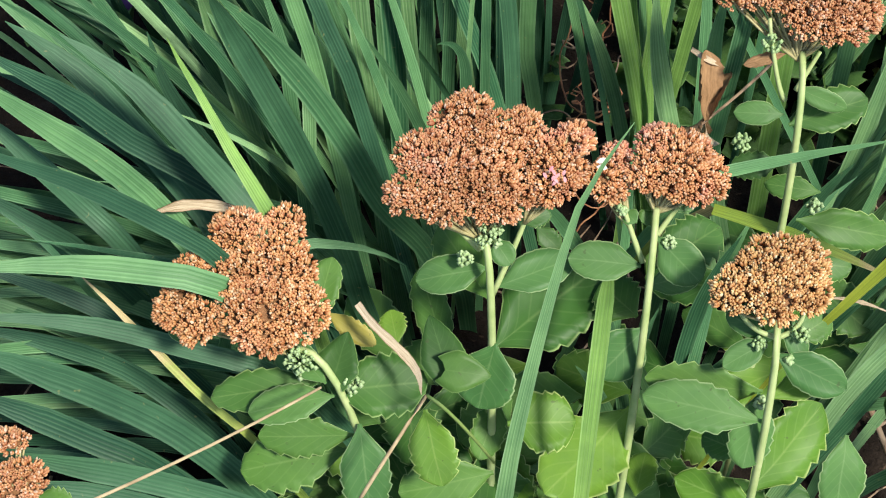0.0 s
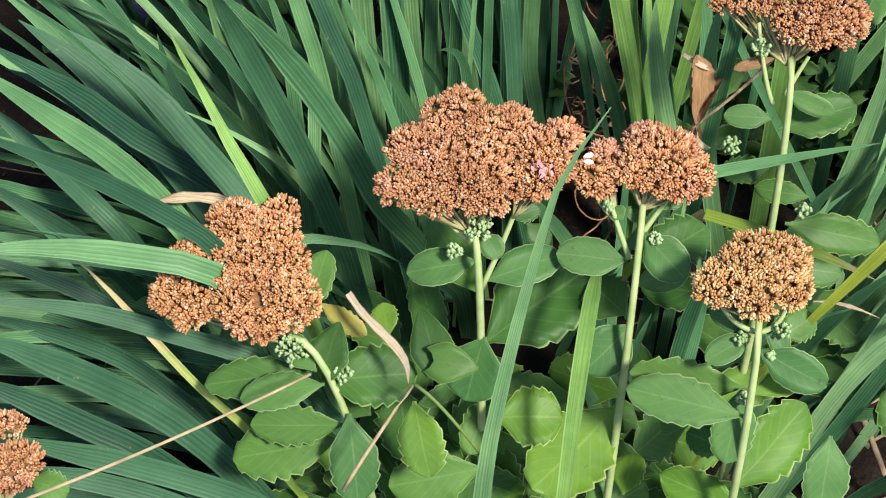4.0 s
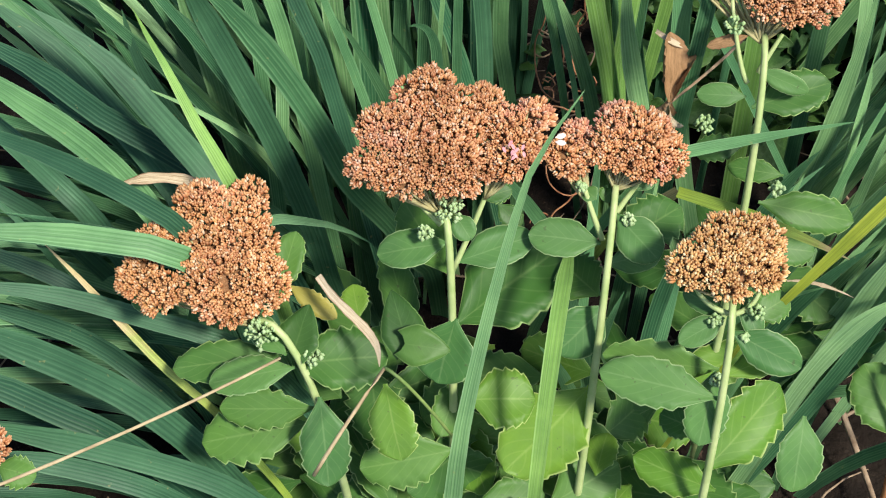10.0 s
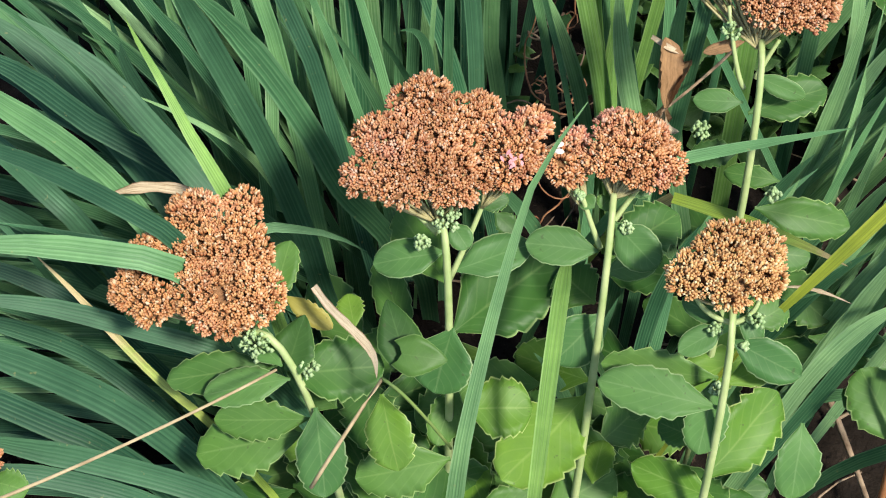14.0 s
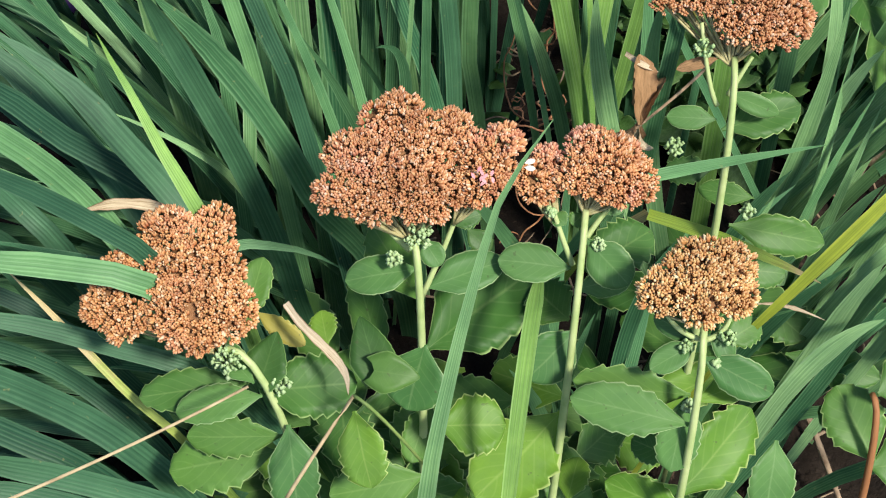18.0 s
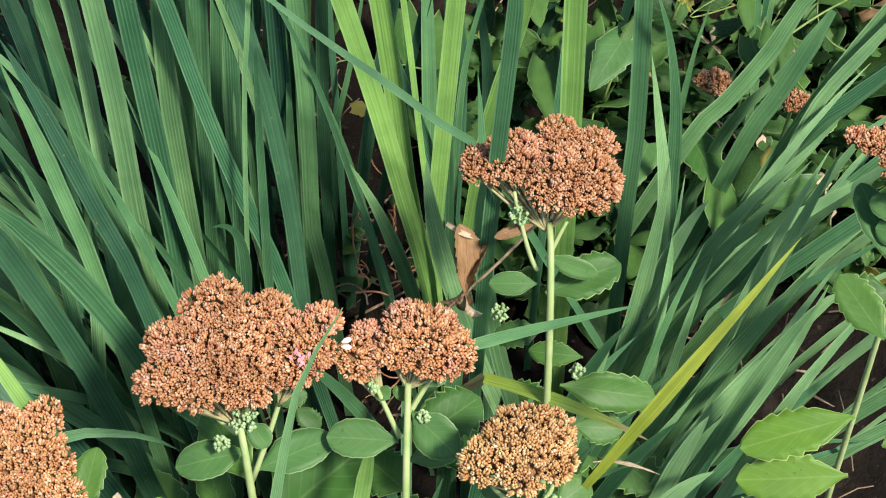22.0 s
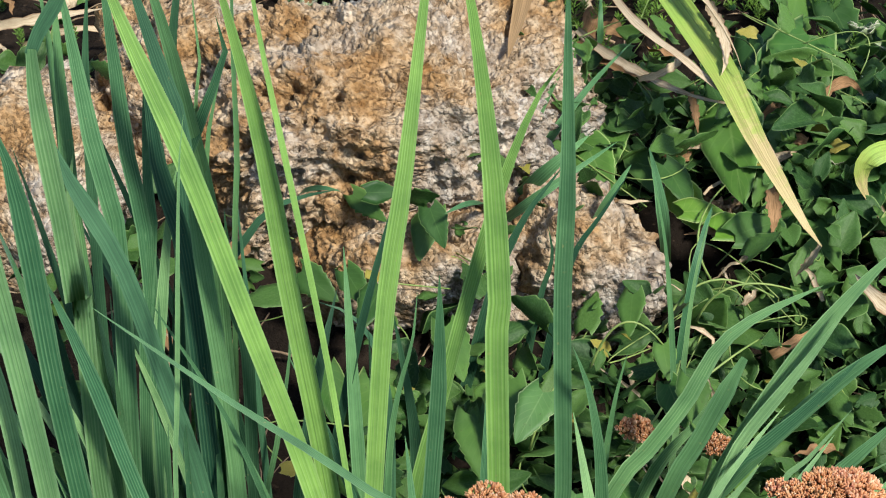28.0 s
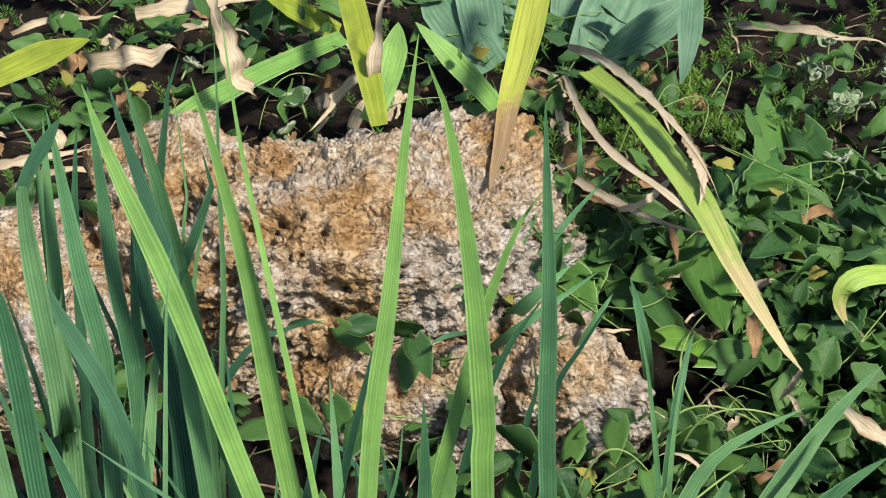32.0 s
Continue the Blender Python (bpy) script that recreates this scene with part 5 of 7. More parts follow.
strap(iris_c, [(0.287, 0.249, -0.012), (0.342, 0.293, 0.213), (0.360, 0.305, 0.260), (0.382, 0.313, 0.294), (0.410, 0.324, 0.336), (0.433, 0.334, 0.375)], 0.0101, iris_pale, tip=0.24, turn=2)
strap(iris_c, [(0.234, 0.260, -0.012), (0.346, 0.302, 0.206), (0.377, 0.310, 0.241), (0.412, 0.319, 0.275), (0.451, 0.330, 0.318)], 0.0117, iris_green, tip=0.24, turn=5)
strap(iris_c, [(0.184, 0.166, -0.012), (0.255, 0.194, 0.138), (0.302, 0.209, 0.195), (0.356, 0.220, 0.238), (0.398, 0.227, 0.269)], 0.0109, iris_pale, tip=0.24, turn=0)
strap(iris_c, [(0.167, 0.091, -0.012), (0.303, 0.134, 0.215), (0.339, 0.142, 0.248), (0.381, 0.151, 0.285)], 0.0090, iris_green, tip=0.32, turn=5)
strap(iris_c, [(0.187, 0.091, -0.012), (0.330, 0.132, 0.207), (0.360, 0.138, 0.232), (0.409, 0.147, 0.266)], 0.0083, iris_pale, tip=0.32, turn=5)
strap(iris_c, [(0.248, 0.206, -0.012), (0.245, 0.243, 0.145), (0.243, 0.258, 0.195), (0.241, 0.279, 0.263), (0.231, 0.298, 0.327), (0.217, 0.310, 0.367)], 0.0110, iris_green, tip=0.36, turn=6)
strap(iris_c, [(0.235, 0.165, -0.012), (0.233, 0.197, 0.124), (0.231, 0.229, 0.232), (0.221, 0.249, 0.298), (0.212, 0.264, 0.346)], 0.0112, iris_pale, tip=0.28, turn=-4)
strap(iris_c, [(0.244, 0.310, -0.012), (0.264, 0.362, 0.205), (0.272, 0.377, 0.257), (0.278, 0.385, 0.282)], 0.0065, iris_green, tip=0.40, turn=0)
strap(iris_c, [(0.328, 0.369, -0.012), (0.337, 0.419, 0.197), (0.342, 0.444, 0.282), (0.349, 0.459, 0.329), (0.356, 0.468, 0.359)], 0.0057, iris_pale, tip=0.48, turn=0)
strap(iris_c, [(0.352, 0.408, -0.012), (0.339, 0.453, 0.176), (0.329, 0.483, 0.278), (0.322, 0.497, 0.323), (0.311, 0.510, 0.367)], 0.0053, iris_green, tip=0.40, turn=0)
strap(iris_c, [(0.241, 0.296, -0.012), (0.288, 0.329, 0.155), (0.308, 0.340, 0.200), (0.333, 0.348, 0.232), (0.349, 0.356, 0.263)], 0.0112, iris_pale, tip=0.32, turn=14)
strap(iris_c, [(0.248, 0.192, -0.012), (0.365, 0.244, 0.254), (0.391, 0.252, 0.289), (0.422, 0.263, 0.333)], 0.0068, iris_pale, tip=0.32, turn=5)

strap(iris_a, [(-0.134, -0.069, -0.012), (-0.154, -0.070, 0.151), (-0.193, -0.070, 0.291), (-0.226, -0.071, 0.335), (-0.265, -0.071, 0.345), (-0.305, -0.073, 0.352), (-0.343, -0.080, 0.359), (-0.369, -0.089, 0.365)], 0.0150, iris_green, tip=0.17, turn=-4)
strap(iris_a, [(-0.145, -0.075, -0.012), (-0.161, -0.071, 0.151), (-0.194, -0.061, 0.282), (-0.223, -0.053, 0.335), (-0.249, -0.045, 0.351), (-0.302, -0.026, 0.364), (-0.353, -0.015, 0.375), (-0.379, -0.011, 0.385)], 0.0130, iris_blue, tip=0.17, turn=10)
strap(iris_a, [(-0.191, -0.053, -0.012), (-0.206, -0.042, 0.131), (-0.238, -0.019, 0.247), (-0.265, 0.000, 0.290), (-0.304, 0.029, 0.303), (-0.344, 0.050, 0.313), (-0.385, 0.071, 0.322), (-0.412, 0.084, 0.330)], 0.0175, iris_green, tip=0.17, turn=-8)
strap(iris_a, [(-0.146, -0.070, -0.012), (-0.156, -0.059, 0.148), (-0.177, -0.038, 0.272), (-0.195, -0.019, 0.330), (-0.218, 0.005, 0.360), (-0.238, 0.031, 0.382), (-0.251, 0.044, 0.401), (-0.256, 0.046, 0.420)], 0.0098, iris_light, tip=0.25, turn=8)
strap(iris_a, [(-0.152, -0.037, -0.012), (-0.166, -0.024, 0.122), (-0.194, 0.001, 0.227), (-0.218, 0.023, 0.270), (-0.266, 0.065, 0.293), (-0.292, 0.085, 0.310), (-0.321, 0.100, 0.326), (-0.347, 0.109, 0.340)], 0.0177, iris_blue, tip=0.17, turn=-10)
strap(iris_a, [(-0.134, 0.019, -0.012), (-0.140, 0.024, 0.090), (-0.152, 0.033, 0.144), (-0.162, 0.042, 0.200), (-0.185, 0.061, 0.273), (-0.207, 0.076, 0.326), (-0.228, 0.089, 0.375), (-0.237, 0.083, 0.420)], 0.0175, iris_blue, tip=0.14, turn=6)
strap(iris_a, [(-0.074, 0.096, -0.012), (-0.081, 0.093, 0.063), (-0.096, 0.088, 0.092), (-0.110, 0.084, 0.140), (-0.137, 0.075, 0.206), (-0.157, 0.085, 0.255), (-0.182, 0.099, 0.299), (-0.210, 0.109, 0.341), (-0.240, 0.114, 0.380)], 0.0183, iris_green, tip=0.17, turn=-8)
strap(iris_a, [(-0.221, 0.128, -0.012), (-0.225, 0.134, 0.054), (-0.233, 0.148, 0.074), (-0.240, 0.160, 0.120), (-0.254, 0.184, 0.186), (-0.272, 0.213, 0.236), (-0.281, 0.217, 0.280)], 0.0192, iris_pale, tip=0.17, turn=12)
strap(iris_a, [(-0.206, 0.077, -0.012), (-0.206, 0.087, 0.045), (-0.204, 0.106, 0.058), (-0.202, 0.122, 0.100), (-0.199, 0.153, 0.158), (-0.204, 0.212, 0.201), (-0.203, 0.213, 0.240)], 0.0102, iris_pale, tip=0.17, turn=0)
strap(iris_a, [(-0.190, -0.015, -0.012), (-0.204, -0.001, 0.099), (-0.231, 0.025, 0.184), (-0.255, 0.049, 0.220), (-0.309, 0.101, 0.243), (-0.344, 0.130, 0.260), (-0.371, 0.144, 0.276), (-0.403, 0.158, 0.290)], 0.0202, iris_blue, tip=0.17, turn=-12)
strap(iris_a, [(-0.146, 0.012, -0.012), (-0.163, 0.019, 0.108), (-0.198, 0.034, 0.200), (-0.228, 0.046, 0.240), (-0.271, 0.064, 0.257), (-0.306, 0.076, 0.269), (-0.348, 0.101, 0.280), (-0.389, 0.117, 0.290), (-0.418, 0.128, 0.300)], 0.0161, iris_blue, tip=0.17, turn=8)
strap(iris_a, [(-0.153, 0.097, -0.012), (-0.162, 0.094, 0.099), (-0.181, 0.089, 0.164), (-0.198, 0.085, 0.220), (-0.215, 0.080, 0.253), (-0.247, 0.082, 0.278), (-0.276, 0.080, 0.300)], 0.0058, iris_pale, tip=0.28, turn=0)
strap(iris_a, [(-0.248, -0.012, -0.012), (-0.261, -0.005, 0.099), (-0.287, 0.010, 0.171), (-0.310, 0.023, 0.220), (-0.330, 0.034, 0.240), (-0.373, 0.066, 0.254), (-0.400, 0.083, 0.268), (-0.424, 0.094, 0.280)], 0.0153, iris_blue, tip=0.17, turn=-6)
strap(iris_a, [(-0.279, 0.021, -0.012), (-0.293, 0.022, 0.094), (-0.322, 0.025, 0.162), (-0.348, 0.027, 0.210), (-0.370, 0.029, 0.231), (-0.395, 0.036, 0.246), (-0.421, 0.041, 0.260)], 0.0131, iris_blue, tip=0.17, turn=8)
strap(iris_a, [(-0.232, 0.074, -0.012), (-0.249, 0.078, 0.103), (-0.281, 0.087, 0.184), (-0.310, 0.094, 0.230), (-0.335, 0.101, 0.247), (-0.370, 0.120, 0.259), (-0.410, 0.129, 0.270)], 0.0152, iris_blue, tip=0.22, turn=-8)
strap(iris_a, [(-0.110, -0.094, -0.012), (-0.129, -0.092, 0.113), (-0.167, -0.087, 0.212), (-0.201, -0.083, 0.250), (-0.253, -0.077, 0.264), (-0.290, -0.073, 0.274), (-0.325, -0.073, 0.283), (-0.360, -0.077, 0.292), (-0.381, -0.083, 0.300)], 0.0124, iris_blue, tip=0.19, turn=-6)
strap(iris_a, [(-0.168, -0.138, -0.012), (-0.185, -0.132, 0.086), (-0.219, -0.119, 0.153), (-0.249, -0.109, 0.190), (-0.278, -0.098, 0.204), (-0.317, -0.086, 0.214), (-0.346, -0.080, 0.223), (-0.374, -0.075, 0.232), (-0.399, -0.073, 0.240)], 0.0209, iris_blue, tip=0.17, turn=6)
strap(iris_a, [(-0.199, -0.133, -0.012), (-0.217, -0.129, 0.076), (-0.252, -0.122, 0.136), (-0.284, -0.115, 0.170), (-0.313, -0.109, 0.183), (-0.349, -0.099, 0.193), (-0.378, -0.093, 0.202), (-0.404, -0.088, 0.210)], 0.0178, iris_blue, tip=0.17, turn=-8)
strap(iris_a, [(-0.187, -0.110, -0.012), (-0.204, -0.102, 0.076), (-0.238, -0.085, 0.139), (-0.268, -0.071, 0.170), (-0.305, -0.053, 0.183), (-0.350, -0.043, 0.193), (-0.390, -0.039, 0.202), (-0.411, -0.041, 0.210)], 0.0134, iris_blue, tip=0.19, turn=8)
strap(iris_a, [(-0.232, -0.037, -0.012), (-0.250, -0.034, 0.090), (-0.285, -0.028, 0.162), (-0.316, -0.022, 0.200), (-0.351, -0.015, 0.217), (-0.390, -0.009, 0.229), (-0.410, -0.010, 0.240)], 0.0116, iris_blue, tip=0.19, turn=-10)
strap(iris_a, [(-0.125, -0.152, -0.012), (-0.144, -0.149, 0.072), (-0.183, -0.144, 0.133), (-0.216, -0.139, 0.160), (-0.280, -0.131, 0.177), (-0.327, -0.129, 0.189), (-0.371, -0.127, 0.200)], 0.0168, iris_blue, tip=0.17, turn=8)
strap(iris_a, [(-0.173, -0.149, -0.012), (-0.192, -0.148, 0.067), (-0.230, -0.145, 0.122), (-0.263, -0.142, 0.150), (-0.319, -0.138, 0.167), (-0.373, -0.140, 0.180)], 0.0144, iris_blue, tip=0.17, turn=-8)
strap(iris_a, [(-0.150, -0.129, -0.012), (-0.162, -0.125, 0.090), (-0.187, -0.116, 0.150), (-0.208, -0.109, 0.200), (-0.235, -0.100, 0.233), (-0.260, -0.085, 0.257), (-0.290, -0.063, 0.279), (-0.316, -0.047, 0.300)], 0.0054, fading, tip=0.17, turn=8)
strap(iris_a, [(-0.284, -0.028, -0.012), (-0.299, -0.021, 0.108), (-0.330, -0.006, 0.193), (-0.356, 0.007, 0.240), (-0.374, 0.016, 0.252), (-0.388, 0.021, 0.262), (-0.403, 0.026, 0.270)], 0.0046, iris_blue, tip=0.17, turn=0)
strap(iris_a, [(-0.271, -0.016, -0.012), (-0.252, -0.011, 0.117), (-0.215, -0.003, 0.240), (-0.183, 0.005, 0.260), (-0.158, 0.011, 0.252), (-0.135, 0.011, 0.246), (-0.114, 0.004, 0.240)], 0.0093, iris_green, tip=0.28, turn=0)
strap(iris_a, [(-0.196, 0.098, -0.012), (-0.207, 0.103, 0.067), (-0.230, 0.115, 0.105), (-0.250, 0.124, 0.150), (-0.277, 0.138, 0.187), (-0.304, 0.168, 0.215), (-0.317, 0.195, 0.240)], 0.0142, iris_blue, tip=0.22, turn=10)
strap(iris_c, [(0.177, 0.008, -0.012), (0.185, 0.014, 0.054), (0.201, 0.024, 0.075), (0.215, 0.033, 0.120), (0.243, 0.051, 0.182), (0.292, 0.085, 0.228), (0.335, 0.105, 0.270)], 0.0108, iris_pale, tip=0.24, turn=4)
strap(iris_c, [(0.186, 0.000, -0.012), (0.196, 0.007, 0.054), (0.216, 0.021, 0.079), (0.234, 0.033, 0.120), (0.278, 0.062, 0.186), (0.310, 0.089, 0.236), (0.328, 0.109, 0.280)], 0.0108, iris_pale, tip=0.28, turn=-8)
strap(iris_c, [(0.192, 0.002, -0.012), (0.205, 0.009, 0.054), (0.229, 0.022, 0.081), (0.250, 0.033, 0.120), (0.298, 0.059, 0.177), (0.344, 0.081, 0.220)], 0.0101, iris_green, tip=0.24, turn=8)
strap(iris_c, [(0.151, 0.024, -0.012), (0.160, 0.028, 0.054), (0.178, 0.037, 0.076), (0.194, 0.045, 0.120), (0.219, 0.056, 0.166), (0.244, 0.074, 0.200)], 0.0090, iris_pale, tip=0.32, turn=8)
strap(iris_b, [(-0.063, -0.286, -0.012), (-0.052, -0.262, 0.130), (-0.047, -0.205, 0.330), (-0.037, -0.165, 0.408), (-0.025, -0.130, 0.466), (-0.015, -0.109, 0.503), (0.007, -0.086, 0.534)], 0.0135, iris_pale, tip=0.62, turn=-8, label='arching leaf in front of the flower heads')

# ---- twigs, dry leaves, tendrils ----
twig_1 = thing("dry_twig", "thin tan dry stalk lying across the leaves", "twig", (-0.233, -0.167, 0.300))
tube(twig_1, "stalk", (-0.324, -0.221, 0.300), (-0.236, -0.177, 0.310), (-0.157, -0.119, 0.300), 0.0011, 0.0009, stalk_tan)
twig_2 = thing("dry_leaf", "curled straw-coloured dry leaf on a thin stalk", "dry leaf", (-0.119, -0.080, 0.300))
strap(twig_2, [(-0.138, -0.073, 0.322), (-0.129, -0.084, 0.320), (-0.118, -0.094, 0.318), (-0.106, -0.103, 0.312), (-0.099, -0.111, 0.306), (-0.097, -0.121, 0.300)], 0.0056, straw, tip=0.3, turn=-10, fold=0.18, rag=0.12)
tube(twig_2, "stalk", (-0.094, -0.120, 0.298), (-0.113, -0.153, 0.290), (-0.133, -0.176, 0.260), 0.0011, 0.0013, stalk_tan)
tube(twig_2, "stalk", (-0.094, -0.120, 0.298), (-0.076, -0.126, 0.280), (-0.051, -0.117, 0.200), 0.0012, 0.0010, vine_stem)
twig_3 = thing("dead_leaf", "crumpled brown dead leaf caught on the stem", "dry leaf", (0.076, 0.118, 0.300))
fleshy(twig_3, (0.075, 0.074, 0.322), (0.066, 0.108, 0.350), 0.020, dead_brown, "dry_blade", roll=-35, cup=0.9, bend=-0.2, depth=0.05, thick=0.0005)
fleshy(twig_3, (0.076, 0.074, 0.322), (0.083, 0.098, 0.345), 0.017, dead_brown, "dry_blade", roll=40, cup=0.9, bend=0.3, depth=0.05, thick=0.0005)
strap(twig_3, [(0.063, 0.108, 0.352), (0.072, 0.101, 0.352), (0.085, 0.099, 0.346)], 0.004, straw, fold=0.5, tip=0.4, twist=60)
fleshy(twig_3, (0.076, 0.080, 0.320), (0.067, 0.070, 0.306), 0.015, dead_brown, "dry_blade", roll=60, cup=1.2, bend=0.6, depth=0.08, thick=0.0005)
fleshy(twig_3, (0.075, 0.075, 0.318), (0.077, 0.067, 0.300), 0.012, straw, "dry_blade", roll=-60, cup=1.2, bend=0.6, depth=0.08, thick=0.0005)
tube(twig_3, "stalk", (0.123, 0.118, 0.340), (0.097, 0.092, 0.330), (0.058, 0.064, 0.310), 0.0012, 0.0009, twig)
twig_4 = thing("dry_twig", "grey-brown woody twig on the soil", "twig", (0.249, -0.006, 0.020))
tube(twig_4, "stalk", (0.231, 0.022, 0.050), (0.250, -0.015, 0.030), (0.269, -0.074, 0.020), 0.0030, 0.0020, twig)

# ---- bearded irises behind the rocks ----
iris_d = thing("bearded_iris", "bearded iris with broad grey-green and yellowing leaves", "iris", (0.16, 1.12, 0.1), "bearded irises")
iris_e = thing("bearded_iris", "bearded iris with broad blue-grey leaves", "iris", (0.36, 1.28, 0.1), "bearded irises")
iris_g = thing("bearded_iris", "half-dead bearded iris with yellow leaves and straw", "iris", (-0.2, 1.25, 0.1), "bearded irises")
blade(iris_d, (0.126, 1.028, 0.220), (0.113, 1.156, 0.260), (0.084, 1.457, 0.310), 0.0323, iris_yellow, tip=0.15, neck=0.6, turn=20)
blade(iris_d, (0.363, 1.281, 0.350), (0.285, 1.030, 0.290), (0.229, 0.826, 0.262), 0.0395, yellowed, tip=0.62, neck=1.0, turn=-15, n=22, wave=0.002)
blade(iris_d, (0.274, 1.117, 0.180), (0.233, 1.187, 0.200), (0.184, 1.226, 0.240), 0.0293, iris_light, tip=0.4)
blade(iris_d, (0.117, 1.068, 0.200), (0.145, 1.121, 0.240), (0.158, 1.157, 0.280), 0.0321, iris_light, tip=0.3)
blade(iris_d, (0.136, 1.098, 0.200), (0.125, 1.102, 0.260), (0.151, 1.138, 0.350), 0.0171, straw, tip=0.5, wave=0.006, fold=0.45, twist=110, rag=0.3)
blade(iris_e, (0.287, 1.275, 0.140), (0.249, 1.344, 0.170), (0.206, 1.451, 0.200), 0.0709, iris_grey)
blade(iris_e, (0.281, 1.290, 0.140), (0.280, 1.354, 0.180), (0.272, 1.425, 0.210), 0.0598, iris_grey)
blade(iris_e, (0.425, 1.260, 0.150), (0.464, 1.322, 0.180), (0.515, 1.403, 0.210), 0.1116, iris_grey, tip=0.2)
blade(iris_e, (0.427, 1.274, 0.150), (0.477, 1.241, 0.200), (0.549, 1.284, 0.230), 0.0503, iris_grey, tip=0.3)
blade(iris_e, (0.526, 1.228, 0.300), (0.505, 1.129, 0.270), (0.489, 1.084, 0.220), 0.0310, iris_grey, tip=0.5)
blade(iris_e, (0.394, 1.341, 0.130), (0.411, 1.410, 0.160), (0.420, 1.431, 0.200), 0.0539, iris_grey)
blade(iris_e, (0.345, 1.376, 0.130), (0.346, 1.416, 0.160), (0.340, 1.438, 0.200), 0.0694, iris_grey)
blade(iris_g, (0.099, 1.338, 0.160), (-0.039, 1.181, 0.190), (-0.154, 1.045, 0.200), 0.0290, iris_light, tip=0.3)
blade(iris_g, (0.093, 1.364, 0.150), (0.042, 1.340, 0.200), (-0.013, 1.294, 0.260), 0.0352, iris_yellow)
blade(iris_g, (-0.016, 1.105, 0.220), (-0.040, 1.113, 0.270), (-0.055, 1.162, 0.340), 0.0275, straw, tip=0.4, wave=0.008, fold=0.45, twist=110, rag=0.3)
blade(iris_g, (-0.351, 1.194, 0.200), (-0.283, 1.214, 0.220), (-0.213, 1.220, 0.240), 0.0385, iris_yellow, tip=0.4)
blade(iris_g, (-0.314, 0.950, 0.240), (-0.246, 0.951, 0.250), (-0.184, 0.965, 0.250), 0.0122, straw, tip=0.5, fold=0.45, twist=110, rag=0.3)
blade(iris_g, (-0.169, 1.352, 0.200), (-0.097, 1.371, 0.200), (-0.009, 1.375, 0.200), 0.0222, straw, fold=0.45, twist=110, rag=0.3)
blade(iris_g, (-0.231, 1.270, 0.180), (-0.164, 1.243, 0.200), (-0.102, 1.259, 0.200), 0.0281, straw, wave=0.008, fold=0.45, twist=110, rag=0.3)
blade(iris_g, (0.060, 1.344, 0.120), (0.000, 1.335, 0.120), (-0.072, 1.230, 0.120), 0.0150, straw, wave=0.01, fold=0.45, twist=110, rag=0.3)
blade(iris_g, (0.153, 1.147, 0.200), (0.098, 1.152, 0.200), (0.054, 1.056, 0.200), 0.0137, straw, wave=0.01, fold=0.45, twist=110, rag=0.3)
blade(iris_e, (0.618, 1.322, 0.160), (0.693, 1.227, 0.200), (0.794, 1.172, 0.200), 0.0122, straw, tip=0.5, wave=0.004, fold=0.45, twist=110, rag=0.3)
strap(iris_e, [(0.392, 1.162, 0.200), (0.408, 0.998, 0.250), (0.422, 0.858, 0.275), (0.439, 0.765, 0.275), (0.452, 0.691, 0.260), (0.471, 0.631, 0.240), (0.488, 0.595, 0.220), (0.504, 0.589, 0.200)], 0.0313, fading, tip=0.38, turn=-12, twist=20, neck=0.85, fold=0.22, label='long leaf fading from green to a dry tip')
strap(iris_e, [(0.368, 1.184, 0.220), (0.395, 1.123, 0.240), (0.415, 1.009, 0.270), (0.429, 0.914, 0.290), (0.441, 0.833, 0.300), (0.449, 0.780, 0.295), (0.453, 0.757, 0.285)], 0.0117, straw, tip=0.3, twist=120, fold=0.45, rag=0.3)
strap(iris_e, [(0.441, 0.871, 0.290), (0.447, 0.820, 0.285), (0.442, 0.783, 0.280), (0.435, 0.766, 0.275)], 0.0127, straw, tip=0.4, twist=90, fold=0.45, rag=0.3)
strap(iris_e, [(0.360, 1.154, 0.200), (0.355, 1.020, 0.235), (0.363, 0.918, 0.255), (0.381, 0.852, 0.265), (0.402, 0.808, 0.270), (0.422, 0.765, 0.270), (0.449, 0.730, 0.262), (0.467, 0.693, 0.250), (0.479, 0.662, 0.235)], 0.0101, straw, tip=0.25, twist=100, fold=0.45, rag=0.3)
strap(iris_e, [(0.330, 1.007, 0.170), (0.345, 0.938, 0.190), (0.368, 0.864, 0.215), (0.398, 0.807, 0.230), (0.431, 0.770, 0.240), (0.464, 0.747, 0.250)], 0.0114, straw, tip=0.5, twist=80, fold=0.45, rag=0.3)
strap(iris_e, [(0.332, 1.002, 0.160), (0.350, 0.932, 0.180), (0.374, 0.875, 0.200), (0.395, 0.844, 0.210)], 0.0150, dead_brown, tip=0.5, twist=60, fold=0.45, rag=0.3)
strap(iris_e, [(0.366, 0.832, 0.225), (0.384, 0.818, 0.240), (0.407, 0.828, 0.250), (0.448, 0.879, 0.250)], 0.0089, straw, tip=0.6, twist=110, fold=0.45, rag=0.3)
strap(iris_e, [(0.428, 0.994, 0.270), (0.434, 0.947, 0.270), (0.439, 0.919, 0.260)], 0.0062, straw, tip=0.5, fold=0.45, rag=0.3)
strap(iris_e, [(0.417, 0.806, 0.225), (0.421, 0.792, 0.210), (0.424, 0.781, 0.190)], 0.0088, dead_brown, tip=0.5, twist=80, fold=0.45, rag=0.3)
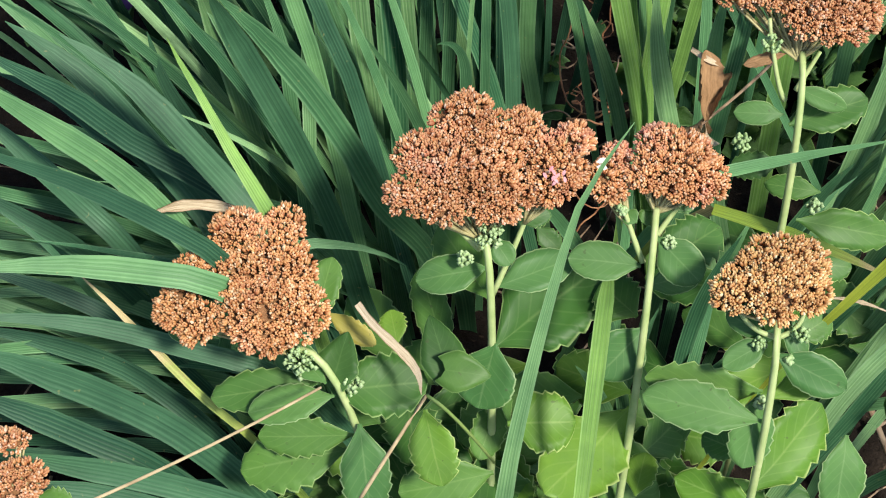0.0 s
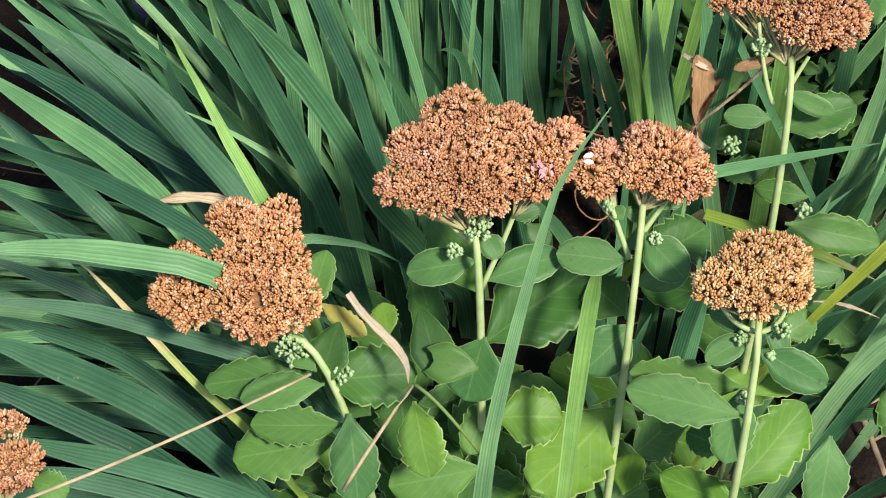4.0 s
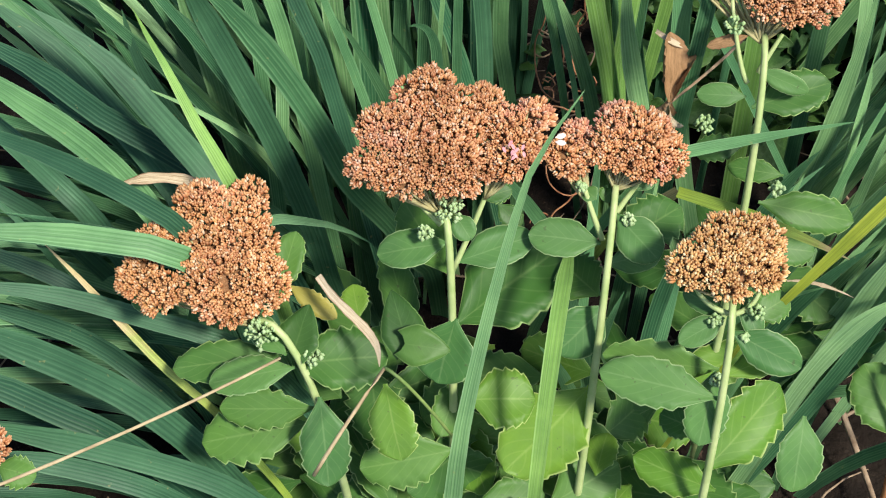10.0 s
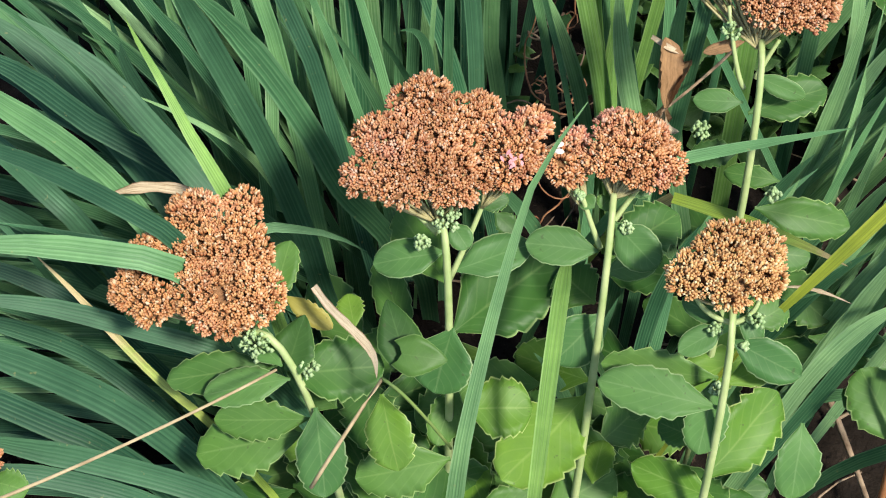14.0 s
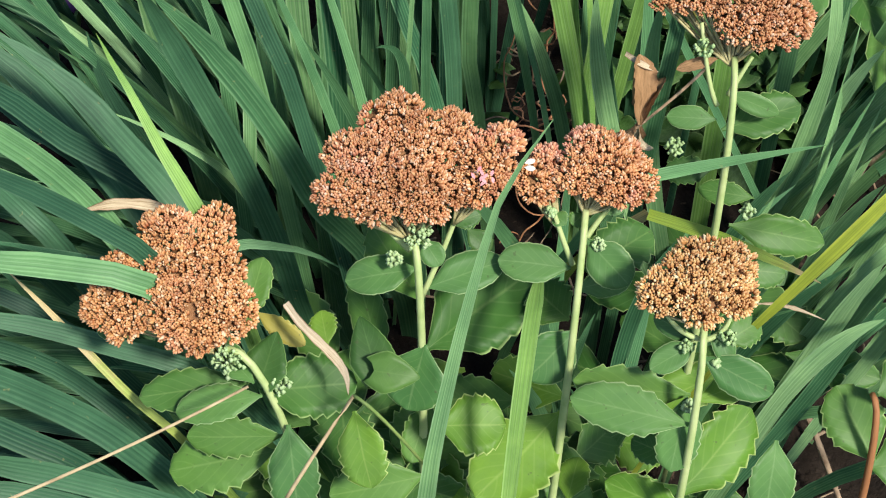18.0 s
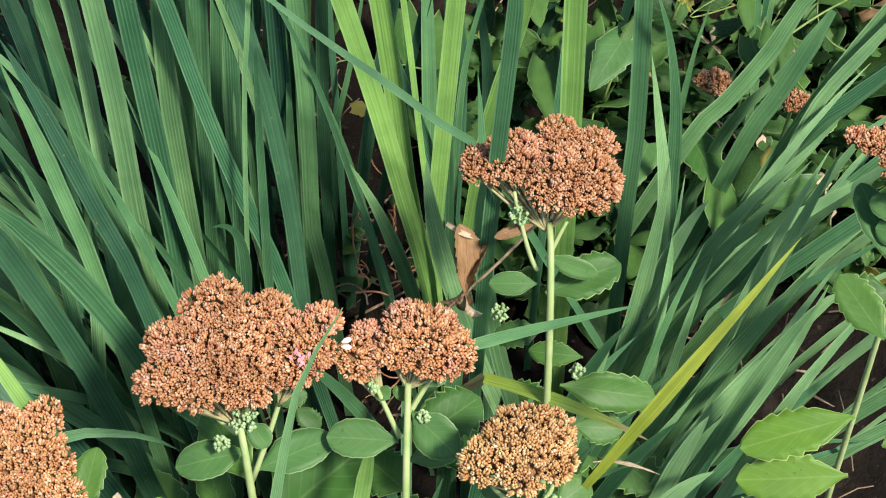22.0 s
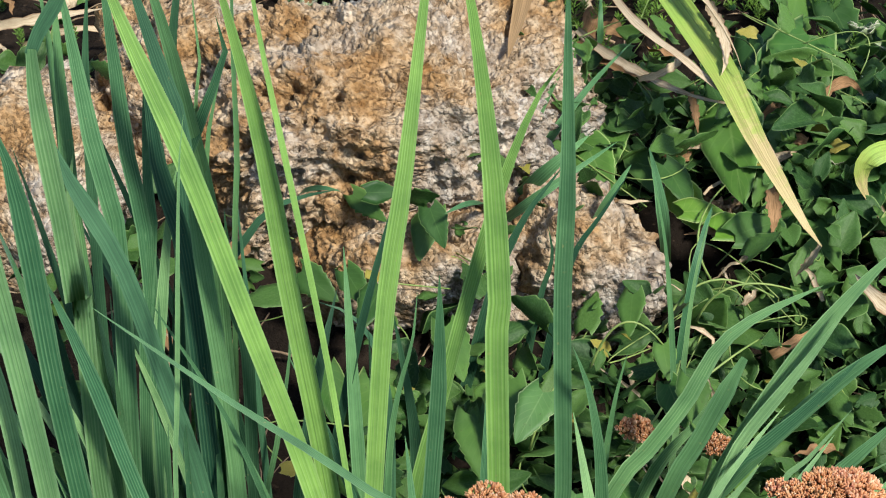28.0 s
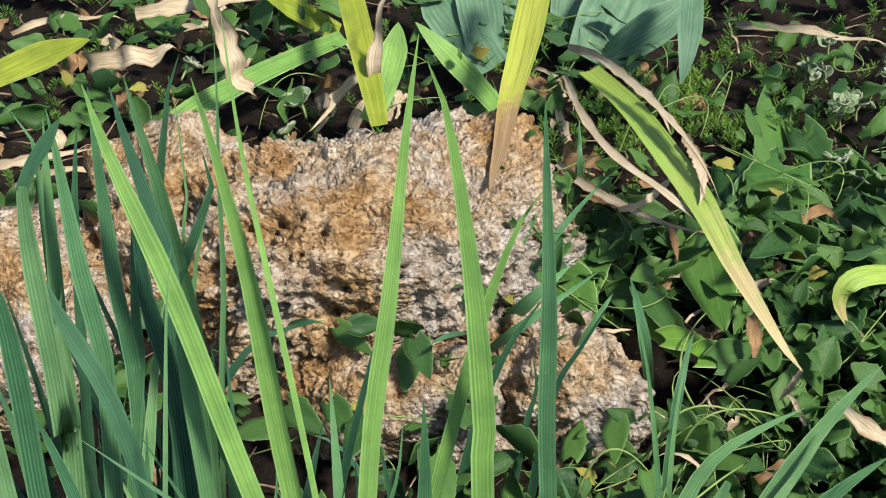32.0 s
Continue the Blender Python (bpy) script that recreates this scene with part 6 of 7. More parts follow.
strap(iris_e, [(0.475, 0.679, 0.200), (0.474, 0.648, 0.190), (0.471, 0.637, 0.170)], 0.0145, dead_brown, tip=0.5, twist=120, fold=0.45, rag=0.3)
strap(iris_e, [(0.504, 0.592, 0.200), (0.496, 0.591, 0.180), (0.489, 0.601, 0.150)], 0.0071, straw, tip=0.5, twist=120, fold=0.45, rag=0.3)
iris_h = thing("bearded_iris", "curled yellowing leaves of an iris at the edge of the bed", "iris", (0.694, 0.801, 0.080), "bearded irises")
blade(iris_h, (0.659, 0.722, 0.200), (0.575, 0.691, 0.220), (0.599, 0.699, 0.140), 0.0227, fading, tip=0.3, turn=30, twist=60)
blade(iris_h, (0.599, 0.724, 0.150), (0.613, 0.692, 0.130), (0.653, 0.687, 0.100), 0.0106, straw, tip=0.5, fold=0.45, twist=110, rag=0.3)
blade(iris_h, (0.576, 0.472, 0.200), (0.530, 0.474, 0.230), (0.507, 0.507, 0.240), 0.0172, straw, tip=0.5, fold=0.45, twist=110, rag=0.3)
grass_1 = thing("grass_tuft", "small tuft of dark green narrow leaves at the rock", "grass", (0.231, 0.800, 0.100))
blade(grass_1, (0.214, 0.764, 0.100), (0.243, 0.770, 0.200), (0.291, 0.859, 0.220), 0.0152, iris_green, tip=0.5, turn=29.4)
blade(grass_1, (0.221, 0.773, 0.100), (0.253, 0.714, 0.200), (0.303, 0.748, 0.220), 0.0148, iris_green, tip=0.5, turn=-21.4)
blade(grass_1, (0.217, 0.792, 0.100), (0.231, 0.771, 0.200), (0.282, 0.891, 0.220), 0.0129, iris_green, tip=0.5, turn=29.4)
blade(grass_1, (0.206, 0.746, 0.100), (0.242, 0.679, 0.200), (0.330, 0.736, 0.220), 0.0101, iris_green, tip=0.5, turn=-27.9)
blade(grass_1, (0.221, 0.773, 0.100), (0.186, 0.676, 0.200), (0.149, 0.638, 0.220), 0.0112, iris_green, tip=0.5, turn=-21.4)
blade(grass_1, (0.234, 0.781, 0.100), (0.282, 0.796, 0.200), (0.372, 0.905, 0.220), 0.0095, iris_green, tip=0.5, turn=10.4)
blade(grass_1, (0.216, 0.782, 0.100), (0.248, 0.809, 0.200), (0.275, 0.881, 0.220), 0.0143, iris_green, tip=0.5, turn=29.4)
blade(grass_1, (0.287, 0.703, 0.100), (0.308, 0.664, 0.200), (0.338, 0.699, 0.220), 0.0123, iris_green, tip=0.5, turn=-29.8)
blade(grass_1, (-0.008, 0.803, 0.100), (0.019, 0.707, 0.200), (0.051, 0.678, 0.220), 0.0090, iris_green, tip=0.5, turn=18.5)
blade(grass_1, (0.380, 0.677, 0.100), (0.362, 0.651, 0.200), (0.360, 0.724, 0.220), 0.0122, iris_green, tip=0.5, turn=5.3)
blade(grass_1, (0.367, 0.540, 0.100), (0.378, 0.566, 0.200), (0.405, 0.631, 0.220), 0.0096, iris_green, tip=0.5, turn=1.3)
blade(grass_1, (0.366, 1.032, 0.100), (0.348, 0.958, 0.200), (0.356, 1.019, 0.220), 0.0077, iris_green, tip=0.5, turn=-19.3)
strap(grass_1, [(0.222, 0.526, -0.012), (0.248, 0.563, 0.143), (0.265, 0.583, 0.209), (0.288, 0.593, 0.245), (0.313, 0.605, 0.284)], 0.0089, iris_blue, tip=0.5, turn=6)
strap(grass_1, [(0.142, 0.529, -0.012), (0.191, 0.575, 0.184), (0.205, 0.586, 0.221), (0.224, 0.597, 0.257), (0.254, 0.609, 0.296)], 0.0124, iris_blue, tip=0.5, turn=6)
strap(grass_1, [(0.203, 0.527, -0.012), (0.231, 0.567, 0.155), (0.245, 0.582, 0.205), (0.241, 0.591, 0.238)], 0.0089, iris_blue, tip=0.5, turn=6)
moth = thing("withered_petals", "two small whitish withered petals on the flower head", "petal", (0.001, -0.016, 0.395))
fleshy(moth, (-0.001, -0.014, 0.396), (0.005, -0.013, 0.398), 0.0032, petal_white, name="petal")
fleshy(moth, (-0.001, -0.017, 0.396), (0.005, -0.019, 0.398), 0.0032, petal_white, name="petal")
pinks = thing("fresh_florets", "few fresh pink petals on the faded flower head", "petal", (-0.025, -0.026, 0.394))
fleshy(pinks, (-0.025, -0.025, 0.393), (-0.022, -0.023, 0.396), 0.0019, petal_pink, name="petal")
fleshy(pinks, (-0.026, -0.026, 0.392), (-0.025, -0.024, 0.395), 0.0019, petal_pink, name="petal")
fleshy(pinks, (-0.024, -0.024, 0.395), (-0.026, -0.022, 0.398), 0.0019, petal_pink, name="petal")
fleshy(pinks, (-0.022, -0.026, 0.390), (-0.025, -0.024, 0.393), 0.0019, petal_pink, name="petal")
fleshy(pinks, (-0.029, -0.025, 0.393), (-0.031, -0.023, 0.396), 0.0019, petal_pink, name="petal")
fleshy(pinks, (-0.020, -0.024, 0.395), (-0.019, -0.022, 0.398), 0.0019, petal_pink, name="petal")
fleshy(pinks, (-0.026, -0.027, 0.389), (-0.023, -0.025, 0.392), 0.0019, petal_pink, name="petal")
fleshy(pinks, (-0.028, -0.023, 0.397), (-0.026, -0.021, 0.400), 0.0019, petal_pink, name="petal")
fleshy(pinks, (-0.018, -0.026, 0.391), (-0.019, -0.024, 0.394), 0.0019, petal_pink, name="petal")
violet_flower = thing("violet_flower", "small violet flower deep among the leaves", "flower", (-0.390, 0.333, 0.100))
fleshy(violet_flower, (-0.390, 0.335, 0.100), (-0.370, 0.335, 0.108), 0.018, violet, name="petal")
fleshy(violet_flower, (-0.390, 0.335, 0.100), (-0.384, 0.352, 0.108), 0.018, violet, name="petal")
fleshy(violet_flower, (-0.390, 0.335, 0.100), (-0.406, 0.345, 0.108), 0.018, violet, name="petal")
fleshy(violet_flower, (-0.390, 0.335, 0.100), (-0.406, 0.324, 0.108), 0.018, violet, name="petal")
fleshy(violet_flower, (-0.390, 0.335, 0.100), (-0.384, 0.317, 0.108), 0.018, violet, name="petal")
straw_0 = thing("dry_straw", "thin dry pale straw leaf on the soil", "straw", (-0.237, 1.096, 0.135), "dry straws")
blade(straw_0, (-0.310, 1.082, 0.125), (-0.236, 1.089, 0.140), (-0.157, 1.089, 0.125), 0.0080, straw, tip=0.5, name='dry_blade', wave=0.004, fold=0.45, twist=110, rag=0.3)
straw_1 = thing("dry_straw", "thin dry pale straw leaf on the soil", "straw", (-0.036, 1.299, 0.135), "dry straws")
blade(straw_1, (-0.006, 1.364, 0.125), (-0.035, 1.291, 0.140), (0.028, 1.240, 0.125), 0.0088, straw, tip=0.5, name='dry_blade', wave=0.004, fold=0.45, twist=110, rag=0.3)
straw_2 = thing("dry_straw", "thin dry pale straw leaf on the soil", "straw", (0.066, 1.174, 0.135), "dry straws")
blade(straw_2, (0.085, 1.228, 0.125), (0.066, 1.167, 0.140), (0.043, 1.147, 0.125), 0.0063, straw, tip=0.5, name='dry_blade', wave=0.004, fold=0.45, twist=110, rag=0.3)
straw_3 = thing("dry_straw", "thin dry pale straw leaf on the soil", "straw", (0.172, 1.224, 0.135), "dry straws")
blade(straw_3, (0.155, 1.188, 0.125), (0.171, 1.216, 0.140), (0.200, 1.211, 0.125), 0.0064, straw, tip=0.5, name='dry_blade', wave=0.004, fold=0.45, twist=110, rag=0.3)
straw_4 = thing("dry_straw", "thin dry pale straw leaf on the soil", "straw", (-0.275, 1.470, 0.135), "dry straws")
blade(straw_4, (-0.350, 1.448, 0.125), (-0.273, 1.461, 0.140), (-0.183, 1.464, 0.125), 0.0108, straw, tip=0.5, name='dry_blade', wave=0.004, fold=0.45, twist=110, rag=0.3)
straw_5 = thing("dry_straw", "thin dry pale straw leaf on the soil", "straw", (0.373, 1.206, 0.135), "dry straws")
blade(straw_5, (0.349, 1.238, 0.125), (0.371, 1.198, 0.140), (0.389, 1.262, 0.125), 0.0057, straw, tip=0.5, name='dry_blade', wave=0.004, fold=0.45, twist=110, rag=0.3)
straw_6 = thing("dry_straw", "thin dry pale straw leaf on the soil", "straw", (0.368, 1.248, 0.135), "dry straws")
blade(straw_6, (0.342, 1.295, 0.125), (0.367, 1.240, 0.140), (0.383, 1.180, 0.125), 0.0058, straw, tip=0.5, name='dry_blade', wave=0.004, fold=0.45, twist=110, rag=0.3)
straw_7 = thing("dry_straw", "thin dry pale straw leaf on the soil", "straw", (0.621, 1.326, 0.135), "dry straws")
blade(straw_7, (0.631, 1.269, 0.125), (0.619, 1.318, 0.140), (0.633, 1.405, 0.125), 0.0038, straw, tip=0.5, name='dry_blade', wave=0.004, fold=0.45, twist=110, rag=0.3)
straw_8 = thing("dry_straw", "thin dry pale straw leaf on the soil", "straw", (0.063, 1.393, 0.135), "dry straws")
blade(straw_8, (0.107, 1.361, 0.125), (0.063, 1.384, 0.140), (0.017, 1.392, 0.125), 0.0076, straw, tip=0.5, name='dry_blade', wave=0.004, fold=0.45, twist=110, rag=0.3)
straw_9 = thing("dry_straw", "thin dry pale straw leaf on the soil", "straw", (-0.082, 1.429, 0.135), "dry straws")
blade(straw_9, (-0.136, 1.429, 0.125), (-0.081, 1.420, 0.140), (-0.014, 1.402, 0.125), 0.0107, straw, tip=0.5, name='dry_blade', wave=0.004, fold=0.45, twist=110, rag=0.3)

# ---- larger bindweed leaves ----
vine_b = thing("bindweed", "bindweed shoots with large pale and insect-bitten leaves", "vine", (0.296, 0.525, 0.100))
fleshy(vine_b, (0.142, 0.537, 0.170), (0.155, 0.478, 0.164), 0.0371, vine_leaf, heart=.22, thick=.0006, depth=0.04, roll=18.0)
fleshy(vine_b, (0.192, 0.463, 0.170), (0.177, 0.396, 0.164), 0.0415, vine_leaf, heart=.22, thick=.0006, depth=0.04, roll=-24.0)
fleshy(vine_b, (0.218, 0.429, 0.190), (0.190, 0.382, 0.184), 0.0350, sedum_grey, heart=.22, thick=.0006, depth=0.04, roll=-4.0)
fleshy(vine_b, (0.397, 0.729, 0.160), (0.412, 0.668, 0.154), 0.0387, sedum_lit, heart=.22, thick=.0006, depth=0.04, roll=-23.0)
fleshy(vine_b, (0.419, 0.652, 0.170), (0.473, 0.670, 0.164), 0.0373, sedum_lit, heart=.22, thick=.0006, depth=0.04, roll=15.0)
fleshy(vine_b, (0.355, 0.259, 0.200), (0.313, 0.248, 0.194), 0.0321, sedum_grey, heart=.22, thick=.0006, depth=0.04, roll=25.0)
fleshy(vine_b, (0.229, 0.306, 0.200), (0.211, 0.265, 0.194), 0.0293, sedum_grey, heart=.22, thick=.0006, depth=0.04, roll=-11.0)
fleshy(vine_b, (0.137, 0.670, 0.200), (0.147, 0.623, 0.194), 0.0286, vine_leaf, heart=.22, thick=.0006, depth=0.04, roll=-4.0)
fleshy(vine_b, (0.336, 0.390, 0.240), (0.332, 0.342, 0.234), 0.0300, vine_leaf, heart=.22, thick=.0006, depth=0.04, roll=-3.0)
fleshy(vine_b, (0.365, 0.802, 0.150), (0.381, 0.745, 0.144), 0.0356, vine_leaf, heart=.22, thick=.0006, depth=0.04, roll=-5.0)
fleshy(vine_b, (0.321, 0.403, 0.220), (0.328, 0.360, 0.214), 0.0287, sedum_leaf, heart=.22, thick=.0006, depth=0.04, roll=-25.0)
fleshy(vine_b, (0.085, 0.604, 0.160), (0.062, 0.558, 0.154), 0.0322, vine_leaf, heart=.22, thick=.0006, depth=0.04, roll=-11.0)
fleshy(vine_b, (0.053, 0.629, 0.160), (0.071, 0.587, 0.154), 0.0285, vine_leaf, heart=.22, thick=.0006, depth=0.04, roll=-15.0)
fleshy(vine_b, (0.160, 0.451, 0.140), (0.164, 0.384, 0.134), 0.0418, vine_leaf, heart=.22, thick=.0006, depth=0.04, roll=0.0)
fleshy(vine_b, (0.327, 0.588, 0.150), (0.315, 0.542, 0.144), 0.0284, vine_leaf, heart=.22, thick=.0006, depth=0.04, roll=-25.0)
fleshy(vine_b, (0.275, 0.343, 0.160), (0.293, 0.295, 0.154), 0.0359, sedum_leaf, heart=.22, thick=.0006, depth=0.04, roll=11.0)
fleshy(vine_b, (0.293, 0.296, 0.150), (0.294, 0.238, 0.144), 0.0388, sedum_leaf, heart=.22, thick=.0006, depth=0.04, roll=20.0)
fleshy(vine_b, (0.341, 0.331, 0.160), (0.331, 0.300, 0.154), 0.0215, vine_sick, heart=.22, thick=.0006, depth=0.04, roll=-25.0)
fleshy(vine_b, (0.341, 0.509, 0.160), (0.341, 0.472, 0.154), 0.0234, vine_leaf, heart=.22, thick=.0006, depth=0.04, roll=2.0)
fleshy(vine_b, (0.010, 0.642, 0.150), (0.042, 0.606, 0.144), 0.0329, vine_leaf, heart=.22, thick=.0006, depth=0.04, roll=-18.0)
fleshy(vine_b, (0.529, 0.679, 0.150), (0.542, 0.619, 0.144), 0.0382, vine_leaf, heart=.22, thick=.0006, depth=0.04, roll=21.0)
fleshy(vine_b, (0.507, 0.726, 0.140), (0.469, 0.667, 0.134), 0.0391, vine_leaf, heart=.22, thick=.0006, depth=0.04, roll=25.0)
fleshy(vine_b, (0.517, 0.835, 0.150), (0.511, 0.759, 0.144), 0.0407, vine_leaf, heart=.22, thick=.0006, depth=0.04, roll=19.0)
fleshy(vine_b, (0.582, 0.845, 0.140), (0.596, 0.769, 0.134), 0.0457, vine_leaf, heart=.22, thick=.0006, depth=0.04, roll=25.0)
fleshy(vine_b, (0.085, 0.747, 0.210), (0.121, 0.732, 0.204), 0.0294, vine_leaf, heart=.22, thick=.0006, depth=0.04, roll=19.0)
fleshy(vine_b, (0.077, 0.686, 0.210), (0.110, 0.692, 0.204), 0.0245, vine_leaf, heart=.22, thick=.0006, depth=0.04, roll=-23.0)
fleshy(vine_b, (0.385, 0.353, 0.180), (0.367, 0.326, 0.174), 0.0215, sedum_leaf, heart=.22, thick=.0006, depth=0.04, roll=-25.0)
fleshy(vine_b, (0.029, 0.560, 0.100), (0.036, 0.500, 0.094), 0.0365, sedum_leaf, heart=.22, thick=.0006, depth=0.04, roll=24.0)
fleshy(vine_b, (0.076, 0.535, 0.100), (0.068, 0.456, 0.094), 0.0482, sedum_leaf, heart=.22, thick=.0006, depth=0.04, roll=15.0)
fleshy(vine_b, (0.081, 0.785, 0.230), (0.120, 0.812, 0.224), 0.0243, vine_leaf, heart=.22, thick=.0006, depth=0.09, roll=-24.0)
fleshy(vine_b, (0.144, 0.818, 0.230), (0.158, 0.726, 0.224), 0.0389, vine_leaf, heart=.22, thick=.0006, depth=0.113, roll=8.0)
fleshy(vine_b, (0.161, 0.778, 0.200), (0.201, 0.770, 0.194), 0.0246, vine_leaf, heart=.22, thick=.0006, depth=0.09, roll=20.0)
fleshy(vine_b, (0.091, 0.784, 0.200), (0.106, 0.742, 0.194), 0.0210, vine_leaf, heart=.22, thick=.0006, depth=0.09, roll=25.0)
fleshy(vine_b, (0.064, 0.720, 0.180), (0.093, 0.685, 0.174), 0.0240, vine_leaf, heart=.22, thick=.0006, depth=0.09, roll=-24.0)
fleshy(vine_b, (0.142, 0.698, 0.170), (0.123, 0.642, 0.164), 0.0364, vine_leaf, heart=.22, thick=.0006, depth=0.013, roll=-19.0)
fleshy(vine_b, (0.272, 0.882, 0.220), (0.287, 0.817, 0.214), 0.0391, vine_leaf, heart=.22, thick=.0006, depth=0.023, roll=22.0)
fleshy(vine_b, (0.341, 0.853, 0.160), (0.320, 0.755, 0.154), 0.0544, sedum_leaf, heart=.22, thick=.0006, depth=0.023, roll=-8.0)
fleshy(vine_b, (0.311, 0.815, 0.160), (0.329, 0.738, 0.154), 0.0486, sedum_leaf, heart=.22, thick=.0006, depth=0.023, roll=-8.0)
fleshy(vine_b, (0.393, 0.683, 0.170), (0.441, 0.686, 0.164), 0.0366, sedum_lit, heart=.22, thick=.0006, depth=0.018, roll=24.0)
fleshy(vine_b, (0.437, 0.644, 0.170), (0.493, 0.673, 0.164), 0.0405, vine_leaf, heart=.22, thick=.0006, depth=0.023, roll=-2.0)
fleshy(vine_b, (0.467, 0.835, 0.180), (0.453, 0.702, 0.174), 0.0735, sedum_leaf, heart=.22, thick=.0006, depth=0.013, roll=-24.0)
fleshy(vine_b, (0.623, 1.132, 0.150), (0.575, 0.974, 0.144), 0.0591, vine_leaf, heart=.22, thick=.0006, depth=0.09, roll=25.0)
fleshy(vine_b, (0.644, 1.079, 0.150), (0.654, 0.961, 0.144), 0.0496, vine_leaf, heart=.22, thick=.0006, depth=0.09, roll=-15.0)
fleshy(vine_b, (0.549, 0.953, 0.160), (0.510, 0.872, 0.154), 0.0468, sedum_grey, heart=.22, thick=.0006, depth=0.013, roll=24.0)
fleshy(vine_b, (0.535, 0.891, 0.150), (0.547, 0.799, 0.144), 0.0419, vine_leaf, heart=.22, thick=.0006, depth=0.09, roll=21.0)
fleshy(vine_b, (0.617, 0.905, 0.150), (0.604, 0.820, 0.144), 0.0346, vine_leaf, heart=.22, thick=.0006, depth=0.09, roll=25.0)
fleshy(vine_b, (0.688, 0.989, 0.150), (0.694, 0.918, 0.144), 0.0320, vine_leaf, heart=.22, thick=.0006, depth=0.068, roll=-21.0)
fleshy(vine_b, (0.592, 0.969, 0.170), (0.512, 0.842, 0.164), 0.0785, sedum_leaf, heart=.22, thick=.0006, depth=0.027, roll=-4.0)
fleshy(vine_b, (0.537, 0.988, 0.160), (0.536, 0.861, 0.154), 0.0686, vine_leaf, heart=.22, thick=.0006, depth=0.023, roll=-20.0)
fleshy(vine_b, (0.602, 0.749, 0.160), (0.576, 0.658, 0.154), 0.0394, vine_leaf, heart=.22, thick=.0006, depth=0.054, roll=1.0)
fleshy(vine_b, (0.653, 0.834, 0.160), (0.612, 0.739, 0.154), 0.0547, sedum_leaf, heart=.22, thick=.0006, depth=0.023, roll=-5.0)
fleshy(vine_b, (0.582, 0.803, 0.150), (0.579, 0.703, 0.144), 0.0441, vine_leaf, heart=.22, thick=.0006, depth=0.054, roll=-12.0)
fleshy(vine_b, (0.522, 0.796, 0.160), (0.479, 0.709, 0.154), 0.0534, vine_leaf, heart=.22, thick=.0006, depth=0.045, roll=25.0)
fleshy(vine_b, (0.382, 0.745, 0.180), (0.404, 0.687, 0.174), 0.0422, vine_leaf, heart=.22, thick=.0006, depth=0.045, roll=24.0)
tube(vine_b, "vine_stem", (0.349, 0.544, 0.140), (0.391, 0.569, 0.180), (0.458, 0.564, 0.160), 0.0013, 0.0009, vine_stem, n=12)
tube(vine_b, "vine_stem", (0.384, 0.557, 0.140), (0.416, 0.561, 0.180), (0.481, 0.571, 0.160), 0.0013, 0.0009, vine_stem, n=12)
tube(vine_b, "vine_stem", (0.274, 0.503, 0.140), (0.304, 0.520, 0.180), (0.341, 0.509, 0.160), 0.0013, 0.0009, vine_stem, n=12)
tube(vine_b, "vine_stem", (0.410, 0.611, 0.140), (0.398, 0.641, 0.180), (0.446, 0.732, 0.160), 0.0013, 0.0009, vine_stem, n=12)
tube(vine_b, "vine_stem", (0.333, 0.443, 0.140), (0.381, 0.459, 0.180), (0.436, 0.512, 0.160), 0.0013, 0.0009, vine_stem, n=12)
tube(vine_b, "vine_stem", (0.206, 0.409, 0.140), (0.227, 0.438, 0.180), (0.254, 0.484, 0.160), 0.0013, 0.0009, vine_stem, n=12)
tube(vine_b, "vine_stem", (0.284, 0.392, 0.140), (0.317, 0.407, 0.180), (0.353, 0.487, 0.160), 0.0013, 0.0009, vine_stem, n=12)

# ---- fill of the strap-leaf clumps ----
def fill(clump, n, seed, x0, x1, y0, y1, lean_x, lean_y, lo, hi, mat=None):
    """Leaves that stand closer together deep in a clump."""
    rng = random.Random(seed)
    for _ in range(n):
        b = np.array((rng.uniform(x0, x1), rng.uniform(y0, y1), -0.01))
        ln = rng.uniform(lo, hi)
        u = (b[0] - x0) / (x1 - x0)
        dx = lean_x[0] + (lean_x[1] - lean_x[0]) * u + rng.gauss(0, 0.13)
        dy = rng.uniform(*lean_y)
        d = np.array((dx, dy, 1.0))
        d /= np.linalg.norm(d)
        tipp = b + d * ln + np.array((dx * 0.12, dy * 0.1, -0.05 * abs(dx)))
        mid = b + d * ln * 0.52 + np.array((0, 0, 0.02))
        blade(clump, b, mid, tipp, rng.uniform(0.007, 0.012), mat or (iris_pale if rng.random() < 0.18 else iris_green), turn=rng.uniform(-40, 40), twist=rng.uniform(-40, 40), n=11)


fill(iris_a, 64, 11, -0.32, -0.04, 0.10, 0.26, (-0.75, -0.12), (0.1, 0.5), 0.26, 0.42)
fill(iris_a, 60, 12, -0.30, -0.10, -0.02, 0.12, (-1.7, -0.8), (-0.35, 0.3), 0.28, 0.42)
# next two: dark material stands in for shade between the outer leaves
fill(iris_a, 46, 16, -0.34, 0.0, 0.20, 0.32, (-0.45, -0.05), (0.3, 0.5), 0.34, 0.52, iris_blue)
fill(iris_a, 34, 17, -0.36, -0.13, -0.24, -0.04, (-1.7, -1.0), (-0.4, 0.1), 0.18, 0.30, iris_blue)
fill(iris_b, 5, 13, 0.04, 0.16, 0.16, 0.24, (-0.15, 0.2), (0.2, 0.5), 0.25, 0.45)
fill(iris_c, 26, 15, 0.03, 0.22, -0.05, 0.10, (-0.1, 0.35), (-0.1, 0.3), 0.16, 0.30)
